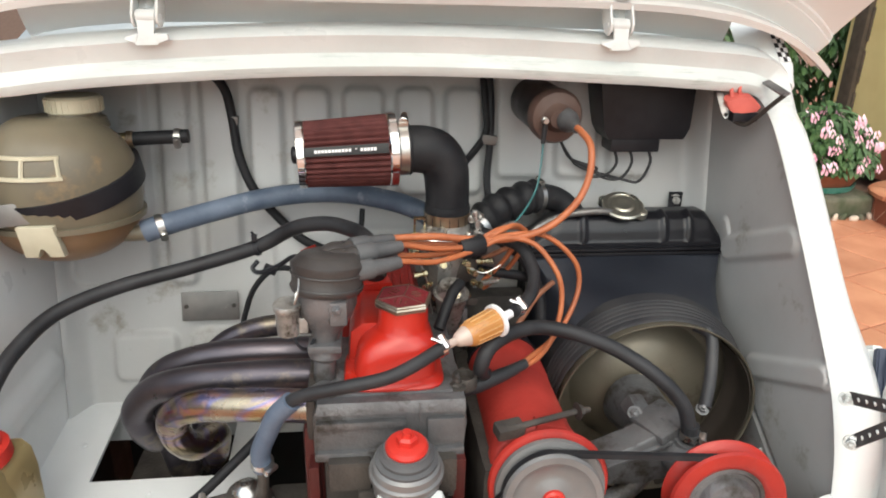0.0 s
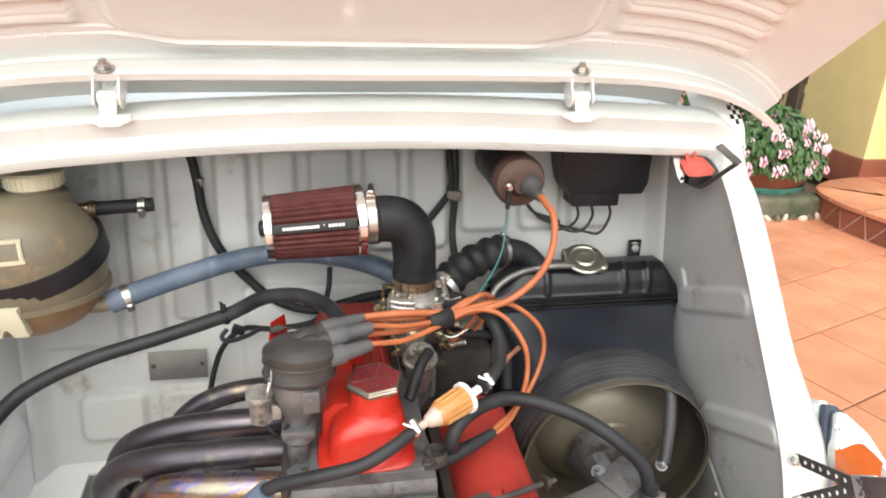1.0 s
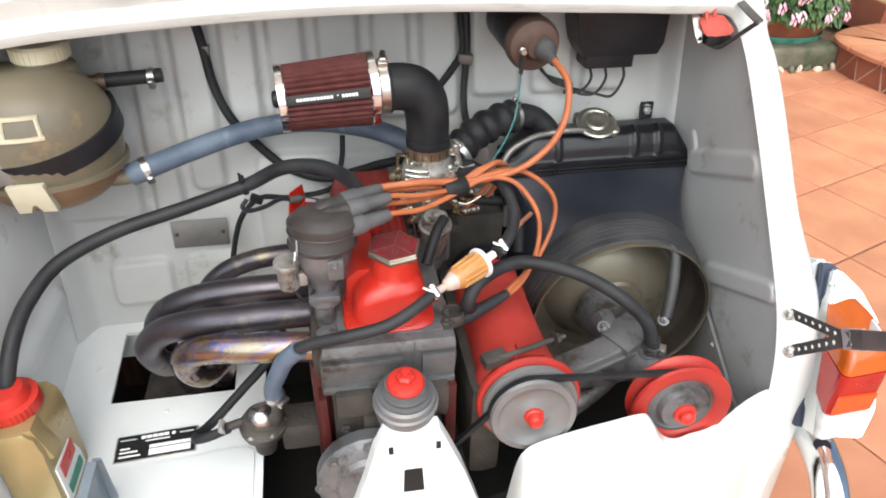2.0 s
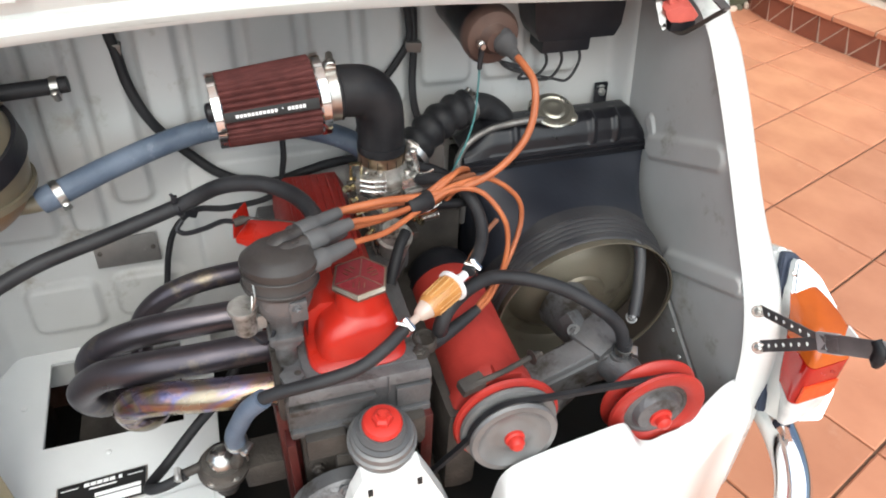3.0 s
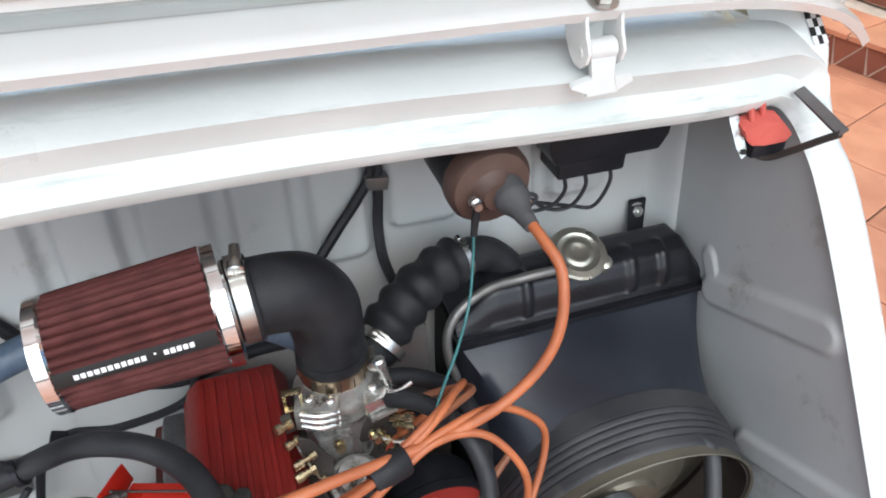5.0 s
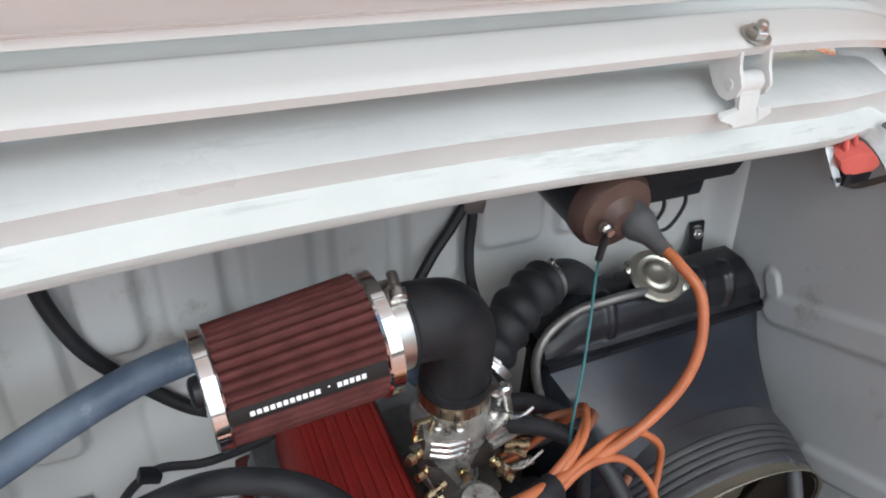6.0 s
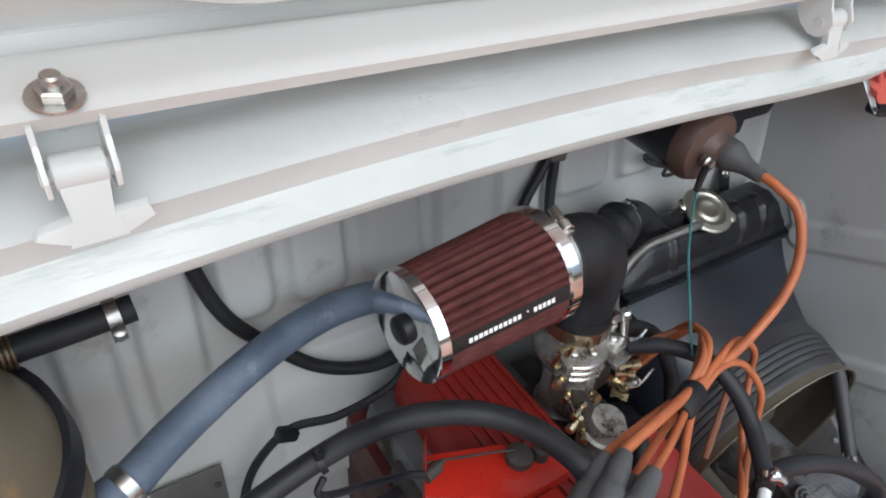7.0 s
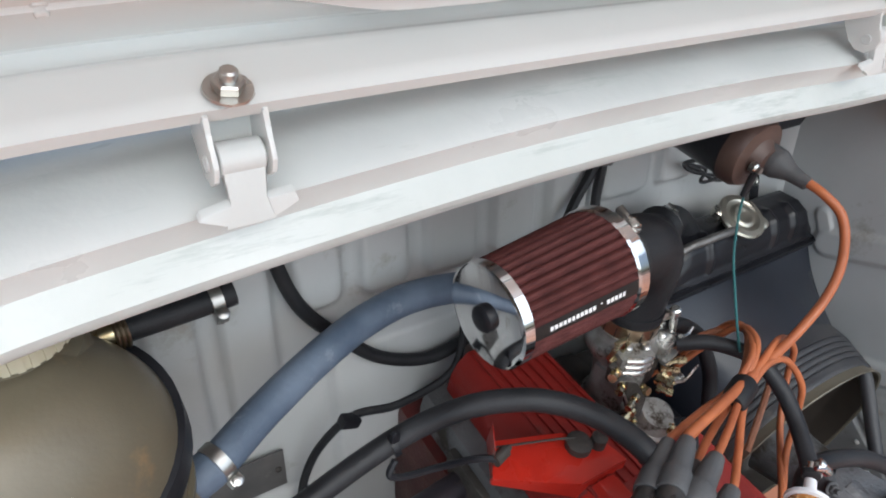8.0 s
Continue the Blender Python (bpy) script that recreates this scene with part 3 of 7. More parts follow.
def side_right(u, v):
    z = 0.34 + 0.73 * v
    y0, y1 = rim_y(z) + 0.012, wall_y(z)
    y = y0 + (y1 - y0) * u
    h = 0.007 * max(seg_rib(y, z, (0.985, 0.79), (0.835, 0.858), 0.026), 0.6 * seg_rib(y, z, (0.985, 0.79), (1.01, 0.825), 0.014)) + 0.008 * seg_rib(y, z, (0.858, 0.640), (0.712, 0.711), 0.022)
    crease = 0.570 + 0.66 * (y - 0.831)
    h -= 0.0035 * seg_rib(y, z, (0.90, 0.6155), (0.62, 0.4307), 0.007)
    return V(0.603 - h + 0.10 * max(crease - z, 0), y, z)


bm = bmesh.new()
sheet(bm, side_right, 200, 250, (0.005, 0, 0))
right_panel = part("side_panel", bm, BAY_SHADED, car, "inner wing panel with pressed ribs, paint greyed for shade", sharp=60)
for y, z in ((0.800, 0.525), (0.765, 0.492), (0.752, 0.470)):
    bm = bmesh.new()
    lathe(bm, (0.6055, y, z), (-1, 0, 0), [(0, 0.0042), (0.003, 0.0040), (0.0045, 0.0022), (0.005, 0)], 12)
    part("rivet", bm, BAY_SHADED, right_panel)


def side_left(u, v):
    z = 0.34 + 0.73 * v
    y0, y1 = rim_y(z) + 0.012, wall_y(z)
    y = y0 + (y1 - y0) * u
    h = 0.010 * seg_rib(y, z, (1.0, 0.60), (0.70, 0.60), 0.03)
    return V(-0.503 + h, y, z)


# left wing and floor take the brighter tone, as if better lit
bm = bmesh.new()
sheet(bm, side_left, 80, 80, (-0.005, 0, 0))
part("side_panel", bm, BAY_LIT, car, "white painted inner wing panel, paint brightened for light", sharp=60)


def floor_z(y):
    return 0.500 + 0.13 * (y - 1.05)


bm = bmesh.new()
HX0, HX1, HY0, HY1 = -0.422, -0.222, 0.872, 1.026
for x0, x1, y0, y1 in ((-0.503, HX0, 0.56, 1.07), (HX1, -0.172, 0.56, 1.07), (HX0, HX1, 0.56, HY0), (HX0, HX1, HY1, 1.07)):
    prism(bm, [(x0, y0, floor_z(y0)), (x1, y0, floor_z(y0)), (x1, y1, floor_z(y1)), (x0, y1, floor_z(y1))], (0, 0, -0.006))
box(bm, (-0.20, 0.60, 0.445), (0.09, 0.12, 0.02), bevel=0.008)
for x, y, r in ((-0.455, 0.95, 0.005), (-0.33, 0.845, 0.004)):
    lathe(bm, (x, y, floor_z(y) - 0.001), (0, 0, 1), [(0, r), (0.002, r), (0.003, r * 0.6)], 12)
bmesh.ops.remove_doubles(bm, verts=bm.verts, dist=1e-5)
floor_panel = part("floor_panel", bm, BAY_LIT, car, "white bay floor with a square exhaust hole, paint brightened for light")
bm = bmesh.new()
prism(bm, [(-0.420, 0.585, floor_z(0.585)), (-0.185, 0.585, floor_z(0.585)), (-0.185, 0.748, floor_z(0.748)), (-0.200, 0.758, floor_z(0.758)), (-0.405, 0.744, floor_z(0.744)), (-0.420, 0.732, floor_z(0.732))], (0, 0, 0.0035), 0.0015)
part("raised_panel", bm, BAY_LIT, floor_panel)
bm = bmesh.new()
box(bm, (-0.335, 0.94, 0.40), (0.12, 0.26, 0.05), bevel=0.02)
part("silencer", bm, DARKCAST, car, "rusty silencer box below the floor hole")
# plain black sheets added below, left of and behind the engine
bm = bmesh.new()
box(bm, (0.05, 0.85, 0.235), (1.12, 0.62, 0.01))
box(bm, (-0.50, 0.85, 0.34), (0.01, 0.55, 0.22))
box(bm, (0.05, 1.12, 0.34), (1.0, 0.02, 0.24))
part("undertray", bm, DARK, car, "black sheets closing off the space below the engine")

# outer shell round the opening: the rim swept from side to side
TOPP = [(-0.006, 0.045), (-0.005, 0.004), (0.0, 0.0), (0.006, -0.002), (0.023, 0.013), (0.0465, 0.0015), (0.049, 0.006), (0.060, 0.050), (0.040, 0.11), (0.10, 0.32)]
SIDEP = [(0.018, 0.034), (-0.006, 0.006), (0.0, 0.0), (0.016, -0.002), (0.030, 0.0), (0.040, 0.008), (0.055, 0.04), (0.067, 0.14), (0.074, 0.35), (0.075, 0.60)]
bm = bmesh.new()
rings = []
for k, p in enumerate(LOOP):
    q = LOOP[min(k + 1, len(LOOP) - 1)] - LOOP[max(k - 1, 0)]
    wide = LOOP[min(k + 4, len(LOOP) - 1)] - LOOP[max(k - 4, 0)]
    out = V(wide.z, 0, -wide.x)
    if p.z < 0.93:
        out = V(1 if p.x > 0.05 else -1, 0, 0)
    out.normalize()
    w = step(0.25, 0.95, out.z)
    flare = 0.074 * (1 - step(0.60, 0.86, p.z))
    ring = []
    for i in range(10):
        d = SIDEP[i][0] * (1 - w) + TOPP[i][0] * w
        y = SIDEP[i][1] * (1 - w) + TOPP[i][1] * w
        fl = flare * (0, 0, 0, 0, 0.1, 0.25, 0.5, 0.85, 1, 1)[i]
        ring.append(bm.verts.new(p + out * (d + fl) + V(0, y, 0)))
    rings.append(ring)
for a, b in zip(rings, rings[1:]):
    for i in range(9):
        bm.faces.new((a[i], b[i], b[i + 1], a[i + 1]))
shell = part("rear_shell", bm, LIP, car, "white rear bodywork round the engine opening, paint worn on the ledge", sharp=48)
shell.data.materials.append(LEDGE)
for k, poly in enumerate(shell.data.polygons):
    if k % 9 in (2, 3) and LOOP[k // 9].z > 1.03:
        poly.material_index = 1
solid = shell.modifiers.new("thickness", "SOLIDIFY")
solid.thickness, solid.offset = 0.002, 1

# the rounded corner of the rear deck beside the lid
def quarter_at(u, v, x=None, y=None):
    if y is None:
        y = 0.998 + 0.105 * u
    z = 1.0875 + 0.92 * (y - 1.006) - 0.016 * (1 - step(0.0, 0.14, (y - 0.998) / 0.105))
    if x is not None:
        return V(x, y, z)
    if v < 0.5:
        return V(0.590 + 0.068 * v / 0.5, y, z - 0.010 * (1 - v / 0.5) ** 2)
    a = min((v - 0.5) / 0.25, 1) * math.pi / 2
    return V(0.658 + 0.010 * math.sin(a) + 0.004 * max(v - 0.75, 0), y + 0.10 * max(v - 0.75, 0), z - 0.010 * (1 - math.cos(a)) - 0.18 * max(v - 0.75, 0))


bm = bmesh.new()
sheet(bm, quarter_at, 36, 36, (-0.003, 0, -0.003))
part("deck_corner", bm, WHITE, car, "rounded white corner of the rear deck", sharp=60)

# lower apron with the pulley cut-out
APRON = [(0.180, 0.46), (0.190, 0.545), (0.200, 0.574), (0.220, 0.588), (0.27, 0.602), (0.32, 0.612), (0.360, 0.619), (0.375, 0.612), (0.390, 0.588), (0.406, 0.566), (0.428, 0.555), (0.45, 0.562),
         (0.49, 0.568), (0.53, 0.574), (0.57, 0.572), (0.612, 0.575)]
line = curve_points([(x, 0, z) for x, z in APRON], 5)


def apron_at(u, v):
    p = line[round(u * (len(line) - 1))]
    x, z = p.x, p.z - 0.40 * v ** 1.5
    y = 0.576 - 0.022 * step(0, 0.25, v) - 0.03 * v + 0.052 * step(0.46, 0.61, x)
    if v < 0.06:
        y += 0.010 * (1 - v / 0.06)
    return V(x, y, z)


bm = bmesh.new()
sheet(bm, apron_at, len(line) - 1, 30, (0, 0.008, 0))
part("rear_apron", bm, WHITE, car, "white lower apron with a cut-out for the pulley", sharp=60)
bm = bmesh.new()
sheet(bm, lambda u, v: V(-0.50 + 0.48 * u, 0.555 - 0.03 * v, 0.44 - 0.2 * v), 20, 10, (0, 0.008, 0))
part("rear_apron", bm, WHITE, car, "", sharp=60)

# the rest of the closed body in front of the engine bay
BODY_Y = [1.13, 1.22, 1.40, 1.65, 2.10, 2.60, 2.90, 3.20, 3.60, 3.95, 4.12]
BODY_TOP = [1.06, 1.17, 1.36, 1.50, 1.56, 1.52, 1.38, 1.10, 0.99, 0.84, 0.62]
BODY_HALF = [0.640, 0.675, 0.71, 0.73, 0.75, 0.75, 0.74, 0.73, 0.70, 0.62, 0.46]


def body_point(y, v, out=0.0):
    """v runs from the right sill over the roof to the left sill."""
    top = float(np.interp(y, BODY_Y, BODY_TOP))
    hw = float(np.interp(y, BODY_Y, BODY_HALF))
    belt = min(0.98, top - 0.06)
    gw = hw - 0.15 * step(1.0, 1.45, top)
    half = [(hw * 0.94, 0.24), (hw, 0.36), (hw * 1.01, 0.62), (hw, belt - 0.06), (hw - 0.02, belt), (gw, belt + (top - belt) * 0.45), (gw * 0.90, top - 0.06 * step(1.0, 1.4, top) - 0.02), (gw * 0.62, top), (0.0, top + 0.02)]
    w = 1 - abs(2 * v - 1)
    f = w * (len(half) - 1)
    i = min(int(f), len(half) - 2)
    t = f - i
    x = half[i][0] + (half[i + 1][0] - half[i][0]) * t
    z = half[i][1] + (half[i + 1][1] - half[i][1]) * t
    sx = 1 if v < 0.5 else -1
    return V(0.05 + sx * (x + out * (1 - w)), y, z + out * w)


def body_strip(y0, y1, v0, v1, nu, nv, out):
    bm = bmesh.new()
    sheet(bm, lambda u, v: body_point(y0 + (y1 - y0) * u, v0 + (v1 - v0) * v, out), nu, nv, (0, 0, -0.006))
    return bm


bm = body_strip(1.13, 4.12, 0.0, 1.0, 60, 64, 0.0)
part("body_shell", bm, WHITE, car, "white closed body of the car", sharp=50)
bm = bmesh.new()
prism(bm, [body_point(4.12, k / 24) for k in range(25)], (0, 0.012, 0), 0.002)
part("front_panel", bm, WHITE, car, sharp=50)
for v0, v1 in ((0.30, 0.405), (0.595, 0.70)):
    for y0, y1 in ((1.62, 2.02), (2.10, 2.72)):
        part("side_window", body_strip(y0, y1, v0, v1, 10, 6, 0.006), GLASSDARK, car, "dark side window")
part("rear_window", body_strip(1.30, 1.58, 0.42, 0.58, 8, 16, 0.006), GLASSDARK, car, "dark rear window")
part("windscreen", body_strip(2.72, 3.14, 0.40, 0.60, 10, 18, 0.006), GLASSDARK, car, "dark windscreen")

# wheels, under the wings
for sx in (-1, 1):
    for wy in (1.42, 3.55):
        bm = bmesh.new()
        lathe(bm, (0.05 + sx * 0.66, wy, 0.28), (sx, 0, 0), [(-0.06, 0.19), (-0.06, 0.26), (-0.045, 0.278), (0.045, 0.278), (0.06, 0.26), (0.06, 0.19)], 48)
        tyre = part("wheel", bm, RUBBER, car, "black road tyre")
        bm = bmesh.new()
        lathe(bm, (0.05 + sx * 0.66, wy, 0.28), (sx, 0, 0), [(-0.05, 0.18), (0.05, 0.19), (0.055, 0.17), (0.03, 0.15), (0.035, 0.06), (0.05, 0.0)], 40)
        part("rim", bm, CHROME, tyre)

# ---- engine lid ----
LT = radians(42)
LO = V(0.05, 1.019, 1.196)
LD, LNRM = V(0, -math.cos(LT), math.sin(LT)), V(0, -math.sin(LT), -math.cos(LT))


def lid_drop(x):
    """The barrelled lid falls away towards its corners."""
    return 0.100 * (abs(x) / 0.70) ** 5


def lid_place(x, s, h=0.0):
    return LO + V(x, 0.081 * (abs(x) / 0.70) ** 4, -lid_drop(x)) + LD * s + LNRM * h


def lid_half(s):
    return 0.70 + 0.10 * min(max(s, 0), 0.30)


def lid_at(u, v):
    """From the hinge flange (a level shelf) up over the inner frame to the louvres."""
    q = 2 * u - 1
    if v < 0.12:
        t = v / 0.12
        x = q * lid_half(0)
        return lid_place(x, 0) + V(0, -0.068 * (1 - t), -0.020 * (1 - t) - 0.003 * (1 - step(0, 0.10, t)) - 0.005 * pad(t, 0.55, 0.95, 0.18))
    s = 0.36 * ((v - 0.12) / 0.88) ** 1.2
    lift = 1.30
    s *= lift
    x = q * lid_half(s)
    ax = abs(x)
    s0, s = s, s / lift
    h = 0.004 * (1 - step(0.0, 0.012, s))
    band = 1 - step(0.045, 0.047, s)
    h += 0.007 * band
    louvre = step(0.345, 0.36, ax) * (1 - step(0.57, 0.61, ax)) * step(0.052, 0.058, s)
    h += louvre * 0.012 * (0.5 + 0.5 * math.cos((s - 0.07) * 2 * math.pi / 0.030)) ** 0.7
    hump = (1 - step(0.30, 0.335, ax)) * step(0.012 + 0.022 * step(0.22, 0.33, ax), 0.062 + 0.024 * step(0.22, 0.33, ax), s)
    h += hump * max(0.024 - 0.07 * max(s - 0.06, 0), 0.004)
    return lid_place(x, s0, h)


bm = bmesh.new()
sheet(bm, lid_at, 220, 150, V(0, 0.006, -0.009))
lid = part("engine_lid", bm, WHITE, car, "raised white engine lid with pressed louvres and a central bulge", sharp=50)
bm = bmesh.new()
sheet(bm, lambda u, v: lid_place((2 * u - 1) * 0.53, 0) + V(0, 0.004 + 0.034 * v, -0.010 - 0.054 * v - 0.004 * math.sin(math.pi * v)), 90, 6, (0, 0.003, 0.002))
part("outer_skin", bm, WHITE, lid, "white edge of the lid's outer skin below the hinged shelf", sharp=60)
for x, s in ((-0.40, 0.045), (0.365, 0.045)):
    bm = bmesh.new()
    nut(bm, lid_place(x, s, 0.003), LNRM, 0.006, 0.005, 0.003)
    part("bolt", bm, WHITE, lid)
# pressed U hinges under the shelf: ears, rivet, barrel and a spread foot on the body
for cx, pz, fz in ((-0.277, 1.144, 1.117), (0.360, 1.144, 1.119)):
    zt = LO.z - lid_drop(cx - 0.05) - 0.0265
    bm = bmesh.new()
    nut(bm, (cx - 0.001, 0.962, zt + 0.0100), (0, -0.30, 1), 0.0085, 0.007, 0.005)
    part("hinge_nut", bm, STEEL, lid)
    bm = bmesh.new()
    for sx in (-1, 1):
        x = cx + sx * 0.0140
        ear = [(0.955, zt), (0.990, zt), (0.984, pz + 0.002), (0.974, pz - 0.010), (0.964, pz - 0.0165), (0.954, pz - 0.0165), (0.946, pz - 0.010), (0.944, pz - 0.001), (0.949, pz + 0.008), (0.954, pz + 0.014)]
        prism(bm, [(x, y, z) for y, z in ear], (sx * 0.003, 0, 0), 0.0012)
    prism(bm, [(cx - 0.0140, 0.980, zt), (cx + 0.0140, 0.980, zt), (cx + 0.0140, 0.976, pz - 0.006), (cx - 0.0140, 0.976, pz - 0.006)], (0, 0.003, 0))
    ob = part("hinge", bm, WHITE, lid, "white painted pivot hinge")
    bm = bmesh.new()
    lathe(bm, (cx, 0.9795, pz + 0.013), (0, -1, 0.1), [(0, 0.0056), (0.0022, 0.0056), (0.0034, 0.0042)], 18)
    part("rivet", bm, LIP, ob)
    bm = bmesh.new()
    lathe(bm, (cx - 0.0180, 0.957, pz - 0.004), (1, 0, 0), [(0, 0.0042), (0.001, 0.0050), (0.035, 0.0050), (0.036, 0.0042)], 14)
    part("pin", bm, LIP, ob)
    bm = bmesh.new()
    lathe(bm, (cx - 0.0122, 0.957, pz - 0.003), (1, 0, 0), [(0, 0.0088), (0.0008, 0.0095), (0.0236, 0.0095), (0.0244, 0.0088)], 24)
    # the tongue below the barrel, and its two upturned wings
    prism(bm, [(cx - 0.0122, 0.949, pz - 0.004), (cx + 0.0122, 0.949, pz - 0.004), (cx + 0.009, 0.945, fz + 0.003), (cx + 0.012, 0.944, fz), (cx + 0.014, 0.942, fz - 0.010), (cx - 0.014, 0.942, fz - 0.011), (cx - 0.012, 0.944, fz - 0.001), (cx - 0.009, 0.945, fz + 0.003)], (0, 0.006, 0.001), 0.0008)
    for sx in (-1, 1):
        prism(bm, [(cx + sx * 0.010, 0.9435, fz + 0.003), (cx + sx * 0.026, 0.9445, fz + 0.001 + 0.002 * sx), (cx + sx * 0.028, 0.9435, fz - 0.003), (cx + sx * 0.013, 0.942, fz - 0.009)], (0, 0.005, 0.002), 0.0007)
    part("hinge_arm", bm, LIP, ob)
sticker = thing("checker_sticker", (0.64, 1.0, 1.1), "black and white checkered sticker on the rear body corner", "sticker")
for r in range(3):
    for k in range(9):
        bm = bmesh.new()
        y = 1.012 + 0.0068 * k
        x = 0.6465 + 0.0060 * r
        box(bm, quarter_at(1, 0, x, y) + V(0, -0.0008, 0.0008), (0.0060, 0.0090, 0.0012), pose(0, 0, 0, 43, 0, 0).to_3x3())
        part("black_square" if (r + k) % 2 else "white_square", bm, LABEL if (r + k) % 2 else PRINT, sticker)
# ---- tail lamp, stay and bumper ----
lamp = thing("tail_lamp", (0.69, 0.62, 0.60), "amber and red tail lamp in a chrome and white housing", "tail lamp")
LLAT = V(0.95, -0.30, 0.0).normalized()
LUP = V(0.046, 0.115, 0.222).normalized()
LOUT = LUP.cross(LLAT).normalized()
LOUT = LOUT if LOUT.y < 0 else -LOUT


def lamp_edge(z):
    """The lamp's long edge next to the engine opening."""
    t = (z - 0.512) / 0.222
    return V(0.651 + 0.046 * t, 0.618 + 0.115 * t, z)


def lamp_plate(grow, c0, c1, material, name, label, bevel=0.003, swell=0.0):
    low, mid, top = lamp_edge(0.512), lamp_edge(0.62), lamp_edge(0.734)
    ring = [low - LLAT * grow, mid - LLAT * (grow + 0.003), top - LLAT * grow + LUP * grow, top + LLAT * 0.013 + LUP * grow, top + LLAT * (0.050 + grow) - LUP * 0.030,
            top + LLAT * (0.080 + grow) - LUP * 0.075, low + LLAT * (0.088 + grow) + LUP * 0.050, low + LLAT * (0.076 + grow) - LUP * grow]
    bm = bmesh.new()
    back = [bm.verts.new(q + LOUT * c0) for q in ring]
    front = [bm.verts.new(q + LLAT * swell * 0.25 + LOUT * (c1 + swell * (1 - step(0.56, 0.72, q.z)))) for q in ring]
    for k in range(8):
        bm.faces.new((back[k], back[(k + 1) % 8], front[(k + 1) % 8], front[k]))
    bm.faces.new(back[::-1])
    bm.faces.new(front)
    bmesh.ops.recalc_face_normals(bm, faces=bm.faces)
    bmesh.ops.bevel(bm, geom=list(bm.edges), offset=bevel, segments=2, affect="EDGES", clamp_overlap=True)
    return part(name, bm, material, lamp, label)


def lamp_lens(name, rows, material, label=""):
    """A moulded lens built up in level layers: height, left, right, front."""
    bm = bmesh.new()
    rings = []
    for z, xl, xr, yf in rows:
        yb = lamp_edge(z).y - 0.010
        r = min(0.010, (xr - xl) * 0.3, (yb - yf) * 0.3)
        ring = []
        for cx, cy, a0 in ((xr - r, yb - 0.012 - r, 0), (xl + r + 0.012, min(yb, yf + 0.034 + 0.30 * (z - 0.53)) - r, 90), (xl + r, yf + r, 180), (xr - r, yf + r + 0.003, 270)):
            for k in range(6):
                a = radians(a0 + 90 * k / 5)
                ring.append(bm.verts.new((cx + r * math.cos(a), cy + r * math.sin(a), z)))
        rings.append(ring)
    for a, b in zip(rings, rings[1:]):
        for k in range(24):
            bm.faces.new((a[k], a[(k + 1) % 24], b[(k + 1) % 24], b[k]))
    bm.faces.new(rings[0][::-1])
    bm.faces.new(rings[-1])
    return part(name, bm, material, lamp, label, sharp=50)


lamp_plate(0.008, -0.070, -0.012, WHITE, "pod", "white painted lamp pod", 0.006)
lamp_plate(0.004, -0.012, 0.003, GASKET, "gasket", "dark blue rubber gasket", 0.002)
lamp_plate(-0.004, 0.003, 0.020, CHROME, "housing", "chromed lamp base", 0.003, 0.022)
lamp_lens("clear_lens", [(0.5300, 0.6540, 0.7120, 0.5760), (0.5325, 0.6500, 0.7160, 0.5720), (0.5560, 0.6480, 0.7200, 0.5725), (0.5820, 0.6465, 0.7220, 0.5740)], CLEARLENS)
lamp_lens("red_lens", [(0.5835, 0.6465, 0.7220, 0.5740), (0.6000, 0.6465, 0.7235, 0.5750), (0.6540, 0.6510, 0.7270, 0.5785)], REDLENS)
lamp_lens("amber_lens", [(0.6555, 0.6520, 0.7270, 0.5790), (0.6720, 0.6550, 0.7275, 0.5830), (0.6840, 0.6590, 0.7275, 0.5900), (0.6925, 0.6680, 0.7270, 0.6020), (0.6995, 0.6820, 0.7265, 0.6200), (0.7045, 0.6980, 0.7260, 0.6420), (0.7075, 0.7120, 0.7240, 0.6660)], AMBER)
bm = bmesh.new()
prism(bm, [(0.6500, 0.5745, 0.5885), (0.7170, 0.5785, 0.5860), (0.7180, 0.5800, 0.6160), (0.6515, 0.5765, 0.6205)], (0, -0.004, 0), 0.0015)
part("reflector", bm, ORANGELENS, lamp, "orange square reflector")
for k in range(6):
    bm = bmesh.new()
    z = 0.634 + 0.006 * (k % 2)
    lathe(bm, (0.668 + 0.009 * k, 0.5785, z), (0, -1, 0), [(0, 0.0022), (0.0008, 0.0016), (0.001, 0)], 8)
    part("lens_dimple", bm, REDLENS, lamp)
bm = bmesh.new()
lathe(bm, lamp_edge(0.712) + LLAT * 0.008 + LOUT * 0.019, LOUT, [(0, 0.0045), (0.002, 0.0045), (0.003, 0.0028)], 12)
part("screw", bm, STEEL, lamp)

stay = thing("lid_catch_bracket", (0.6, 0.6, 0.7), "forked perforated steel strap bolted to the opening rim", "bracket")
JP, TIPP = V(0.586, 0.543, 0.769), V(0.592, 0.489, 0.812)
FACE = V(0.8, -0.5, 0.4).normalized()
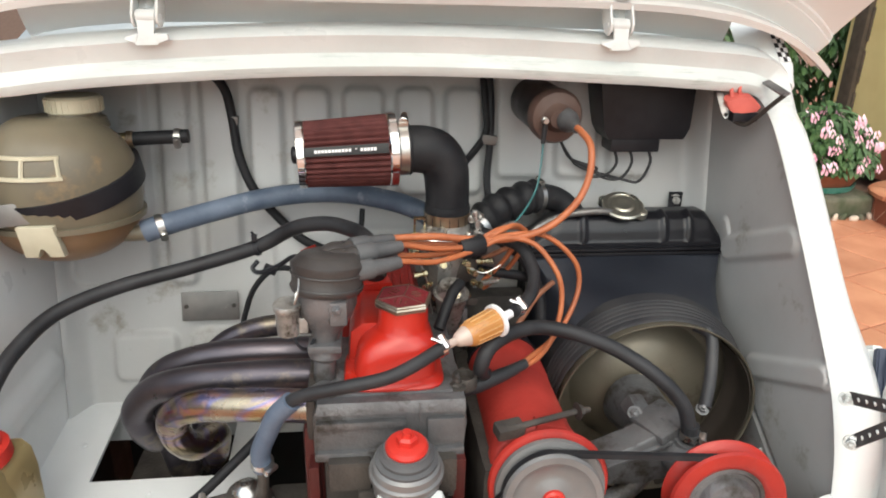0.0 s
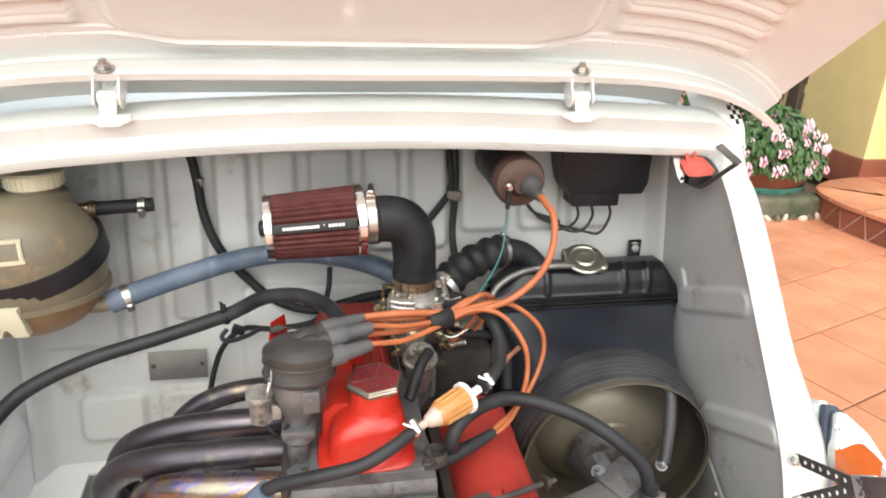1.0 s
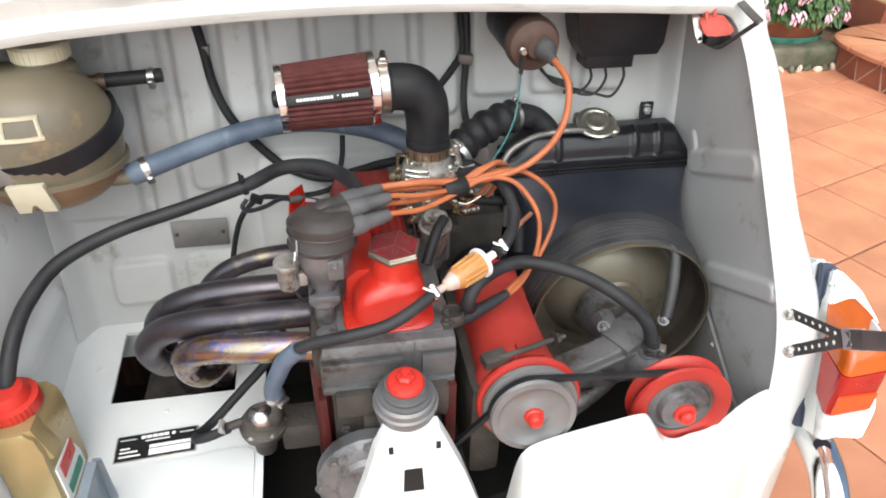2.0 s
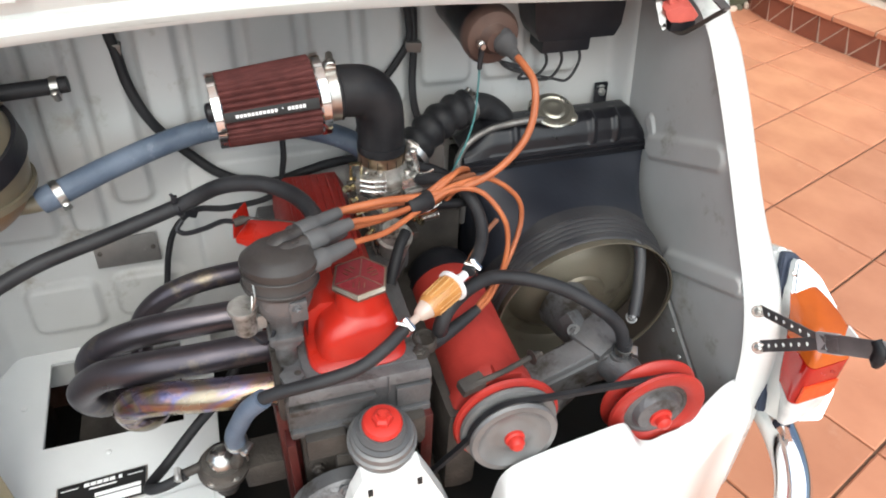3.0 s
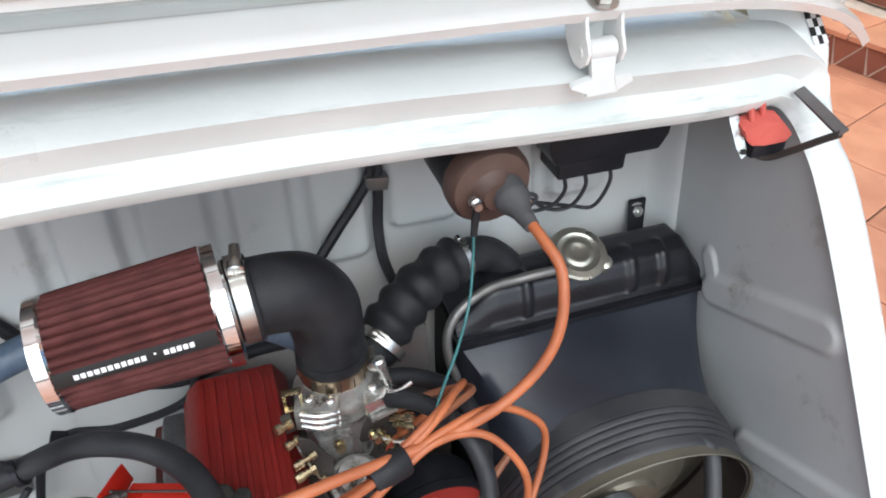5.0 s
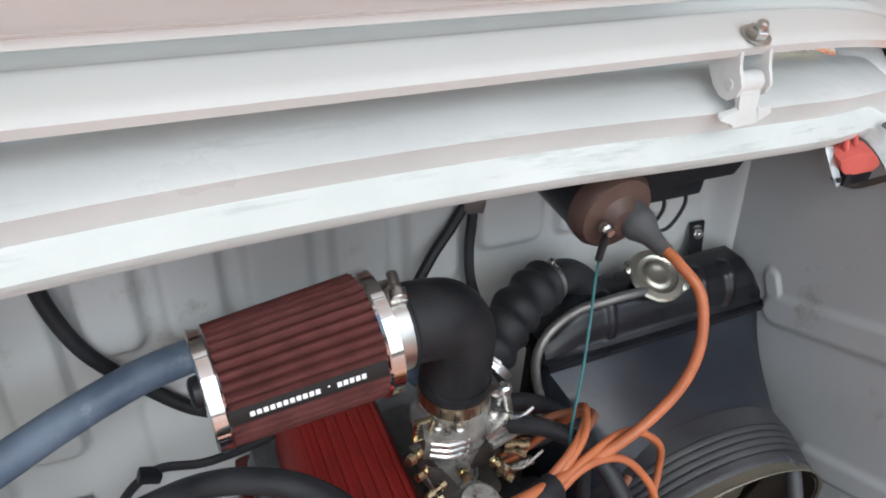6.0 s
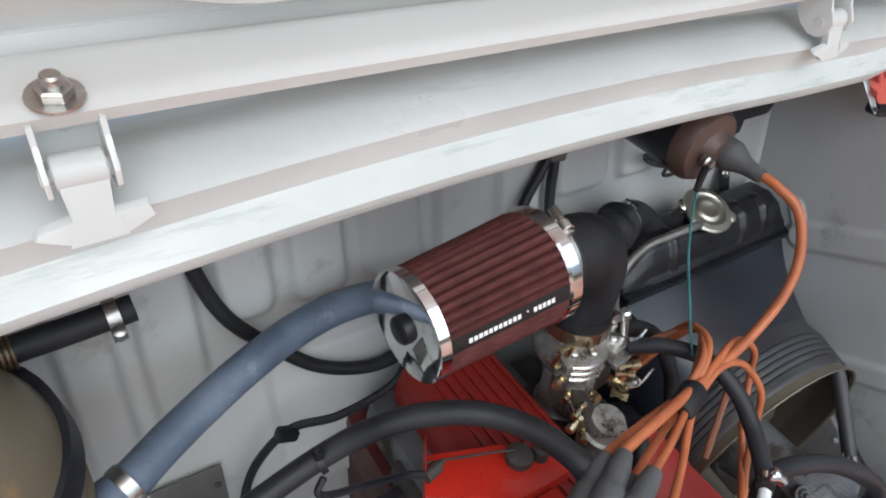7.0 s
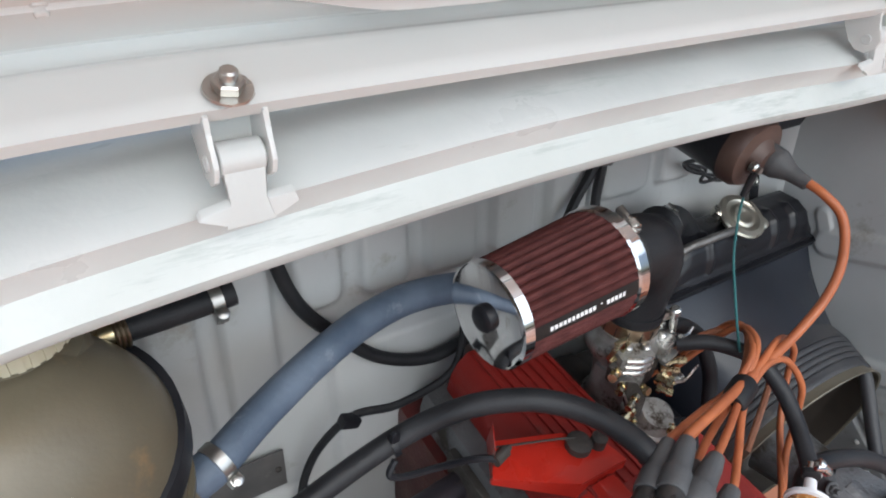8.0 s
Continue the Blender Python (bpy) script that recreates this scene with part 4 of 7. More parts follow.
for a, n_holes in ((V(0.598, 0.655, 0.716), 6), (V(0.594, 0.626, 0.672), 6)):
    bm = bmesh.new()
    d = (JP - a).normalized()
    wide = d.cross(FACE).normalized() * 0.0085
    prism(bm, [a - wide, JP - wide, JP + wide, a + wide], FACE * 0.002, 0.0005)
    part("arm", bm, DARKSTEEL, stay)
    bm = bmesh.new()
    for k in range(n_holes):
        c = a + d * (0.018 + k * 0.0155)
        lathe(bm, c - FACE * 0.0006, FACE, [(0, 0.0030), (0.0032, 0.0030)], 12)
    part("hole", bm, CLEARLENS, stay)
    bm = bmesh.new()
    nut(bm, a + V(-0.004, -0.002, 0), (-0.6, -0.7, 0.3), 0.0062, 0.006, 0.004)
    part("bolt", bm, BRIGHT, stay)
d = (TIPP - JP).normalized()
wide = d.cross(FACE).normalized() * 0.0135
bm = bmesh.new()
prism(bm, [JP - wide - d * 0.012, JP - wide + d * 0.020, JP + wide + d * 0.020, JP + wide - d * 0.012], FACE * 0.0045, 0.001)
part("joint_plate", bm, ZINC, stay, "bright steel joining plate")
bm = bmesh.new()
prism(bm, [JP - wide * 0.95, TIPP - wide * 0.85, TIPP + wide * 0.85, JP + wide * 0.95], FACE * 0.003, 0.0008)
part("strap", bm, DARKSTEEL, stay)
side = wide if wide.z > 0 else -wide
bm = bmesh.new()
prism(bm, [JP + d * 0.030 + side * 0.95, JP + d * 0.046 + side * 0.90, JP + d * 0.036 + side * 1.9], FACE * 0.002, 0.0004)
part("tab", bm, WHITE, stay, "small white upright tab")
bm = bmesh.new()
tube(bm, [TIPP + side * 0.9, TIPP + d * 0.004, TIPP - side * 0.9 - d * 0.002, TIPP - side * 1.5 - d * 0.006], [0.006, 0.008, 0.0085, 0.004], 12, 5)
part("hook", bm, RUBBER, stay, "black rubber tip")
bm = bmesh.new()
prism(bm, [TIPP + d * 0.004 + side * 0.9, TIPP + d * 0.013 + side * 0.8, TIPP + d * 0.014 - side * 0.9, TIPP + d * 0.008 - side * 1.2], FACE * 0.004, 0.0012)
part("clip", bm, ZINC, stay, "bright metal clip")

bumper = thing("bumper", (0.6, 0.45, 0.35), "chromed tubular rear bumper", "bumper")
bm = bmesh.new()
tube(bm, [(0.0, 0.36, 0.30), (0.35, 0.37, 0.32), (0.55, 0.42, 0.36), (0.66, 0.50, 0.42), (0.70, 0.60, 0.46), (0.72, 0.75, 0.46)], 0.028, 18, 8)
part("bar", bm, CHROME, bumper)
bm = bmesh.new()
tube(bm, [(0.50, 0.50, 0.42), (0.53, 0.47, 0.41)], [0.022, 0.02], 16, 3)
part("overrider", bm, RUBBER, bumper, "grey rubber buffer")

switch = thing("lid_catch", (0.57, 0.93, 1.03), "red rubber lid buffer in a steel spring clip", "catch")
FADED = mat("faded_red_rubber", (0.62, 0.13, 0.10), (0.5, 0.09, 0.07), 30, 0.6, bump=0.3, bscale=200)
bm = bmesh.new()
prism(bm, [(0.538, 0.958, 1.036), (0.558, 0.955, 1.043), (0.578, 0.951, 1.042), (0.590, 0.948, 1.030), (0.584, 0.948, 1.022), (0.552, 0.953, 1.018), (0.544, 0.956, 1.024)], (0, 0.020, 0.006), 0.004)
part("buffer", bm, FADED, switch)
for x in (0.553, 0.566):
    bm = bmesh.new()
    tube(bm, [(x, 0.965, 1.036), (x - 0.004, 0.968, 1.050), (x - 0.002, 0.974, 1.062)], [0.004, 0.003, 0.0025], 8, 4)
    part("prong", bm, FADED, switch)
bm = bmesh.new()
box(bm, (0.570, 0.960, 1.014), (0.040, 0.016, 0.014), bevel=0.003)
part("block", bm, PLASTIC, switch)
bm = bmesh.new()
prism(bm, [(0.530, 0.975, 1.044), (0.541, 0.973, 1.044), (0.542, 0.962, 1.030), (0.541, 0.949, 1.015), (0.534, 0.947, 1.012), (0.530, 0.955, 1.022)], (0, 0.004, 0.004), 0.001)
lever_ = part("clip", bm, STEEL, switch)
# black disc for the shade inside the clip's hole
bm = bmesh.new()
lathe(bm, (0.5370, 0.9505, 1.0185), (0, -0.7, 0.7), [(0, 0.0028), (0.0012, 0.0028)], 12)
part("hole", bm, DARK, lever_)
bm = bmesh.new()
tube(bm, [(0.560, 0.968, 1.006), (0.573, 0.955, 1.003), (0.580, 0.938, 1.018), (0.588, 0.915, 1.042), (0.593, 0.903, 1.054)], 0.0036, 8, 6)
part("wire_arm", bm, DARKCAST, switch)
bm = bmesh.new()
prism(bm, [(0.589, 0.901, 1.054), (0.600, 0.902, 1.058), (0.608, 0.972, 1.068), (0.597, 0.971, 1.064)], (0.001, 0.001, -0.003), 0.0008)
part("strap", bm, DARKSTEEL, switch, "flat grey steel strap")
# ---- engine ----
engine = thing("engine", (0.03, 0.8, 0.45), "small four-cylinder engine with red painted covers", "engine")
bm = bmesh.new()
# alloy head and front casting
prism(bm, [(-0.066, 0.664, 0.656), (0.113, 0.664, 0.656), (0.116, 0.664, 0.700), (0.112, 0.667, 0.735), (-0.060, 0.670, 0.733), (-0.066, 0.666, 0.715)], (0, 0.384, 0.0), 0.007)
prism(bm, [(-0.062, 0.661, 0.720), (0.114, 0.661, 0.718), (0.113, 0.664, 0.7345), (-0.060, 0.667, 0.7335)], (0, 0.08, 0.0), 0.003)
head = part("cylinder_head", bm, CAST, engine, "grey alloy cylinder head casting")
for at, size in (((-0.010, 0.6635, 0.706), (0.105, 0.010, 0.010)), ((0.024, 0.664, 0.664), (0.178, 0.012, 0.012)), ((0.059, 0.661, 0.712), (0.0016, 0.003, 0.044)), ((0.090, 0.663, 0.694), (0.044, 0.008, 0.034)), ((0.03, 0.76, 0.733), (0.14, 0.16, 0.008))):
    bm = bmesh.new()
    box(bm, at, size, bevel=min(size) * 0.35)
    part("cast_rib", bm, CAST, head)
bm = bmesh.new()
lathe(bm, (0.118, 0.711, 0.722), (0, 0, 1), [(0, 0.016), (0.014, 0.016), (0.016, 0.0145), (0.0155, 0.0125), (0.006, 0.0120), (0.006, 0)], 24)
part("breather_stub", bm, DARKCAST, engine)
bm = bmesh.new()
lathe(bm, (-0.052, 0.690, 0.728), (0, 0, 1), [(0, 0.015), (0.014, 0.015), (0.016, 0.01)], 6)
part("plug", bm, CAST, engine)
for x in (-0.045, 0.105):
    for at, ax, r in (((x, 0.690, 0.734), (0, 0, 1), 0.008),):
        bm = bmesh.new()
        nut(bm, at, ax, r, 0.006, 0.004)
        part("stud", bm, DARKCAST, engine)
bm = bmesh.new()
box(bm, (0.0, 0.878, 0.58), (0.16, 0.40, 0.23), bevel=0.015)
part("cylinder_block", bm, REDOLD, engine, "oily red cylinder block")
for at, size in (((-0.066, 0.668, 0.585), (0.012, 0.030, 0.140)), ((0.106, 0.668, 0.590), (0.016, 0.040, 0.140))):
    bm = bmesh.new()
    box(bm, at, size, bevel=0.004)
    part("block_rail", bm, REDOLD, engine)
bm = bmesh.new()
box(bm, (0.024, 0.674, 0.600), (0.158, 0.026, 0.130), bevel=0.010)
part("front_cover", bm, DARKCAST, engine, "greasy dark front cover")
for x, z in ((-0.040, 0.640), (-0.038, 0.590), (-0.012, 0.645), (0.086, 0.645), (0.096, 0.610), (0.090, 0.570)):
    bm = bmesh.new()
    nut(bm, (x, 0.661, z), (0, -1, 0.1), 0.0085, 0.008, 0.005)
    part("cover_bolt", bm, DARKCAST, engine)
for at, size in (((0.085, 0.654, 0.640), (0.036, 0.020, 0.050)), ((-0.024, 0.654, 0.645), (0.050, 0.018, 0.040)), ((0.030, 0.652, 0.600), (0.090, 0.020, 0.050))):
    bm = bmesh.new()
    box(bm, at, size, bevel=min(size) * 0.3)
    part("front_boss", bm, DARKCAST, engine)
bm = bmesh.new()
lathe(bm, (-0.01, 0.63, 0.535), (0, -1, 0.1), [(0, 0.075), (0.02, 0.075), (0.028, 0.066), (0.03, 0.05), (0.036, 0.045), (0.036, 0)], 36)
for k in range(8):
    a = k * math.pi / 4
    nut(bm, (-0.01 + 0.069 * math.cos(a), 0.608, 0.535 + 0.069 * math.sin(a)), (0, -1, 0.1), 0.006, 0.005, 0)
part("timing_cover", bm, CAST, engine, "round alloy timing cover")
bm = bmesh.new()
box(bm, (0.03, 0.8, 0.40), (0.22, 0.36, 0.16), bevel=0.03)
box(bm, (0.16, 0.80, 0.55), (0.05, 0.30, 0.18), bevel=0.02)
part("crankcase", bm, DARKCAST, engine, "grimy dark crankcase")
bm = bmesh.new()
box(bm, (0.045, 0.985, 0.60), (0.22, 0.10, 0.26), bevel=0.03)
box(bm, (0.19, 1.015, 0.59), (0.15, 0.04, 0.24), bevel=0.012)
for x, z in ((-0.02, 0.725), (0.10, 0.73)):
    lathe(bm, (x, 0.94, z - 0.012), (0, -1, 0.2), [(0, 0.016), (0.012, 0.015), (0.016, 0.008)], 6)
part("bell_housing", bm, DARKCAST, engine, "grimy dark bell housing behind the block")
# red filler tower in front of the rocker cover
bm = bmesh.new()


def tower_ring(z, cx, wx, wy, cy, r):
    out = []
    for k in range(64):
        a = 2 * math.pi * k / 64
        c, s = math.cos(a), math.sin(a)
        m = (abs(c) ** 4.5 + abs(s) ** 4.5) ** (-1 / 4.5) if r else 1.0
        out.append(V(cx + wx * c * m, cy + wy * s * m, z))
    return out


levels = [(0.733, 0.031, 0.060, 0.050, 0.732, 1), (0.739, 0.031, 0.061, 0.051, 0.732, 1), (0.7425, 0.031, 0.059, 0.049, 0.733, 1), (0.7455, 0.033, 0.050, 0.043, 0.735, 1), (0.764, 0.034, 0.048, 0.0415, 0.737, 1), (0.776, 0.036, 0.0455, 0.040, 0.739, 1), (0.786, 0.039, 0.0395, 0.037, 0.740, 1),
          (0.791, 0.042, 0.0350, 0.0345, 0.741, 0), (0.796, 0.0435, 0.0310, 0.0310, 0.741, 0), (0.824, 0.044, 0.0300, 0.0300, 0.741, 0)]
rings = [[bm.verts.new(p) for p in tower_ring(*l)] for l in levels]
for a, b in zip(rings, rings[1:]):
    for k in range(64):
        bm.faces.new((a[k], a[(k + 1) % 64], b[(k + 1) % 64], b[k]))
bm.faces.new(rings[0])
bm.faces.new(rings[-1])
part("filler_tower", bm, RED, engine, "glossy red oil filler tower", sharp=44)
bm = bmesh.new()
prism(bm, [(-0.026, 0.745, 0.733), (0.02, 0.745, 0.733), (0.02, 0.745, 0.796), (-0.006, 0.745, 0.796), (-0.022, 0.745, 0.784)], (0, 0.10, 0), 0.008)
part("tower_side", bm, RED, engine)
bm = bmesh.new()
prism(bm, [(-0.036, 0.82, 0.730), (0.080, 0.82, 0.730), (0.078, 0.82, 0.765), (0.066, 0.82, 0.790), (-0.014, 0.82, 0.790), (-0.026, 0.82, 0.778), (-0.034, 0.82, 0.758)], (0, 0.225, -0.004), 0.006)
cover = part("rocker_cover", bm, COVERRED, engine, "ribbed red rocker cover")
for i in range(7):
    bm = bmesh.new()
    box(bm, (-0.010 + i * 0.0122, 0.935, 0.7885), (0.0055, 0.205, 0.005), pose(0, 0, 0, -1.0).to_3x3(), 0.002)
    part("rib", bm, COVERRED, cover)
cap = bmesh.new()
tilt = V(0, -0.02, 1)
lathe(cap, (0.044, 0.741, 0.822), tilt, [(0, 0.0315), (0.002, 0.0355), (0.0065, 0.0365), (0.0085, 0.0350), (0.0105, 0.0362), (0.012, 0.0350), (0.012, 0.0332), (0.0108, 0.0332), (0.0108, 0)], 6, radians(29))
filler = part("filler_cap", cap, PALEBRASS, engine, "hexagonal brass filler cap with a maroon face", sharp=20)
bm = bmesh.new()
lathe(bm, V(0.044, 0.741, 0.822) + tilt.normalized() * 0.0105, tilt, [(0, 0.0328), (0.0012, 0.0328)], 6, radians(29))
part("badge", bm, BADGE, filler)
for k in range(3):
    bm = bmesh.new()
    m3 = rot_to(tilt) @ pose(0, 0, 0, 0, 0, 74 + 120 * k).to_3x3()
    box(bm, V(0.044, 0.741, 0.822) + tilt.normalized() * 0.0119 + m3 @ V(0.0155, 0, 0), (0.031, 0.0011, 0.0008), m3)
    part("divider", bm, PALEBRASS, filler)
bm = bmesh.new()
for k in range(3):
    m3 = rot_to(tilt) @ pose(0, 0, 0, 0, 0, 134 + 120 * k).to_3x3()
    for q in (-0.004, 0.0, 0.004):
        box(bm, V(0.044, 0.741, 0.822) + tilt.normalized() * 0.0121 + m3 @ V(0.016, q * 1.6, 0), (0.012 - abs(q), 0.0012, 0.0008), m3)
part("lettering_bar", bm, BRONZE, filler)

# red pulled-out tab and lever of the throttle linkage
lever = thing("throttle_bracket", (-0.06, 0.86, 0.80), "red painted steel throttle bracket with a cable end", "bracket")
bm = bmesh.new()
prism(bm, [(-0.076, 0.922, 0.834), (-0.092, 0.895, 0.836), (-0.096, 0.888, 0.802), (-0.074, 0.926, 0.802)], (0.003, 0.003, 0), 0.0008)
prism(bm, [(-0.093, 0.889, 0.800), (-0.023, 0.846, 0.800), (0.035, 0.846, 0.800), (0.029, 0.873, 0.800), (-0.004, 0.900, 0.800), (-0.072, 0.924, 0.800)], (0, 0, 0.004), 0.001)
prism(bm, [(-0.093, 0.889, 0.801), (-0.023, 0.846, 0.801), (0.035, 0.846, 0.801), (0.035, 0.846, 0.790), (-0.023, 0.846, 0.782), (-0.093, 0.889, 0.795)], (0, 0.003, 0))
part("plate", bm, RED, lever)
bm = bmesh.new()
lathe(bm, (-0.092, 0.893, 0.825), (1, 0.3, 0), [(0, 0.006), (0.016, 0.006), (0.016, 0.003), (0.022, 0.003)], 10)
lathe(bm, (0.001, 0.879, 0.804), (0, 0, 1), [(0, 0.013), (0.008, 0.013), (0.010, 0.010)], 18)
lathe(bm, (0.020, 0.872, 0.804), (0, 0, 1), [(0, 0.008), (0.012, 0.008), (0.014, 0.005)], 14)
tube(bm, [(-0.085, 0.905, 0.826), (-0.03, 0.892, 0.818), (0.0, 0.884, 0.813)], 0.0012, 6, 4)
part("cable_end", bm, DARKCAST, lever)

# ---- engine mount cup in front, with white support ----
mount = thing("engine_mount", (0.043, 0.63, 0.62), "round rubber engine mount with a red bolt in a grey cup", "engine mount")
MA = V(0, -0.10, 1)
bm = bmesh.new()
lathe(bm, (0.041, 0.630, 0.636), MA, [(0, 0.034), (0.004, 0.038), (0.024, 0.040), (0.028, 0.043), (0.034, 0.043), (0.036, 0.040), (0.044, 0.039), (0.048, 0.034)], 40)
part("cup", bm, PULLEY, mount)
bm = bmesh.new()
lathe(bm, (0.041, 0.626, 0.682), MA, [(0, 0.036), (0.004, 0.036), (0.006, 0.031), (0.010, 0.031), (0.012, 0.029), (0.018, 0.027)], 36)
part("rubber", bm, BOOT, mount)
bm = bmesh.new()
lathe(bm, (0.041, 0.624, 0.699), MA, [(0, 0.024), (0.004, 0.0245), (0.008, 0.022), (0.010, 0.016)], 32)
lathe(bm, (0.041, 0.623, 0.708), MA, [(0, 0.0125), (0.008, 0.0125), (0.011, 0.009)], 6)
lathe(bm, (0.041, 0.622, 0.718), MA, [(0, 0.006), (0.006, 0.005)], 10)
part("bolt_head", bm, REDCAP, mount, "red painted bolt head")
support = thing("engine_support", (0.045, 0.58, 0.5), "white painted pressed steel engine support", "bracket")
bm = bmesh.new()
HL = [(0.008, 0.648), (0.080, 0.648), (0.092, 0.62), (0.112, 0.570), (0.135, 0.50), (0.16, 0.40), (-0.07, 0.40), (-0.045, 0.50), (-0.02, 0.57), (-0.005, 0.62)]
prism(bm, [(x, 0.588 - 0.10 * (0.65 - z), z) for x, z in HL[:5] + HL[7:]], (0, 0.02, 0.004), 0.003)
prism(bm, [(x, 0.588 - 0.10 * (0.65 - z), z) for x, z in ((-0.045, 0.498), (0.135, 0.498), (0.16, 0.40), (-0.07, 0.40))], (0, 0.02, 0.004), 0.003)
part("pressing", bm, WHITE, support)
# black insets paint the shade of slots; the pressing itself is whole
bm = bmesh.new()
prism(bm, [(0.032, 0.5800, 0.585), (0.056, 0.5800, 0.585), (0.058, 0.5760, 0.545), (0.030, 0.5760, 0.545)], (0, 0.006, 0))
part("slot", bm, DARK, support, "black inset for the shade in a slot of the pressing")
for x in (0.016, 0.078):
    bm = bmesh.new()
    prism(bm, [(x - 0.003, 0.5843, 0.628), (x + 0.003, 0.5843, 0.628), (x + 0.003, 0.583, 0.617), (x - 0.003, 0.583, 0.617)], (0, 0.004, 0))
    part("slot", bm, DARK, support)

# ---- distributor ----
dist = thing("distributor", (-0.05, 0.72, 0.75), "dusty black distributor with four angled lead towers", "distributor")
DA = V(0.06, 0.14, 1).normalized()
DB = V(-0.052, 0.730, 0.768)


def dpt(h, a=0.0, r=0.0):
    s = DA.cross(V(0, 1, 0)).normalized()
    u = DA.cross(s)
    return DB + DA * h + (s * math.cos(a) + u * math.sin(a)) * r


bm = bmesh.new()
lathe(bm, DB, DA, [(-0.046, 0.013), (-0.012, 0.013), (-0.006, 0.020), (0.004, 0.020), (0.006, 0.014), (0.012, 0.016), (0.025, 0.017), (0.035, 0.024), (0.05, 0.032), (0.062, 0.036), (0.088, 0.036), (0.090, 0.033)], 32)
box(bm, dpt(0.062) + V(0.015, -0.030, 0), (0.02, 0.012, 0.03), bevel=0.003)
nut(bm, dpt(0.068) + V(0.012, -0.034, 0), (0.3, -1, 0.1), 0.006, 0.006, 0.003)
box(bm, dpt(0.012) + V(0.0, -0.008, 0), (0.04, 0.03, 0.010), bevel=0.003)
part("body", bm, CAST, dist, "grey alloy distributor body")
bm = bmesh.new()
lathe(bm, dpt(0.088), DA, [(-0.012, 0.0395), (-0.009, 0.0425), (-0.006, 0.0432), (-0.004, 0.0418), (0.016, 0.0425), (0.020, 0.0440), (0.024, 0.0435), (0.033, 0.0340), (0.035, 0.031), (0.036, 0)], 40)
for k in (0, 1):
    ring_tube(bm, dpt(0.084 + 0.016 * k), DA, 0.0428, 0.0014, 36, 6)
discap = part("cap", bm, BAKELITE, dist, "dusty black distributor cap")
# base on the cap, then the end of the boot, where the lead comes out
TOWERS = [(V(-0.042, 0.724, 0.868), V(0.041, 0.757, 0.871)), (V(-0.044, 0.746, 0.880), V(0.044, 0.781, 0.883)), (V(-0.040, 0.757, 0.866), V(0.037, 0.790, 0.866)), (V(-0.052, 0.774, 0.872), V(0.027, 0.814, 0.873)), (V(-0.046, 0.760, 0.884), V(0.034, 0.804, 0.884))]
TOWERS = [(a, b - (b - a).normalized() * 0.030) for a, b in TOWERS]
LEADS = []
for base, tip in TOWERS:
    d = (tip - base).normalized()
    bm = bmesh.new()
    tube(bm, [base - d * 0.006 - V(0, 0, 0.008), base + d * 0.008, base + d * 0.020, tip - d * 0.010], [0.0140, 0.0125, 0.0110, 0.0100], 16, 5)
    prism(bm, [base - d * 0.012 + V(0, 0, 0.004), base + d * 0.020 + V(0, 0, 0.0125), base + d * 0.034 + V(0, 0, 0.006), base + d * 0.034 - V(0, 0, 0.010), base - d * 0.012 - V(0, 0, 0.012)], d.cross(V(0, 0, 1)).normalized() * 0.004, 0.0012)
    part("lead_tower", bm, BAKELITE, discap)
    LEADS.append((tip, d))
for tip, d in LEADS:
    bm = bmesh.new()
    tube(bm, [tip - d * 0.030, tip - d * 0.028, tip - d * 0.008, tip - d * 0.005, tip + d * 0.016, tip + d * 0.030], [0.0114, 0.0128, 0.0124, 0.0102, 0.0090, 0.0070], 18, 5)
    part("boot", bm, BOOT, dist, "grey rubber lead boot")
bm = bmesh.new()
tube(bm, [dpt(0.09, 0.6, 0.039), dpt(0.075, 0.7, 0.045), dpt(0.07, 0.8, 0.05), dpt(0.085, 0.85, 0.047), dpt(0.10, 0.7, 0.041)], 0.0012, 6, 5)
part("spring_clip", bm, STEEL, dist)
bm = bmesh.new()
CP = V(-0.093, 0.724, 0.796)
lathe(bm, CP, (0.0, -0.1, 1), [(0, 0.010), (0.002, 0.0135), (0.034, 0.0140), (0.036, 0.0165), (0.041, 0.0168), (0.043, 0.0155), (0.0435, 0)], 28)
box(bm, CP + V(0.016, 0, 0.012), (0.014, 0.010, 0.020), bevel=0.002)
part("condenser", bm, CARB, dist, "shiny steel condenser can")
bm = bmesh.new()
tube(bm, [CP + V(0.006, -0.012, 0.0), CP + V(0.014, -0.016, -0.010), CP + V(0.022, -0.010, -0.016), CP + V(0.03, -0.004, -0.006)], 0.0022, 6, 5)
part("lead_wire", bm, PLASTIC, dist)

# ---- orange ignition leads ----
BUND = V(0.142, 0.824, 0.864)
ENDS = [
    [(0.19, 0.838, 0.874), (0.245, 0.852, 0.868), (0.29, 0.850, 0.832), (0.300, 0.845, 0.792), (0.278, 0.82, 0.752), (0.245, 0.788, 0.735), (0.214, 0.762, 0.729), (0.196, 0.749, 0.724)],
    [(0.185, 0.832, 0.872), (0.228, 0.832, 0.862), (0.258, 0.815, 0.825), (0.264, 0.805, 0.785), (0.252, 0.79, 0.745), (0.228, 0.768, 0.726), (0.196, 0.747, 0.720)],
    [(0.180, 0.842, 0.878), (0.205, 0.862, 0.880), (0.222, 0.89, 0.860), (0.205, 0.91, 0.81), (0.17, 0.92, 0.765)],
    [(0.180, 0.846, 0.880), (0.215, 0.875, 0.872), (0.235, 0.905, 0.845), (0.215, 0.925, 0.79), (0.18, 0.94, 0.75)],
]
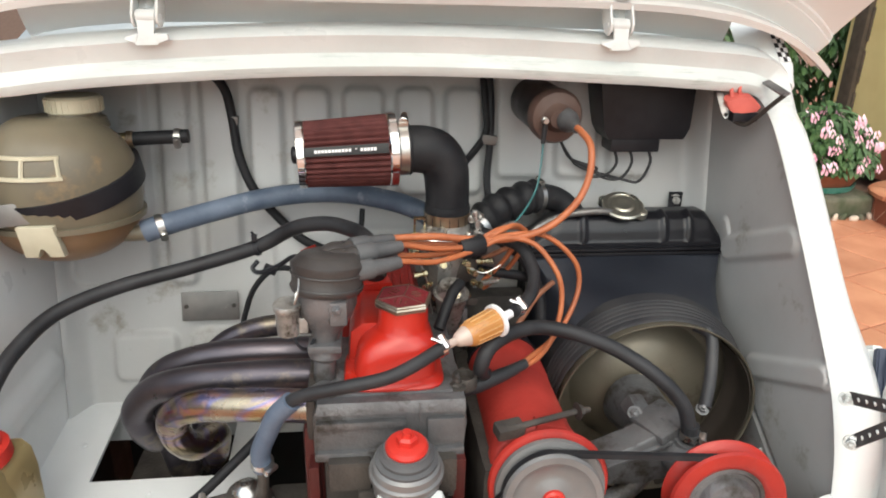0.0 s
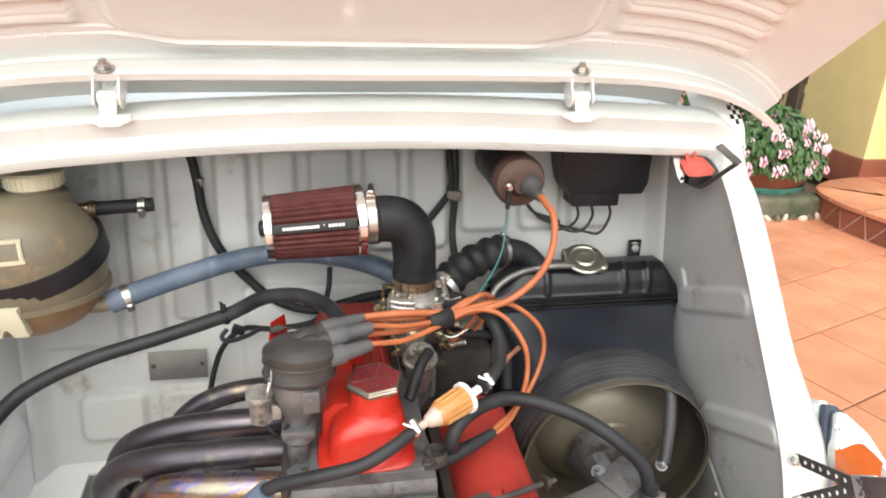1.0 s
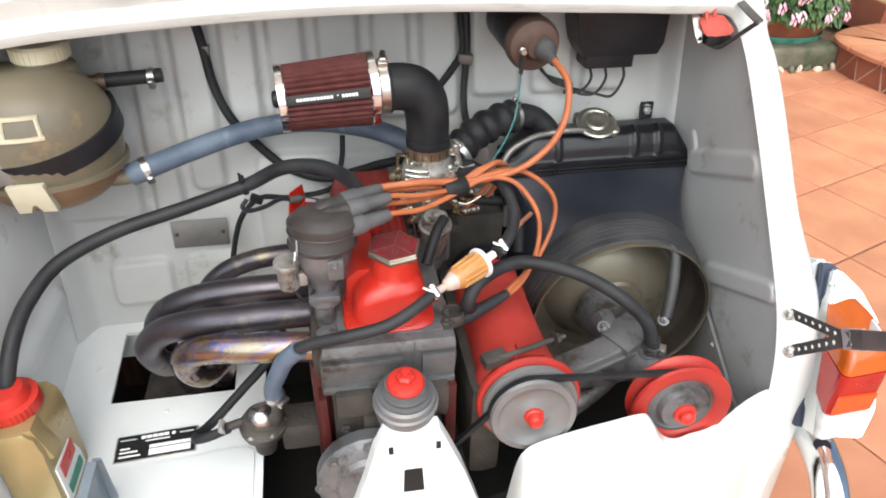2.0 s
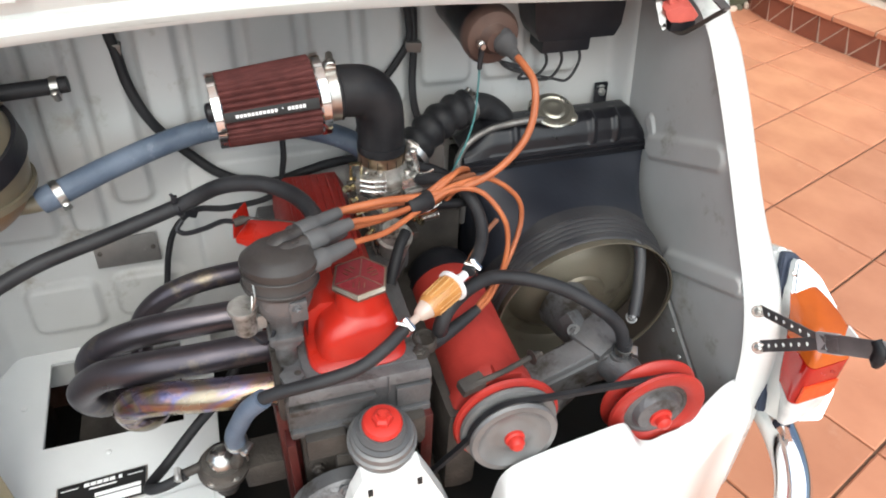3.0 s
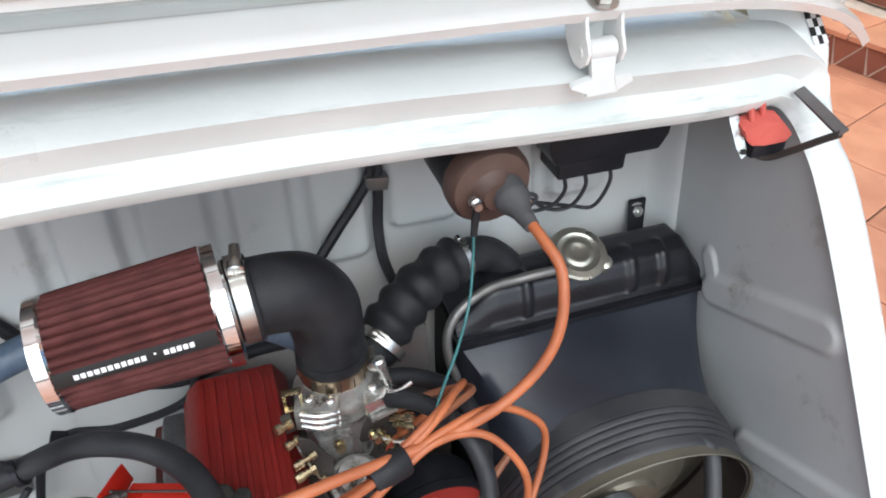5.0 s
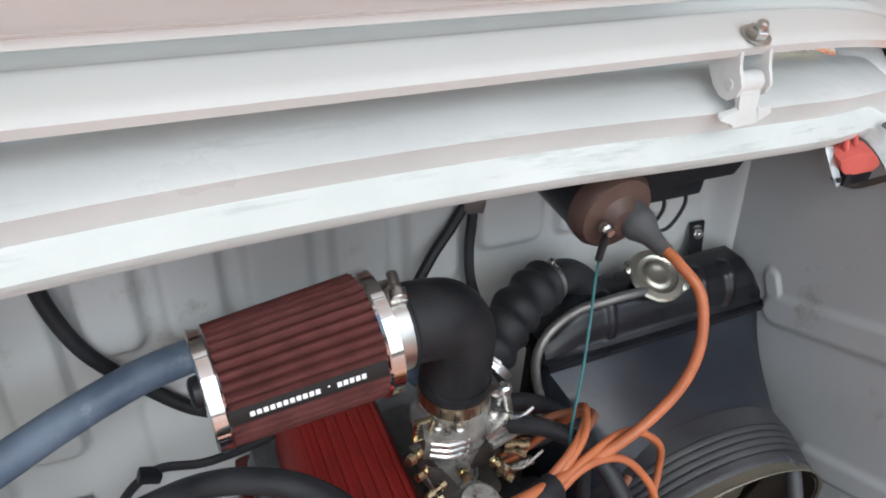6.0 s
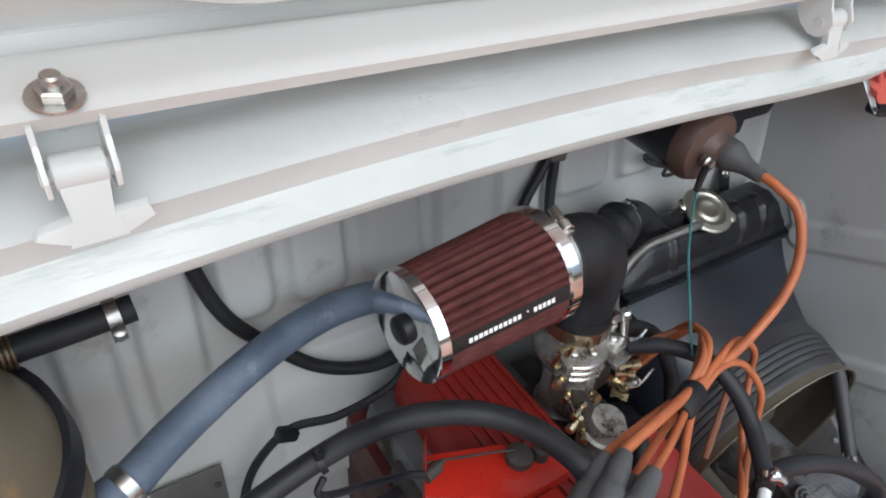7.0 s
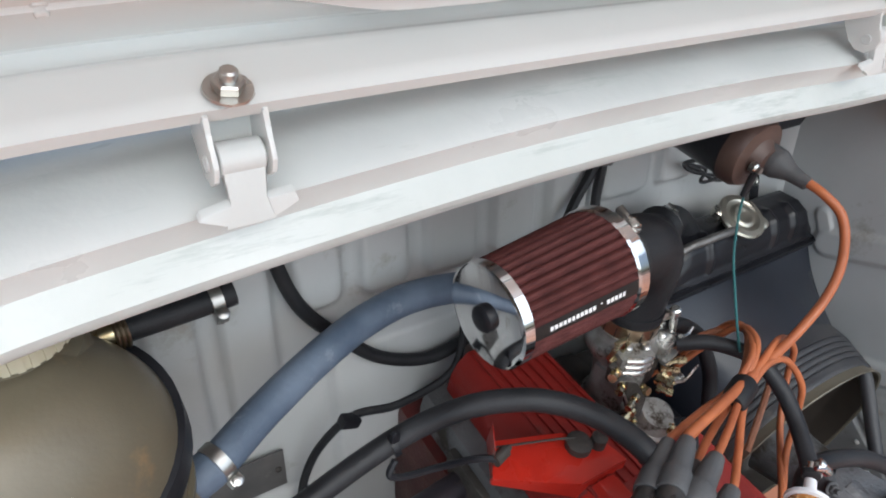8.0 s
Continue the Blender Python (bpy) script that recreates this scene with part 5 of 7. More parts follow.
ORDER = [1, 0, 2, 3]
for k, ((tip, d), ends) in enumerate(zip(LEADS[:4], [ENDS[o] for o in ORDER])):
    off = V(-0.002, 0.0055 * (k - 1.5), 0.005 * (k % 2) - 0.003)
    pts = [tip + d * 0.022, tip + d * 0.036, tip.lerp(BUND, 0.60) + off * 1.3 - V(0, 0, 0.002), BUND + off] + [V(*p) for p in ends]
    hose("ignition_lead", pts, 0.0037, ORANGE, "orange silicone spark plug lead", "cable", 10, 8, "ignition leads")
hose("coil_lead", [tuple(LEADS[4][0] + LEADS[4][1] * 0.022), tuple(LEADS[4][0] + LEADS[4][1] * 0.036), (0.090, 0.816, 0.882), (0.142, 0.827, 0.873), (0.195, 0.836, 0.870), (0.245, 0.842, 0.882), (0.285, 0.848, 0.915), (0.304, 0.860, 0.950), (0.310, 0.882, 0.985), (0.304, 0.908, 1.000), (0.301, 0.935, 1.004)], 0.0049, ORANGE,
     "thick orange ignition lead from coil to distributor", "cable", 12, 8)
bm = bmesh.new()
lathe(bm, BUND - V(0.018, 0.004, 0.002), V(0.9, 0.25, 0.08), [(0, 0.0115), (0.002, 0.0128), (0.032, 0.0128), (0.034, 0.0115)], 20)
for v in bm.verts:
    v.co.z = BUND.z + (v.co.z - BUND.z) * 1.1
wrap = part("tape_wrap", bm, RUBBER, None)
tagged(wrap, "black tape binding the orange leads together", "tape")

# ---- carburettor, elbow and air filter ----
FD_ = V(0.137, 0.011, 0.005).normalized()
carb = thing("carburettor", (0.122, 0.925, 0.70), "dirty alloy carburettor with brass fittings", "carburettor")
CX, CY = 0.122, 0.953


def piece(name, material, parent, build, label=""):
    bm = bmesh.new()
    build(bm)
    return part(name, bm, material, parent, label)


def top_cover(bm):
    lathe(bm, (CX, CY, 0.826), (0, 0, 1), [(-0.010, 0.033), (-0.004, 0.0365), (0.0, 0.0385), (0.010, 0.0390), (0.014, 0.0370), (0.018, 0.0342), (0.030, 0.033)], 40)
    for v in bm.verts:
        v.co.x = CX + (v.co.x - CX) * 1.06


body = piece("body", CARB, carb, top_cover, "bright alloy carburettor top")
for i in range(3):
    piece("rib", BRIGHT, body, lambda bm: tube(bm, [(CX - 0.040, CY - 0.040, 0.851 - i * 0.0085), (CX - 0.024, CY - 0.047, 0.850 - i * 0.0085), (CX - 0.006, CY - 0.046, 0.848 - i * 0.0085)], [0.0036, 0.0040, 0.0034], 10, 4))
piece("rib_backing", CARB, body, lambda bm: box(bm, (CX - 0.024, CY - 0.034, 0.8415), (0.040, 0.022, 0.026), pose(0, 0, 0, 0, 0, -14).to_3x3(), 0.003))
piece("ear", BRIGHT, body, lambda bm: prism(bm, [(CX + 0.018, CY - 0.044, 0.826), (CX + 0.046, CY - 0.038, 0.826), (CX + 0.058, CY - 0.012, 0.826), (CX + 0.040, CY + 0.010, 0.826), (CX + 0.020, CY - 0.014, 0.826)], (0, 0, 0.018), 0.003))
piece("ear_rib", CARB, body, lambda bm: box(bm, (CX + 0.036, CY - 0.040, 0.822), (0.028, 0.008, 0.006), pose(0, 0, 0, 0, 0, 12).to_3x3(), 0.002))
piece("barrel", CARB, body, lambda bm: lathe(bm, (CX, CY - 0.008, 0.740), (0, 0.02, 1), [(0, 0.030), (0.008, 0.031), (0.014, 0.026), (0.035, 0.0245), (0.050, 0.027), (0.066, 0.031), (0.080, 0.035)], 28))
piece("chamber", CARB, body, lambda bm: box(bm, (CX - 0.016, CY - 0.022, 0.790), (0.036, 0.046, 0.044), pose(0, 0, 0, 0, 0, 10).to_3x3(), 0.008))
piece("chamber", DARKCAST, body, lambda bm: box(bm, (CX + 0.026, CY - 0.006, 0.786), (0.038, 0.046, 0.040), bevel=0.008))
piece("flange", DARKCAST, body, lambda bm: box(bm, (CX, CY - 0.010, 0.742), (0.088, 0.070, 0.012), bevel=0.004))
piece("float_bowl", CARB, carb, lambda bm: lathe(bm, (CX, CY - 0.066, 0.752), (0, -0.22, 1), [(-0.054, 0.0), (-0.053, 0.008), (-0.046, 0.013), (-0.020, 0.019), (0.000, 0.0225), (0.012, 0.0245), (0.014, 0.0265), (0.019, 0.0265), (0.020, 0.022), (0.034, 0.018)], 28), "tapered alloy float bowl")
piece("bowl_rib", CARB, carb, lambda bm: prism(bm, [(CX - 0.002, CY - 0.082, 0.765), (CX + 0.002, CY - 0.082, 0.765), (CX + 0.0015, CY - 0.072, 0.705), (CX - 0.0015, CY - 0.072, 0.705)], (0, 0.012, 0), 0.0006))
# brass: square buckle, jets, screws
piece("buckle", BRASS, carb, lambda bm: [box(bm, (CX - 0.044 + dx, CY - 0.030, 0.860 + dz), size, pose(0, 0, 0, 12, 0, 0).to_3x3(), 0.001) for dx, dz, size in
      ((-0.0072, 0, (0.0034, 0.005, 0.027)), (0.0072, 0, (0.0034, 0.005, 0.027)), (0, 0.012, (0.018, 0.005, 0.0034)), (0, -0.012, (0.018, 0.005, 0.0034)))], "small square brass buckle")
piece("choke_arm", DARKCAST, carb, lambda bm: box(bm, (CX - 0.052, CY - 0.036, 0.838), (0.010, 0.006, 0.022), pose(0, 0, 0, 0, -8, 0).to_3x3(), 0.002))
piece("throttle_lever", DARKCAST, carb, lambda bm: prism(bm, [(CX - 0.048, CY - 0.052, 0.838), (CX - 0.036, CY - 0.056, 0.834), (CX - 0.020, CY - 0.062, 0.808), (CX - 0.022, CY - 0.064, 0.780), (CX - 0.034, CY - 0.064, 0.772), (CX - 0.040, CY - 0.060, 0.796), (CX - 0.046, CY - 0.056, 0.812)], (0.001, -0.003, 0), 0.0008), "dark steel throttle lever")
FIT = ((-0.050, -0.040, 0.842, 0.0052, 0.016, (-1, -0.5, 0.2)), (-0.046, -0.050, 0.829, 0.0046, 0.014, (-1, -0.5, 0.1)), (-0.034, -0.062, 0.818, 0.0040, 0.022, (-1, -0.4, 0)), (-0.036, -0.064, 0.800, 0.0050, 0.020, (-1, -0.3, -0.1)),
       (-0.030, -0.066, 0.784, 0.0040, 0.018, (-0.8, -1, 0)), (-0.010, -0.050, 0.806, 0.0050, 0.010, (0, -1, 0.3)), (0.004, -0.090, 0.776, 0.0060, 0.008, (0, -1, 0.4)), (0.022, -0.050, 0.808, 0.0048, 0.012, (0.3, -1, 0.2)),
       (0.030, -0.040, 0.794, 0.0056, 0.020, (0.4, -1, 0)), (0.044, -0.034, 0.804, 0.0050, 0.024, (1, -0.5, 0.2)), (0.048, -0.030, 0.788, 0.0046, 0.022, (1, -0.7, 0)), (0.036, -0.042, 0.774, 0.0052, 0.018, (0.7, -1, 0)),
       (0.020, -0.052, 0.764, 0.0042, 0.016, (0.5, -1, -0.1)), (-0.018, -0.060, 0.762, 0.0044, 0.014, (-0.5, -1, 0)))
for dx, dy, z, r, h, ax in FIT:
    piece("brass_fitting", BRASS, carb, lambda bm: lathe(bm, (CX + dx, CY + dy, z), ax, [(0, r * 1.1), (h * 0.25, r * 1.1), (h * 0.27, r * 0.7), (h * 0.6, r * 0.7), (h * 0.62, r), (h, r * 0.95)], 8))
for dx, dy, z in ((-0.030, -0.030, 0.857), (0.030, -0.026, 0.846), (0.044, -0.012, 0.846), (-0.012, -0.038, 0.857), (0.012, -0.048, 0.770), (-0.012, -0.048, 0.770)):
    piece("screw", STEEL, carb, lambda bm: lathe(bm, (CX + dx, CY + dy, z - 0.002), (0, -0.2, 1), [(0, 0.0044), (0.004, 0.0044), (0.005, 0.003)], 12))
piece("spring_pin", BRIGHT, carb, lambda bm: lathe(bm, (CX + 0.046, CY - 0.026, 0.846), (-0.25, 0.05, 1), [(0, 0.0042), (0.026, 0.0042), (0.027, 0.0062), (0.034, 0.0062), (0.036, 0.004)], 12))
piece("link_rod", STEEL, carb, lambda bm: tube(bm, [(CX - 0.050, CY - 0.050, 0.830), (CX - 0.044, CY - 0.060, 0.812), (CX - 0.036, CY - 0.064, 0.790), (CX - 0.030, CY - 0.066, 0.752), (CX - 0.026, CY - 0.066, 0.735)], 0.0013, 8, 5))
piece("link_rod", BRIGHT, carb, lambda bm: tube(bm, [(CX + 0.040, CY - 0.040, 0.852), (CX + 0.052, CY - 0.040, 0.848), (CX + 0.066, CY - 0.036, 0.850)], 0.0022, 8, 5))
piece("link_rod", STEEL, carb, lambda bm: tube(bm, [(CX + 0.030, CY - 0.052, 0.800), (CX + 0.050, CY - 0.060, 0.796), (CX + 0.074, CY - 0.056, 0.806)], 0.0015, 8, 5))
piece("return_spring", STEEL, carb, lambda bm: tube(bm, [V(CX - 0.03 + 0.05 * k / 60, CY - 0.064, 0.742 - 0.004 * k / 60) + V(0, math.cos(k * 1.05), math.sin(k * 1.05)) * 0.004 for k in range(61)], 0.0009, 5, 2))
piece("return_spring", STEEL, carb, lambda bm: tube(bm, [V(CX + 0.048 + 0.026 * k / 50, CY - 0.044, 0.772 + 0.004 * k / 50) + V(0, math.cos(k * 1.1), math.sin(k * 1.1)) * 0.0045 for k in range(51)], 0.0010, 5, 2))
piece("heat_shield", GREYPLATE, carb, lambda bm: prism(bm, [(CX + 0.040, CY + 0.050, 0.76), (CX + 0.112, CY + 0.046, 0.76), (CX + 0.108, CY + 0.046, 0.835), (CX + 0.084, CY + 0.048, 0.852), (CX + 0.052, CY + 0.050, 0.852), (CX + 0.040, CY + 0.050, 0.84)], (0, 0.003, 0), 0.001), "dull grey heat shield plate")
bm = bmesh.new()
box(bm, (0.11, 0.955, 0.70), (0.09, 0.08, 0.06), bevel=0.015)
tube(bm, [(0.12, 0.93, 0.72), (0.12, 0.92, 0.69), (0.08, 0.90, 0.66)], [0.028, 0.026, 0.03], 16, 5)
part("inlet_manifold", bm, CAST, carb, "stained alloy inlet manifold")

bm = bmesh.new()
ring_tube(bm, (0.063, 0.9505, 0.968), FD_, 0.0348, 0.0026, 48, 8)
tube(bm, [(0.058, 0.950, 0.968), (0.085, 0.950, 0.967), (0.104, 0.952, 0.960), (0.117, 0.954, 0.940), (0.121, 0.955, 0.912), (0.122, 0.955, 0.868)], [0.0335, 0.034, 0.034, 0.034, 0.033, 0.032], 28, 8)
elbow = part("intake_elbow", bm, RUBBER, None)
tagged(elbow, "bent black rubber intake elbow on the carburettor", "intake pipe")
clip = thing("carburettor_clip", (0.122, 0.955, 0.862), "wide bronze hose clip round the carburettor neck", "hose clip")
bm = bmesh.new()
lathe(bm, (0.122, 0.955, 0.850), (0, 0, 1), [(0, 0.032), (0, 0.0342), (0.022, 0.0345), (0.022, 0.032)], 36)
part("band", bm, BRONZE, clip)
for k in range(9):
    a = math.pi + math.pi * k / 8
    bm = bmesh.new()
    box(bm, (0.122 + 0.0344 * math.cos(a), 0.955 + 0.0344 * math.sin(a), 0.861), (0.0008, 0.001, 0.015), pose(0, 0, 0, 0, 0, math.degrees(a)).to_3x3())
    part("slot", bm, DARKCAST, clip)
bm = bmesh.new()
lathe(bm, (0.159, 0.942, 0.866), (-0.3, -1, 0), [(0, 0.005), (0.004, 0.0062), (0.010, 0.0062), (0.011, 0.004)], 8)
box(bm, (0.157, 0.950, 0.863), (0.010, 0.016, 0.012), bevel=0.002)
part("screw", bm, STEEL, clip)

FA, FB = V(-0.093, 0.940, 0.962), V(0.044, 0.951, 0.967)
FD = (FB - FA).normalized()
FL = (FB - FA).length
filt = thing("air_filter", tuple(FA.lerp(FB, 0.5)), "conical maroon pleated air filter with chrome end caps", "air filter")
bm = bmesh.new()
s = FD.cross(V(0, 0, 1)).normalized()
u = FD.cross(s)
nring, nple = 10, 34
rings = []
for i in range(nring + 1):
    t = i / nring
    ring = []
    for k in range(nple * 4):
        a = 2 * math.pi * k / (nple * 4)
        ph = k % 4
        r = (0.0435 + 0.0055 * t) + (0.0024, 0.0008, -0.0034, 0.0008)[ph]
        ring.append(bm.verts.new(FA + FD * (0.006 + (FL - 0.012) * t) + (s * math.cos(a) + u * math.sin(a)) * r))
    rings.append(ring)
for a, b in zip(rings, rings[1:]):
    for k in range(nple * 4):
        j = (k + 1) % (nple * 4)
        bm.faces.new((a[k], a[j], b[j], b[k]))
part("pleats", bm, FABRIC, filt, "maroon pleated filter cloth", sharp=80)
bm = bmesh.new()
lathe(bm, FA - FD * 0.001, FD, [(0, 0), (0.0, 0.043), (0.001, 0.0465), (0.010, 0.0472), (0.012, 0.0455)], 48)
part("end_cap", bm, CHROME, filt, "mirror-bright chrome end cap")
bm = bmesh.new()
lathe(bm, FB - FD * 0.012, FD, [(0, 0.0505), (0.002, 0.0525), (0.012, 0.0528), (0.014, 0.048), (0.015, 0.038)], 48)
part("end_ring", bm, CHROME, filt)
bm = bmesh.new()
lathe(bm, FA - FD * 0.009, FD, [(0, 0.006), (0.001, 0.010), (0.003, 0.012), (0.008, 0.0125), (0.010, 0.010)], 20)
part("knob", bm, PLASTIC, filt, "black rubber knob")
bm = bmesh.new()


def label_pt(t, ang, out=0.0):
    r = 0.0435 + 0.0055 * t + 0.0030 + out
    return FA + FD * (0.010 + (FL - 0.024) * t) + (s * math.cos(ang) + u * math.sin(ang)) * r


def label_patch(bm, t0, t1, a0, a1, out):
    n = 6
    rows_ = [[bm.verts.new(label_pt(t, a0 + (a1 - a0) * i / n, out)) for i in range(n + 1)] for t in (t0, t1)]
    for i in range(n):
        bm.faces.new((rows_[0][i], rows_[1][i], rows_[1][i + 1], rows_[0][i + 1]))


FRONT = math.atan2(V(0, -0.9, 0.25).dot(u), V(0, -0.9, 0.25).dot(s))
label_patch(bm, 0.0, 1.0, FRONT - 0.13, FRONT + 0.13, 0.0004)
band = part("label_strip", bm, LABEL, filt, "black paper strip with white print", sharp=80)
bm = bmesh.new()
cells = [0.12, 0.16, 0.20, 0.24, 0.28, 0.32, 0.36, 0.40, 0.44, 0.48, 0.52, 0.60, 0.66, 0.70, 0.74, 0.78, 0.82]
for i, t in enumerate(cells):
    w = 0.030 if i != 11 else 0.014
    label_patch(bm, t, t + w, FRONT - 0.040, FRONT + (0.042 if i != 11 else -0.01), 0.0012)
part("print_bar", bm, PRINT, band)
bm = bmesh.new()
clamp(bm, FB + FD * 0.011, FD, 0.0362, 0.013, (0, -0.25, 1))
lathe(bm, FB + FD * 0.011 + V(0, -0.016, 0.041), (0.1, 1, 0.25), [(0, 0.0060), (0.001, 0.0072), (0.009, 0.0072), (0.010, 0.005), (0.026, 0.0045)], 12)
part("hose_clip", bm, STEEL, filt, "bright worm-drive hose clip")
bm = bmesh.new()
lathe(bm, FB, FD, [(0.0, 0.034), (0.004, 0.0355), (0.018, 0.0355), (0.020, 0.034)], 40)
part("neck", bm, RUBBER, filt, "black rubber filter neck")

# ---- ignition coil ----
coil = thing("ignition_coil", (0.28, 1.0, 1.03), "ignition coil with a brown cap and grey lead boot", "ignition coil")
CA = V(0.02, -1, -0.03).normalized()
CF = V(0.288, 0.988, 1.008)
bm = bmesh.new()
lathe(bm, CF - CA * 0.14, CA, [(0, 0.036), (0.004, 0.039), (0.118, 0.039), (0.122, 0.041), (0.126, 0.041)], 32)
part("can", bm, PLASTIC, coil, "black metal coil can")
bm = bmesh.new()
lathe(bm, CF - CA * 0.014, CA, [(0, 0.0415), (0.012, 0.0415), (0.020, 0.037), (0.023, 0.022), (0.030, 0.016), (0.034, 0.014)], 32)
part("cap", bm, COIL, coil)
bm = bmesh.new()
bt = CF + CA * 0.006 + V(0.012, -0.004, -0.002)
tube(bm, [bt, bt + CA * 0.016, bt + CA * 0.032 + V(0, 0, -0.001), bt + CA * 0.052 + V(0.001, 0, -0.003)], [0.0175, 0.0165, 0.0095, 0.0068], 18, 6)
part("boot", bm, BOOT, coil, "grey rubber boot")
bm = bmesh.new()
tpt = V(0.266, 0.972, 1.006)
lathe(bm, tpt, CA, [(0, 0.006), (0.006, 0.006), (0.008, 0.004), (0.012, 0.004)], 8)
part("terminal", bm, STEEL, coil)
bm = bmesh.new()
lathe(bm, CF + V(0.030, -0.008, -0.012), CA, [(0, 0.006), (0.006, 0.006), (0.008, 0.004), (0.012, 0.004)], 8)
part("terminal", bm, STEEL, coil)
bm = bmesh.new()
tube(bm, [tpt + CA * 0.008, tpt + V(0.0, -0.006, -0.012), tpt + V(-0.001, -0.006, -0.034)], [0.003, 0.0042, 0.0035], 8, 5)
part("spade_sleeve", bm, HOSE, coil)
hose("coil_wire", [tuple(tpt + V(-0.001, -0.006, -0.03)), (0.263, 0.960, 0.950), (0.254, 0.942, 0.912), (0.232, 0.912, 0.888), (0.205, 0.880, 0.872), (0.192, 0.862, 0.862)], 0.0014, TEAL, "thin blue-green coil wire", "wire", 6, 8)

# ---- regulator box ----
reg = thing("regulator_box", (0.47, 1.1, 1.0), "black plastic regulator box on the bulkhead", "regulator")
bm = bmesh.new()
prism(bm, [(0.378, 1.066, 1.065), (0.545, 1.066, 1.065), (0.545, 1.068, 0.975), (0.537, 1.070, 0.955), (0.404, 1.070, 0.955), (0.395, 1.069, 0.972)], (0, 0.075, 0.0), 0.006)
part("cover", bm, PLASTIC, reg)
bm = bmesh.new()
box(bm, (0.455, 1.10, 0.945), (0.085, 0.05, 0.024), bevel=0.004)
part("terminal_block", bm, PLASTIC, reg)
for k, x in enumerate((0.425, 0.452, 0.485)):
    hose("regulator_wire", [(x, 1.09, 0.936), (x + 0.004, 1.085, 0.912), (x - 0.012, 1.085, 0.892 - 0.006 * k), (x - 0.04, 1.09, 0.888 - 0.003 * k), (0.40 - 0.012 * k, 1.10, 0.900), (0.355, 1.105, 0.915), (0.32, 1.06, 0.955)], 0.0025, HOSE,
         "thin grey wire looping from the regulator box", "wire", 7, 8, "regulator wires")

# ---- radiator with shroud and fan drum ----
rad = thing("radiator", (0.44, 1.05, 0.6), "black painted radiator with a pressed top tank", "radiator")
bm = bmesh.new()


def tank_at(u, v):
    x = 0.272 + 0.338 * u
    prof = [(1.008, 0.778), (1.006, 0.790), (1.013, 0.794), (1.017, 0.814), (1.026, 0.830), (1.044, 0.838), (1.075, 0.836), (1.088, 0.822), (1.095, 0.79)]
    f = v * (len(prof) - 1)
    i = min(int(f), len(prof) - 2)
    y = prof[i][0] + (prof[i + 1][0] - prof[i][0]) * (f - i)
    z = prof[i][1] + (prof[i + 1][1] - prof[i][1]) * (f - i)
    taper = step(0, 0.16, u) * (1 - step(0.90, 1.0, u))
    z = 0.783 + (z - 0.783) * (0.35 + 0.65 * taper) if z > 0.79 else z
    for c in (0.36, 0.50, 0.545):
        if 2 <= f <= 5:
            z += 0.005 * pad(x, c - 0.008, c + 0.008, 0.006)
            y -= 0.003 * pad(x, c - 0.008, c + 0.008, 0.006)
    return V(x, y, z)


sheet(bm, tank_at, 110, 32, (0, 0.002, -0.004))
box(bm, (0.441, 1.010, 0.7855), (0.345, 0.022, 0.004), bevel=0.0012)
box(bm, (0.441, 1.012, 0.7765), (0.335, 0.018, 0.006), bevel=0.0015)
part("top_tank", bm, RADIATOR, rad, sharp=50)
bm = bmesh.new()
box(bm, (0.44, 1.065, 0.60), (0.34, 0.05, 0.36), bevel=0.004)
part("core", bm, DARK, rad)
DC, DR = V(0.436, 0.832, 0.585), 0.150


def shroud_at(u, v):
    # a square panel below the tank running into the round throat
    a = 2 * math.pi * u
    c, s2 = math.cos(a), math.sin(a)
    m = min(1 / max(abs(c), 1e-6), 1 / max(abs(s2), 1e-6))
    sq = V(0.438 + 0.165 * c * m, 1.012, 0.590 + 0.185 * s2 * m)
    ro = V(DC.x + 0.002 + 0.160 * c, 0.892, DC.z + 0.002 + 0.160 * s2)
    t = step(0, 1, v)
    return sq.lerp(ro, v) + V(0, -0.012 * math.sin(math.pi * v) * -1, 0)


bm = bmesh.new()
sheet(bm, shroud_at, 96, 10, (0, 0.004, 0))
part("shroud", bm, SHROUD, rad, "black sheet metal fan shroud", sharp=60)
bm = bmesh.new()
prof = [(-0.02, 0.150), (-0.02, 0.1640), (0.0, 0.1640)]
for k in range(5):
    a, r = 0.003 + 0.0080 * k, 0.1640 - 0.0017 * k
    prof += [(a, r), (a + 0.0008, r - 0.0024), (a + 0.0018, r - 0.0024), (a + 0.0026, r - 0.0004), (a + 0.0068, r - 0.0010)]
prof += [(0.044, 0.1560), (0.048, 0.1555), (0.050, 0.1540), (-0.02, 0.1500)]
lathe(bm, DC + V(0.002, 0.058, 0.002), (-0.06, -1, -0.05), prof, 110)
part("rubber_bellows", bm, BELLOWS, rad, "black ribbed rubber sealing ring")
# a black disc paints the hole's dark inside, with a raised rim round it
bm = bmesh.new()
HOLE, HAX = V(0.3328, 0.9876, 0.7420), V(-0.14, -0.71, 0.69).normalized()
lathe(bm, HOLE, HAX, [(-0.002, 0.0066), (0.0022, 0.0066), (0.0022, 0)], 20)
part("shroud_hole", bm, DARK, rad)
bm = bmesh.new()
lathe(bm, HOLE, HAX, [(-0.002, 0.0090), (0.0020, 0.0084), (0.0030, 0.0074), (0.0024, 0.0064)], 24)
part("hole_rim", bm, SHROUD, rad)
bm = bmesh.new()
prism(bm, [(0.537, 1.088, 0.812), (0.561, 1.091, 0.812), (0.573, 1.114, 0.849), (0.547, 1.114, 0.849)], (0, 0.003, 0.002), 0.001)
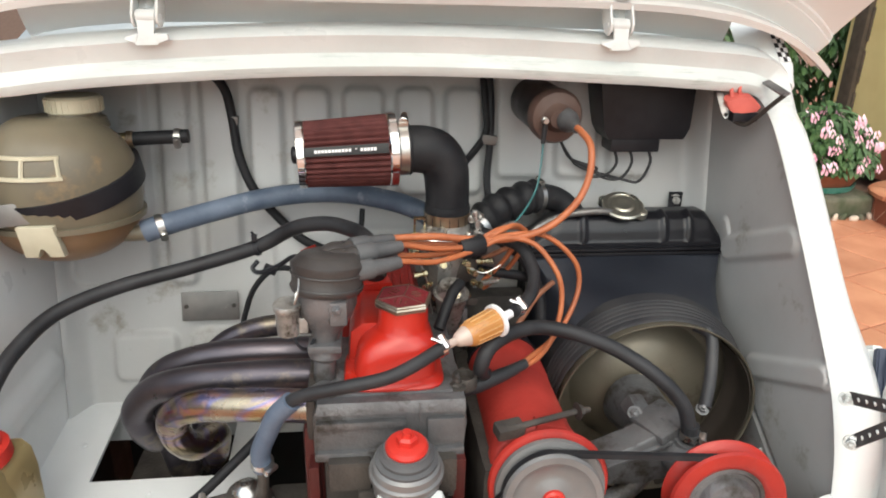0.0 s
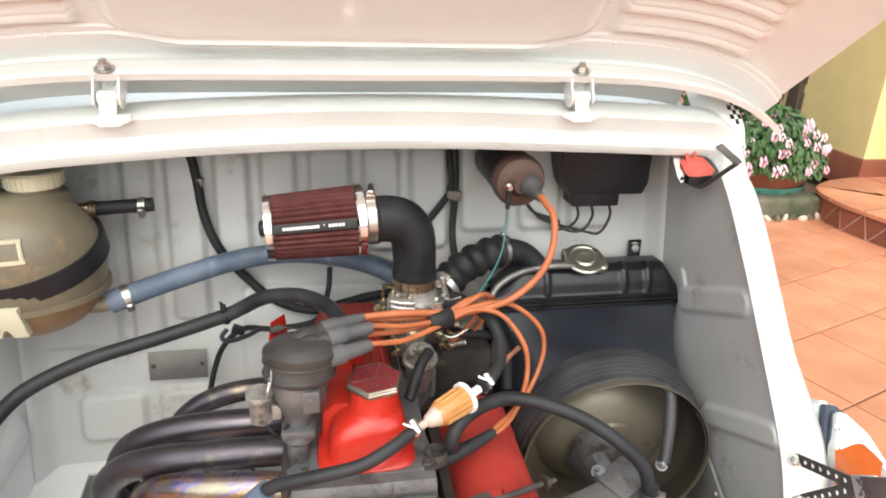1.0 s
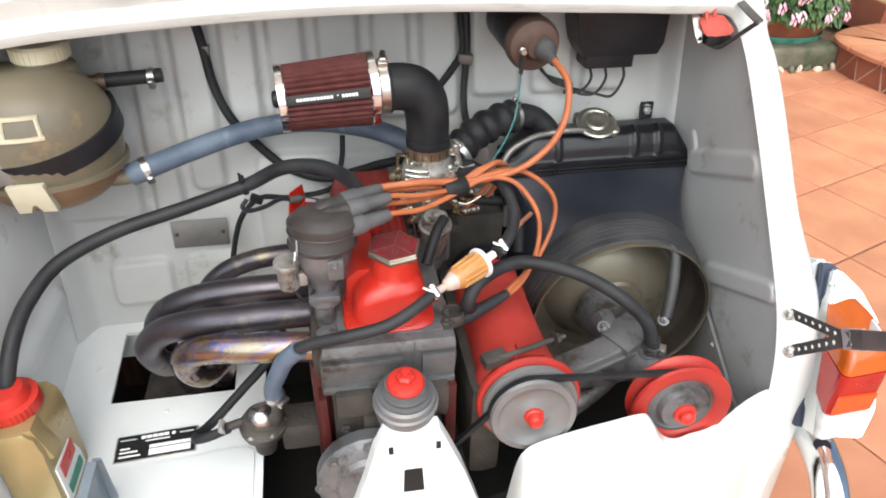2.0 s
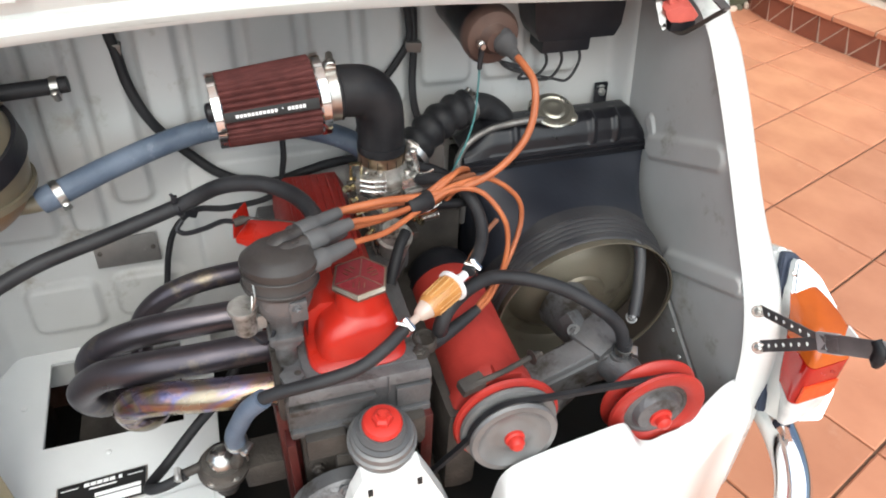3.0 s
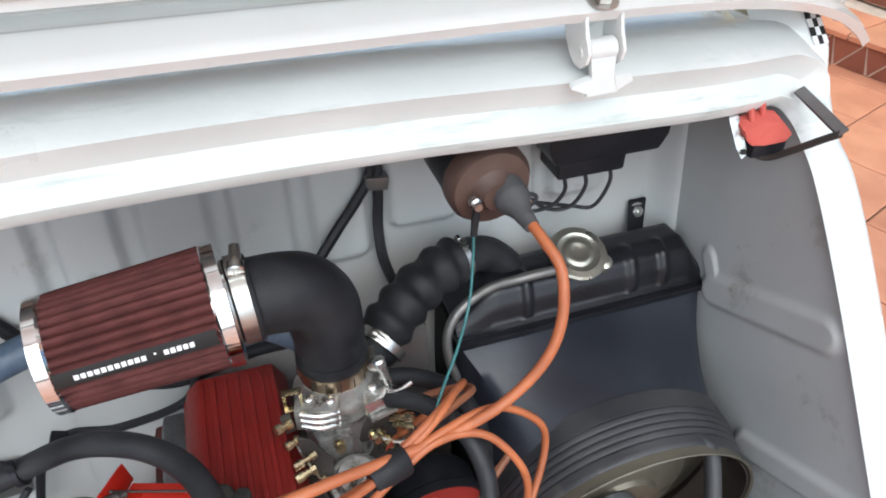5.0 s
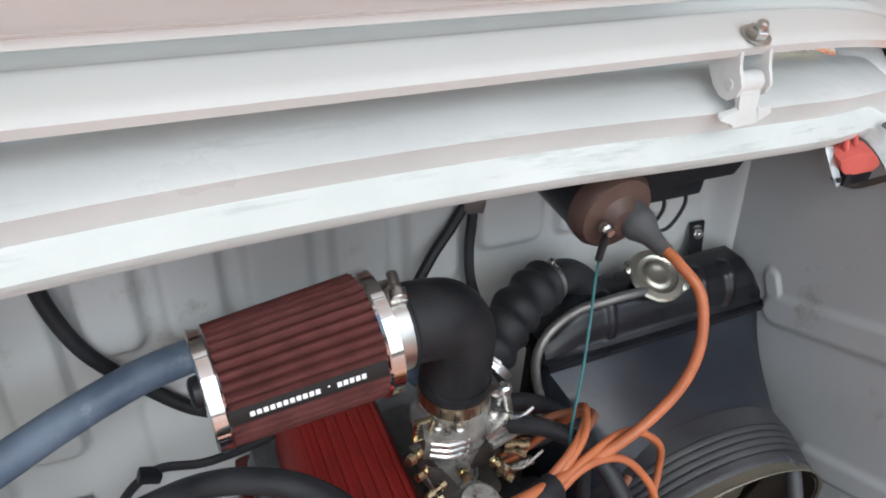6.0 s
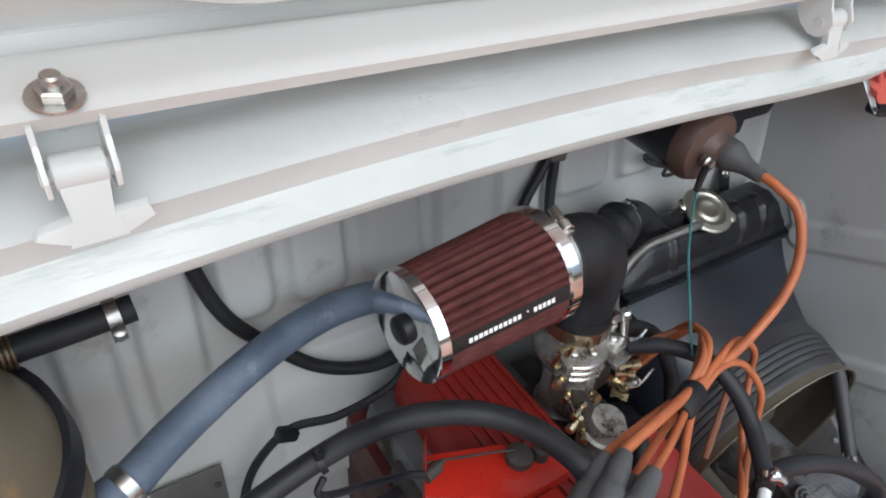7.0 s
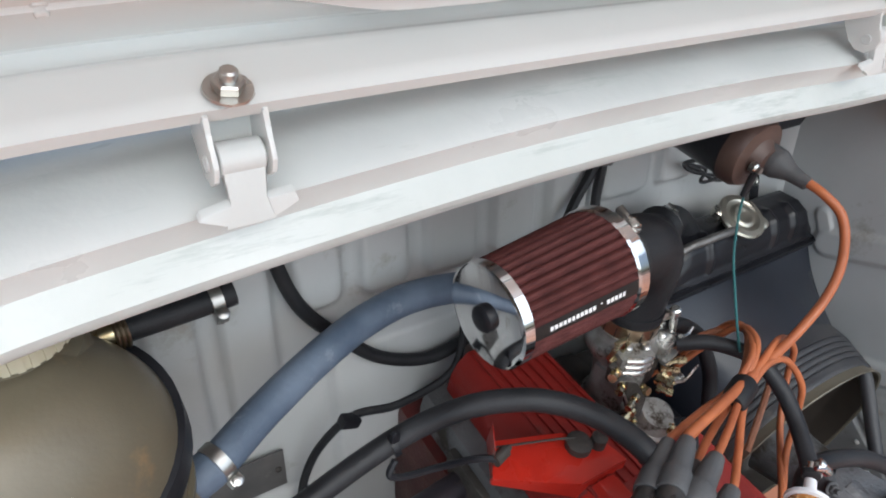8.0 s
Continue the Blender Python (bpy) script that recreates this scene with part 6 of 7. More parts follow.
part("bracket", bm, PLASTIC, rad)
bm = bmesh.new()
nut(bm, (0.558, 1.109, 0.836), (0, -1, 0.4), 0.008, 0.005, 0.003)
part("bolt", bm, STEEL, rad)
capm = bmesh.new()
RC, RA = V(0.432, 1.045, 0.838), V(-0.05, -0.42, 1).normalized()
lathe(capm, RC, RA, [(-0.006, 0.022), (0.004, 0.022), (0.006, 0.031), (0.010, 0.0345), (0.014, 0.0355), (0.0165, 0.033), (0.017, 0.026), (0.0155, 0.024), (0.0155, 0.019), (0.0175, 0.017), (0.0185, 0.013), (0.0175, 0.010), (0.0165, 0.004), (0.0165, 0)], 48)
for a in (2.5, 5.64):
    lathe(capm, RC + RA * 0.003 + (V(math.cos(a), math.sin(a), 0) - RA * RA.dot(V(math.cos(a), math.sin(a), 0))) * 0.033, RA, [(0, 0.010), (0.011, 0.010), (0.013, 0.007)], 16)
part("pressure_cap", capm, NICKEL, rad, "round nickel pressure cap with two ears")

drum = thing("fan_drum", (0.40, 0.9, 0.57), "olive grey metal fan housing drum", "fan housing")
DAX = V(-0.06, -1, -0.05).normalized()
bm = bmesh.new()
lathe(bm, DC + DAX * -0.085, DAX, [(-0.02, 0.0), (-0.02, 0.148), (0.07, 0.1515), (0.086, 0.1530), (0.0885, 0.1545), (0.0900, 0.1540), (0.0885, 0.1515), (0.080, 0.1500), (0.020, 0.1470), (0.012, 0.142), (0.010, 0.128), (0.012, 0.116), (0.020, 0.108), (0.034, 0.096), (0.044, 0.080), (0.050, 0.062), (0.0525, 0.056), (0.0525, 0.050), (0.058, 0.046), (0.060, 0.0)], 84)
part("drum", bm, DRUM, drum, sharp=30)
bm = bmesh.new()
tube(bm, [V(0.486, 0.846, 0.722), V(0.500, 0.834, 0.718), V(0.504, 0.822, 0.706), V(0.489, 0.786, 0.670), V(0.468, 0.752, 0.642)], 0.0090, 12, 7)
part("strut", bm, BELLOWS, drum, "dark rubber covered strut")
# added dark sheet: grime and shade on the inner wall beside the side panel
bm = bmesh.new()
DX = DAX.cross(V(0, 0, 1)).normalized()
DZ = DX.cross(DAX)
DSIDE = -1 if DX.x < 0 else 1


def wall_shade_at(u, v):
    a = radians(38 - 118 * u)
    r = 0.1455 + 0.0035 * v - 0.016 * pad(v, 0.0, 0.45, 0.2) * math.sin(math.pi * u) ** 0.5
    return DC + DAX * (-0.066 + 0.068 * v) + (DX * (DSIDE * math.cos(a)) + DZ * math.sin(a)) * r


sheet(bm, wall_shade_at, 40, 10, (-0.002, 0, 0))
part("lining", bm, DRUMSHADE, drum, "dark brown sheet for grime and shade inside the drum")
bm = bmesh.new()
nut(bm, (0.465, 0.752, 0.640), (-0.2, -0.6, 0.8), 0.0060, 0.007, 0.004)
part("bolt", bm, CAST, drum)

# ---- water pump ----
pump = thing("water_pump", (0.42, 0.68, 0.58), "grey cast water pump with a red belt pulley", "water pump")
PAX = V(-0.08, -1, 0.06).normalized()
PC = V(0.432, 0.604, 0.604)
bm = bmesh.new()
tube(bm, [(0.405, 0.85, 0.592), (0.408, 0.80, 0.596), (0.412, 0.765, 0.600), (0.420, 0.72, 0.600), (0.430, 0.650, 0.598)], [0.046, 0.040, 0.037, 0.033, 0.024], 22, 6)
prism(bm, [(0.425, 0.705, 0.634), (0.392, 0.705, 0.642), (0.352, 0.705, 0.618), (0.285, 0.705, 0.590), (0.252, 0.705, 0.566), (0.258, 0.705, 0.545), (0.320, 0.705, 0.560), (0.372, 0.705, 0.566), (0.410, 0.705, 0.560)], (0.0, 0.040, 0.006), 0.007)
prism(bm, [(0.400, 0.700, 0.628), (0.350, 0.700, 0.606), (0.285, 0.700, 0.580), (0.285, 0.700, 0.576), (0.350, 0.700, 0.602), (0.400, 0.700, 0.622)], (0.0, 0.008, 0.001), 0.001)
tube(bm, [(0.395, 0.735, 0.575), (0.34, 0.71, 0.535), (0.27, 0.69, 0.52)], [0.02, 0.014, 0.02], 14, 6)
box(bm, (0.376, 0.770, 0.634), (0.026, 0.034, 0.026), pose(0, 0, 0, 25, 10, 20).to_3x3(), 0.006)
nut(bm, (0.366, 0.752, 0.640), (-0.3, -0.9, 0.5), 0.0065, 0.006, 0.005)
box(bm, (0.398, 0.735, 0.636), (0.060, 0.060, 0.014), pose(0, 0, 0, 0, -12, 24).to_3x3(), 0.006)
tube(bm, [(0.424, 0.705, 0.600), (0.4215, 0.700, 0.630)], [0.028, 0.0165], 20, 3)
for k in range(4):
    a = k * 1.57 + 0.6
    nut(bm, (0.43 + 0.03 * math.cos(a), 0.655, 0.60 + 0.03 * math.sin(a)), PAX, 0.006, 0.005, 0)
part("casting", bm, CAST, pump)
bm = bmesh.new()
lathe(bm, PC + PAX * -0.034, PAX, [(0, 0.030), (0, 0.071), (0.004, 0.073), (0.009, 0.069), (0.014, 0.056), (0.019, 0.056), (0.024, 0.069), (0.029, 0.073), (0.033, 0.071), (0.034, 0.058), (0.030, 0.050), (0.026, 0.047), (0.026, 0.040)], 64)
pul = part("pulley", bm, SCUFFRED, pump, "red painted V-belt pulley")
bm = bmesh.new()
lathe(bm, PC + PAX * -0.010, PAX, [(0, 0.049), (0.003, 0.0485), (0.004, 0.043), (0.002, 0.041), (0.003, 0.036), (0.010, 0.033), (0.013, 0.031), (0.015, 0.020), (0.018, 0.016)], 40)
part("hub", bm, CAST, pul)
bm = bmesh.new()
lathe(bm, PC + PAX * 0.006, PAX, [(0, 0.017), (0.005, 0.016), (0.007, 0.0115), (0.014, 0.011), (0.018, 0.007), (0.019, 0)], 16)
part("nut", bm, REDCAP, pul, "red painted centre nut")
bm = bmesh.new()
clamp(bm, (0.4215, 0.698, 0.640), (-0.05, -0.1, 1), 0.0118, 0.009, (0.8, -0.6, 0.1))
part("hose_clip", bm, STEEL, pump)

# ---- generator ----
gen = thing("generator", (0.2, 0.72, 0.66), "red generator body with a grey belt pulley", "generator")
GC = V(0.212, 0.603, 0.628)
GAX = V(-0.06, -1, 0.10).normalized()
bm = bmesh.new()
GBODY = V(0.206, 0.660, 0.632)
lathe(bm, GBODY, (0.02, 1, -0.01), [(0, 0.03), (0, 0.055), (0.004, 0.0595), (0.024, 0.0595), (0.026, 0.057), (0.180, 0.0565), (0.182, 0.058), (0.240, 0.057), (0.243, 0.050)], 48)
box(bm, GBODY + V(0.012, 0.010, 0.050), (0.040, 0.022, 0.022), pose(0, 0, 0, 0, 12).to_3x3(), 0.006)
part("body", bm, GENRED, gen, sharp=50)
for dx in (-0.022, 0.036):
    bm = bmesh.new()
    nut(bm, GBODY + V(dx, -0.001, 0.040 - abs(dx) * 0.3), (0, -1, 0), 0.006, 0.005, 0.003)
    part("through_bolt", bm, DARKCAST, gen)
bm = bmesh.new()
lathe(bm, GBODY + V(0.0048, 0.238, -0.002), (0.02, 1, 0.05), [(0, 0.052), (0.0, 0.0585), (0.010, 0.0585), (0.013, 0.055), (0.040, 0.054), (0.050, 0.048), (0.055, 0.030), (0.055, 0)], 40)
part("end_cover", bm, PLASTIC, gen, "black end cover")
bm = bmesh.new()
lathe(bm, GC - GAX * 0.040, GAX, [(0, 0.03), (0, 0.070), (0.003, 0.074), (0.007, 0.072), (0.010, 0.060)], 56)
part("rear_flange", bm, SCUFFRED, gen, "red pulley flange")
bm = bmesh.new()
lathe(bm, GC - GAX * 0.030, GAX, [(0, 0.066), (0.003, 0.0675), (0.008, 0.0660), (0.012, 0.044), (0.016, 0.044), (0.021, 0.0590), (0.025, 0.0605), (0.029, 0.058), (0.0295, 0.050), (0.024, 0.044), (0.021, 0.034), (0.022, 0.024), (0.026, 0.018)], 56)
part("pulley", bm, PULLEY, gen)
bm = bmesh.new()
lathe(bm, GC - GAX * 0.004, GAX, [(0, 0.014), (0.004, 0.0135), (0.006, 0.011), (0.013, 0.0105), (0.017, 0.007), (0.018, 0)], 16)
part("nut", bm, REDCAP, gen, "red painted centre nut")
bm = bmesh.new()
box(bm, (0.165, 0.655, 0.695), (0.035, 0.020, 0.016), pose(0, 0, 0, 10, 0, 15).to_3x3(), 0.004)
tube(bm, [(0.168, 0.652, 0.698), (0.205, 0.655, 0.705), (0.250, 0.668, 0.706)], 0.004, 8, 4)
nut(bm, (0.252, 0.668, 0.706), (0.9, 0.2, 0), 0.007, 0.008, 0.008)
part("adjuster", bm, DARKCAST, gen, "black belt adjuster strap")

# V-belt round both pulleys
bm = bmesh.new()


def belt(path, w=0.009, t=0.006):
    n = len(path)
    rr = []
    for i, p in enumerate(path):
        d = (path[(i + 1) % n] - path[i - 1]).normalized()
        o = d.cross(V(0, -1, 0)).normalized()
        rr.append([bm.verts.new(p + o * a + V(0, b, 0)) for a, b in ((-t / 2, -w * 0.4), (t / 2, -w / 2), (t / 2, w / 2), (-t / 2, w * 0.4))])
    for i in range(n):
        a, b = rr[i], rr[(i + 1) % n]
        for k in range(4):
            bm.faces.new((a[k], a[(k + 1) % 4], b[(k + 1) % 4], b[k]))


def arc(c, r, a0, a1, n=18, y=0.0):
    return [V(c.x + r * math.cos(radians(a0 + (a1 - a0) * i / n)), y, c.z + r * math.sin(radians(a0 + (a1 - a0) * i / n))) for i in range(n + 1)]


crank = V(0.10, 0, 0.46)
pc2, gc2 = PC - PAX * 0.016, GC - GAX * 0.018
path = arc(pc2, 0.060, 92, -75, 20, pc2.y) + arc(crank, 0.065, -75, -200, 18, 0.63) + arc(gc2, 0.058, 178, 98, 14, gc2.y)
belt(path)
tagged(part("drive_belt", bm, RUBBER, None, sharp=50), "black rubber V-belt round the pulleys", "belt")

# ---- exhaust headers ----
header = thing("exhaust_manifold", (-0.2, 0.83, 0.66), "four heat-tinted tubular exhaust headers", "exhaust")
PIPES = [
    [(-0.05, 0.955, 0.690), (-0.115, 0.945, 0.696), (-0.17, 0.940, 0.692), (-0.218, 0.940, 0.670), (-0.250, 0.940, 0.632), (-0.262, 0.94, 0.58), (-0.27, 0.945, 0.46)],
    [(-0.05, 0.865, 0.692), (-0.10, 0.855, 0.698), (-0.18, 0.855, 0.698), (-0.245, 0.865, 0.684), (-0.295, 0.878, 0.656), (-0.322, 0.892, 0.612), (-0.325, 0.905, 0.56), (-0.305, 0.915, 0.51), (-0.29, 0.92, 0.45)],
    [(-0.05, 0.778, 0.705), (-0.09, 0.776, 0.708), (-0.17, 0.778, 0.706), (-0.235, 0.792, 0.694), (-0.288, 0.815, 0.668), (-0.322, 0.836, 0.626), (-0.326, 0.852, 0.588), (-0.318, 0.872, 0.552), (-0.304, 0.895, 0.528), (-0.30, 0.925, 0.45)],
    [(-0.05, 0.705, 0.702), (-0.09, 0.708, 0.706), (-0.15, 0.718, 0.703), (-0.205, 0.735, 0.694), (-0.242, 0.756, 0.672), (-0.2585, 0.776, 0.640), (-0.256, 0.790, 0.606), (-0.246, 0.812, 0.578), (-0.236, 0.840, 0.566), (-0.230, 0.880, 0.545), (-0.25, 0.925, 0.46)],
]
for p in PIPES:
    bm = bmesh.new()
    tube(bm, p, 0.0165 if p is PIPES[0] else 0.0205, 24, 9)
    part("header_pipe", bm, EXHAUST_FRONT if p is PIPES[3] else EXHAUST, header)
bm = bmesh.new()
for p in PIPES:
    c = V(*p[1])
    box(bm, (-0.068, c.y, c.z), (0.012, 0.07, 0.055), bevel=0.008)
part("flange", bm, DARKCAST, header, "dark cast header flange")

# ---- fuel pump and hoses by it ----
fp = thing("fuel_pump", (-0.13, 0.70, 0.55), "dull alloy mechanical fuel pump with a domed top", "fuel pump")
bm = bmesh.new()
FP = V(-0.160, 0.722, 0.526)
lathe(bm, FP, (0.05, -0.1, 1), [(-0.03, 0.016), (0, 0.018), (0.012, 0.030), (0.020, 0.032), (0.024, 0.034), (0.030, 0.034), (0.032, 0.031), (0.044, 0.027)], 32)
tube(bm, [FP + V(0.018, -0.012, 0.04), FP + V(0.027, -0.028, 0.075), FP + V(0.029, -0.033, 0.112)], [0.010, 0.0075, 0.0065], 12, 4)
tube(bm, [FP + V(-0.02, 0.0, 0.036), FP + V(-0.06, -0.006, 0.03)], 0.0065, 12, 3)
box(bm, FP + V(0.065, 0.01, 0.0), (0.08, 0.05, 0.05), bevel=0.01)
part("body", bm, DARKCAST, fp)
for k in range(6):
    a = k * 1.047
    bm = bmesh.new()
    nut(bm, FP + V(0.029 * math.cos(a), 0.029 * math.sin(a) - 0.002, 0.029), (0, -0.1, 1), 0.004, 0.004, 0)
    part("screw", bm, STEEL, fp)
bm = bmesh.new()
lathe(bm, FP + V(0.002, -0.004, 0.042), (0.05, -0.1, 1), [(0, 0.020), (0.006, 0.020), (0.013, 0.017), (0.019, 0.010), (0.021, 0.0)], 28)
part("dome", bm, STEEL, fp, "polished steel dome")
for c, ax, r, sd in ((V(-0.131, 0.689, 0.640), (0.05, -0.1, 1), 0.0125, (0.7, -0.7, 0)), (FP + V(-0.055, -0.005, 0.031), (-1, 0, 0), 0.0082, (0, -0.4, 1))):
    bm = bmesh.new()
    clamp(bm, c, ax, r, 0.007, sd)
    part("hose_clip", bm, STEEL, fp)
hose("fuel_hose", [(-0.131, 0.689, 0.632), (-0.131, 0.685, 0.658), (-0.120, 0.680, 0.688), (-0.108, 0.673, 0.716), (-0.088, 0.666, 0.740)], [0.0120] * 5, BLUEHOSE, "short blue-grey fuel hose", seg=16)
hose("fuel_inlet_hose", [(-0.206, 0.716, 0.557), (-0.238, 0.712, 0.548), (-0.258, 0.725, 0.535), (-0.235, 0.76, 0.53), (-0.19, 0.79, 0.56), (-0.15, 0.80, 0.60), (-0.12, 0.82, 0.64)], 0.0072, RUBBER, "black fuel hose from the pump inlet")
hose("fuel_line", [(-0.094, 0.668, 0.736), (-0.072, 0.660, 0.751), (-0.025, 0.652, 0.765), (0.020, 0.652, 0.774), (0.055, 0.664, 0.784), (0.086, 0.684, 0.792)], 0.0080, HOSE, "black rubber fuel line across the engine front", seg=14)
ff = thing("fuel_filter", (0.135, 0.713, 0.80), "small see-through inline fuel filter holding amber fuel", "fuel filter")
A, B = V(0.086, 0.684, 0.792), V(0.186, 0.746, 0.806)
D = (B - A).normalized()
bm = bmesh.new()
lathe(bm, A, D, [(0.006, 0.0048), (0.020, 0.0052), (0.022, 0.008), (0.036, 0.0130), (0.040, 0.0136)], 24)
part("inlet_cone", bm, CLEARPL, ff)
bm = bmesh.new()
lathe(bm, A + D * 0.036, D, [(0, 0.0136), (0.004, 0.0155), (0.046, 0.0178), (0.048, 0.0172)], 28)
part("bowl", bm, AMBERGLASS, ff, "amber fuel bowl with pleated paper inside")
bm = bmesh.new()
for k in range(14):
    a = 2 * math.pi * k / 14
    s2, u2 = D.orthogonal().normalized(), D.cross(D.orthogonal().normalized())
    c = (s2 * math.cos(a) + u2 * math.sin(a))
    tube(bm, [A + D * 0.044 + c * 0.0158, A + D * 0.080 + c * 0.0174], 0.0012, 5, 2)
part("pleat", bm, PLEAT, ff)
bm = bmesh.new()
lathe(bm, A + D * 0.082, D, [(0, 0.0172), (0.001, 0.0212), (0.005, 0.0212), (0.007, 0.016), (0.010, 0.006), (0.028, 0.0055)], 28)
part("end_cap", bm, WHITEPL, ff, "white plastic end cap")
for c, r in ((A + D * -0.002, 0.0105), (B + D * 0.004, 0.0095)):
    bm = bmesh.new()
    clamp(bm, c, D, r * 0.85, 0.007, (0.2, -0.5, 0.8))
    tube(bm, [c + V(-0.012, -0.004, 0.016), c + V(0.006, -0.010, 0.010)], 0.002, 8, 3)
    part("hose_clip", bm, CHROME, ff)
hose("carburettor_fuel_hose", [(0.183, 0.744, 0.806), (0.200, 0.762, 0.808), (0.218, 0.79, 0.816), (0.224, 0.82, 0.832), (0.214, 0.855, 0.850), (0.190, 0.89, 0.850), (0.165, 0.915, 0.838)], 0.0086, HOSE, "grey-black fuel hose up to the carburettor")
hose("heater_hose", [(0.150, 0.735, 0.720), (0.138, 0.712, 0.745), (0.150, 0.718, 0.772), (0.185, 0.742, 0.778), (0.225, 0.756, 0.776), (0.275, 0.750, 0.766), (0.325, 0.736, 0.748), (0.372, 0.716, 0.720), (0.408, 0.702, 0.682), (0.4215, 0.698, 0.632)], 0.0098, HOSE,
     "thick black coolant hose to the water pump", seg=18)
hose("lower_plug_lead", [(0.09, 0.708, 0.712), (0.135, 0.720, 0.716), (0.172, 0.736, 0.720), (0.206, 0.753, 0.725)], [0.010, 0.0105, 0.009, 0.0065], HOSE, "black rubber boot on a plug lead", "cable")
hose("breather_hose", [(0.012, 0.785, 0.838), (0.008, 0.815, 0.866), (-0.004, 0.855, 0.871), (-0.026, 0.888, 0.871), (-0.060, 0.914, 0.869), (-0.105, 0.938, 0.854), (-0.160, 0.957, 0.820), (-0.257, 0.950, 0.792), (-0.355, 0.93, 0.772), (-0.425, 0.885, 0.755), (-0.458, 0.83, 0.730), (-0.470, 0.785, 0.705), (-0.478, 0.752, 0.670), (-0.480, 0.742, 0.645)],
     0.0108, HOSE, "long black breather hose into the oil can", seg=16)
bm = bmesh.new()
lathe(bm, (-0.161, 0.955, 0.8185), (1, 0, 0.28), [(-0.003, 0.0105), (-0.003, 0.0122), (0.003, 0.0122), (0.003, 0.0105)], 20)
box(bm, (-0.163, 0.950, 0.836), (0.008, 0.006, 0.010), bevel=0.001)
tube(bm, [(-0.162, 0.95, 0.838), (-0.166, 0.948, 0.846)], 0.002, 6, 2)
tagged(part("cable_tie", bm, PLASTIC, None), "black plastic tie round the breather hose", "cable tie")
hose("oil_filler_hose", [(0.095, 0.80, 0.755), (0.115, 0.83, 0.79), (0.13, 0.85, 0.80)], 0.008, RUBBER, "short black hose beside the rocker cover")

# ---- top water hose: ribbed black hose to the radiator ----
flex = thing("radiator_hose", (0.24, 1.05, 0.85), "ribbed black rubber radiator hose", "hose")
bm = bmesh.new()
base = curve_points([(0.150, 0.985, 0.780), (0.172, 0.996, 0.828), (0.198, 1.010, 0.846), (0.225, 1.030, 0.855), (0.262, 1.050, 0.862), (0.290, 1.062, 0.862), (0.325, 1.072, 0.852), (0.350, 1.068, 0.832), (0.358, 1.060, 0.815)], 10)
rad_ = []
for i in range(len(base)):
    f = i / (len(base) - 1)
    rad_.append(0.0245 + (0.005 * (0.5 + 0.5 * math.sin(f * 66)) if f < 0.60 else -0.003 * step(0.55, 0.65, f)))
tube(bm, base, rad_, 22, 2)
part("rubber", bm, RUBBER, flex)
bm = bmesh.new()
clamp(bm, (0.287, 1.061, 0.862), (0.9, 0.35, 0.0), 0.0240, 0.010, (0, -0.25, 1))
part("hose_clip", bm, STEEL, flex)
bm = bmesh.new()
clamp(bm, (0.178, 0.992, 0.832), (0.75, 0.5, 0.45), 0.0265, 0.010, (-0.3, -0.6, 0.6))
part("hose_clip", bm, STEEL, flex)
hose("overflow_pipe", [(0.425, 1.030, 0.838), (0.390, 1.026, 0.845), (0.350, 1.028, 0.842), (0.316, 1.034, 0.832), (0.280, 1.028, 0.815), (0.262, 1.018, 0.792), (0.260, 1.006, 0.762), (0.268, 1.000, 0.730), (0.268, 1.000, 0.68)], 0.0058, GREYPLATE, "thin grey overflow pipe from the radiator neck", "pipe", 10)
hose("manifold_hose", [(0.165, 0.935, 0.785), (0.20, 0.925, 0.782), (0.23, 0.93, 0.775), (0.262, 0.95, 0.76)], 0.0075, RUBBER, "black hose behind the carburettor")
hose("choke_hose", [(0.168, 0.935, 0.845), (0.20, 0.935, 0.832), (0.24, 0.93, 0.80), (0.262, 0.91, 0.75), (0.262, 0.89, 0.70)], 0.009, RUBBER, "black hose down behind the leads")
hose("brown_lead", [(0.150, 0.832, 0.866), (0.176, 0.846, 0.870), (0.212, 0.868, 0.864), (0.238, 0.888, 0.852), (0.236, 0.905, 0.838), (0.208, 0.918, 0.824), (0.165, 0.925, 0.800)], 0.0038, BROWNWIRE, "brown ignition lead looping back behind the bundle", "cable", 8, 8, "brown leads")
hose("brown_lead", [(0.205, 0.81, 0.75), (0.236, 0.830, 0.785), (0.262, 0.845, 0.80)], 0.0038, BROWNWIRE, "brown ignition lead behind the bundle", "cable", 8, 8, "brown leads")

# ---- blue-grey coolant hose, expansion tank ----
hose("expansion_hose", [(-0.328, 0.986, 0.836), (-0.308, 0.990, 0.842), (-0.264, 1.014, 0.849), (-0.217, 1.036, 0.856), (-0.176, 1.052, 0.862), (-0.133, 1.066, 0.866), (-0.08, 1.074, 0.868), (-0.024, 1.066, 0.868), (0.04, 1.045, 0.862), (0.09, 1.02, 0.85), (0.125, 1.00, 0.825)], 0.0165, BLUEHOSE,
     "blue-grey rubber hose from the expansion tank", seg=18)
tank = thing("expansion_tank", (-0.43, 0.99, 0.9), "yellowed translucent plastic expansion tank with a dark strap", "expansion tank")
TCN = V(-0.434, 0.990, 0.905)


def tank_radius(z):
    t = z / 0.108
    return 0.108 * (max(1 - abs(t) ** (2.3 if t > 0 else 2.6), 0.0)) ** 0.5


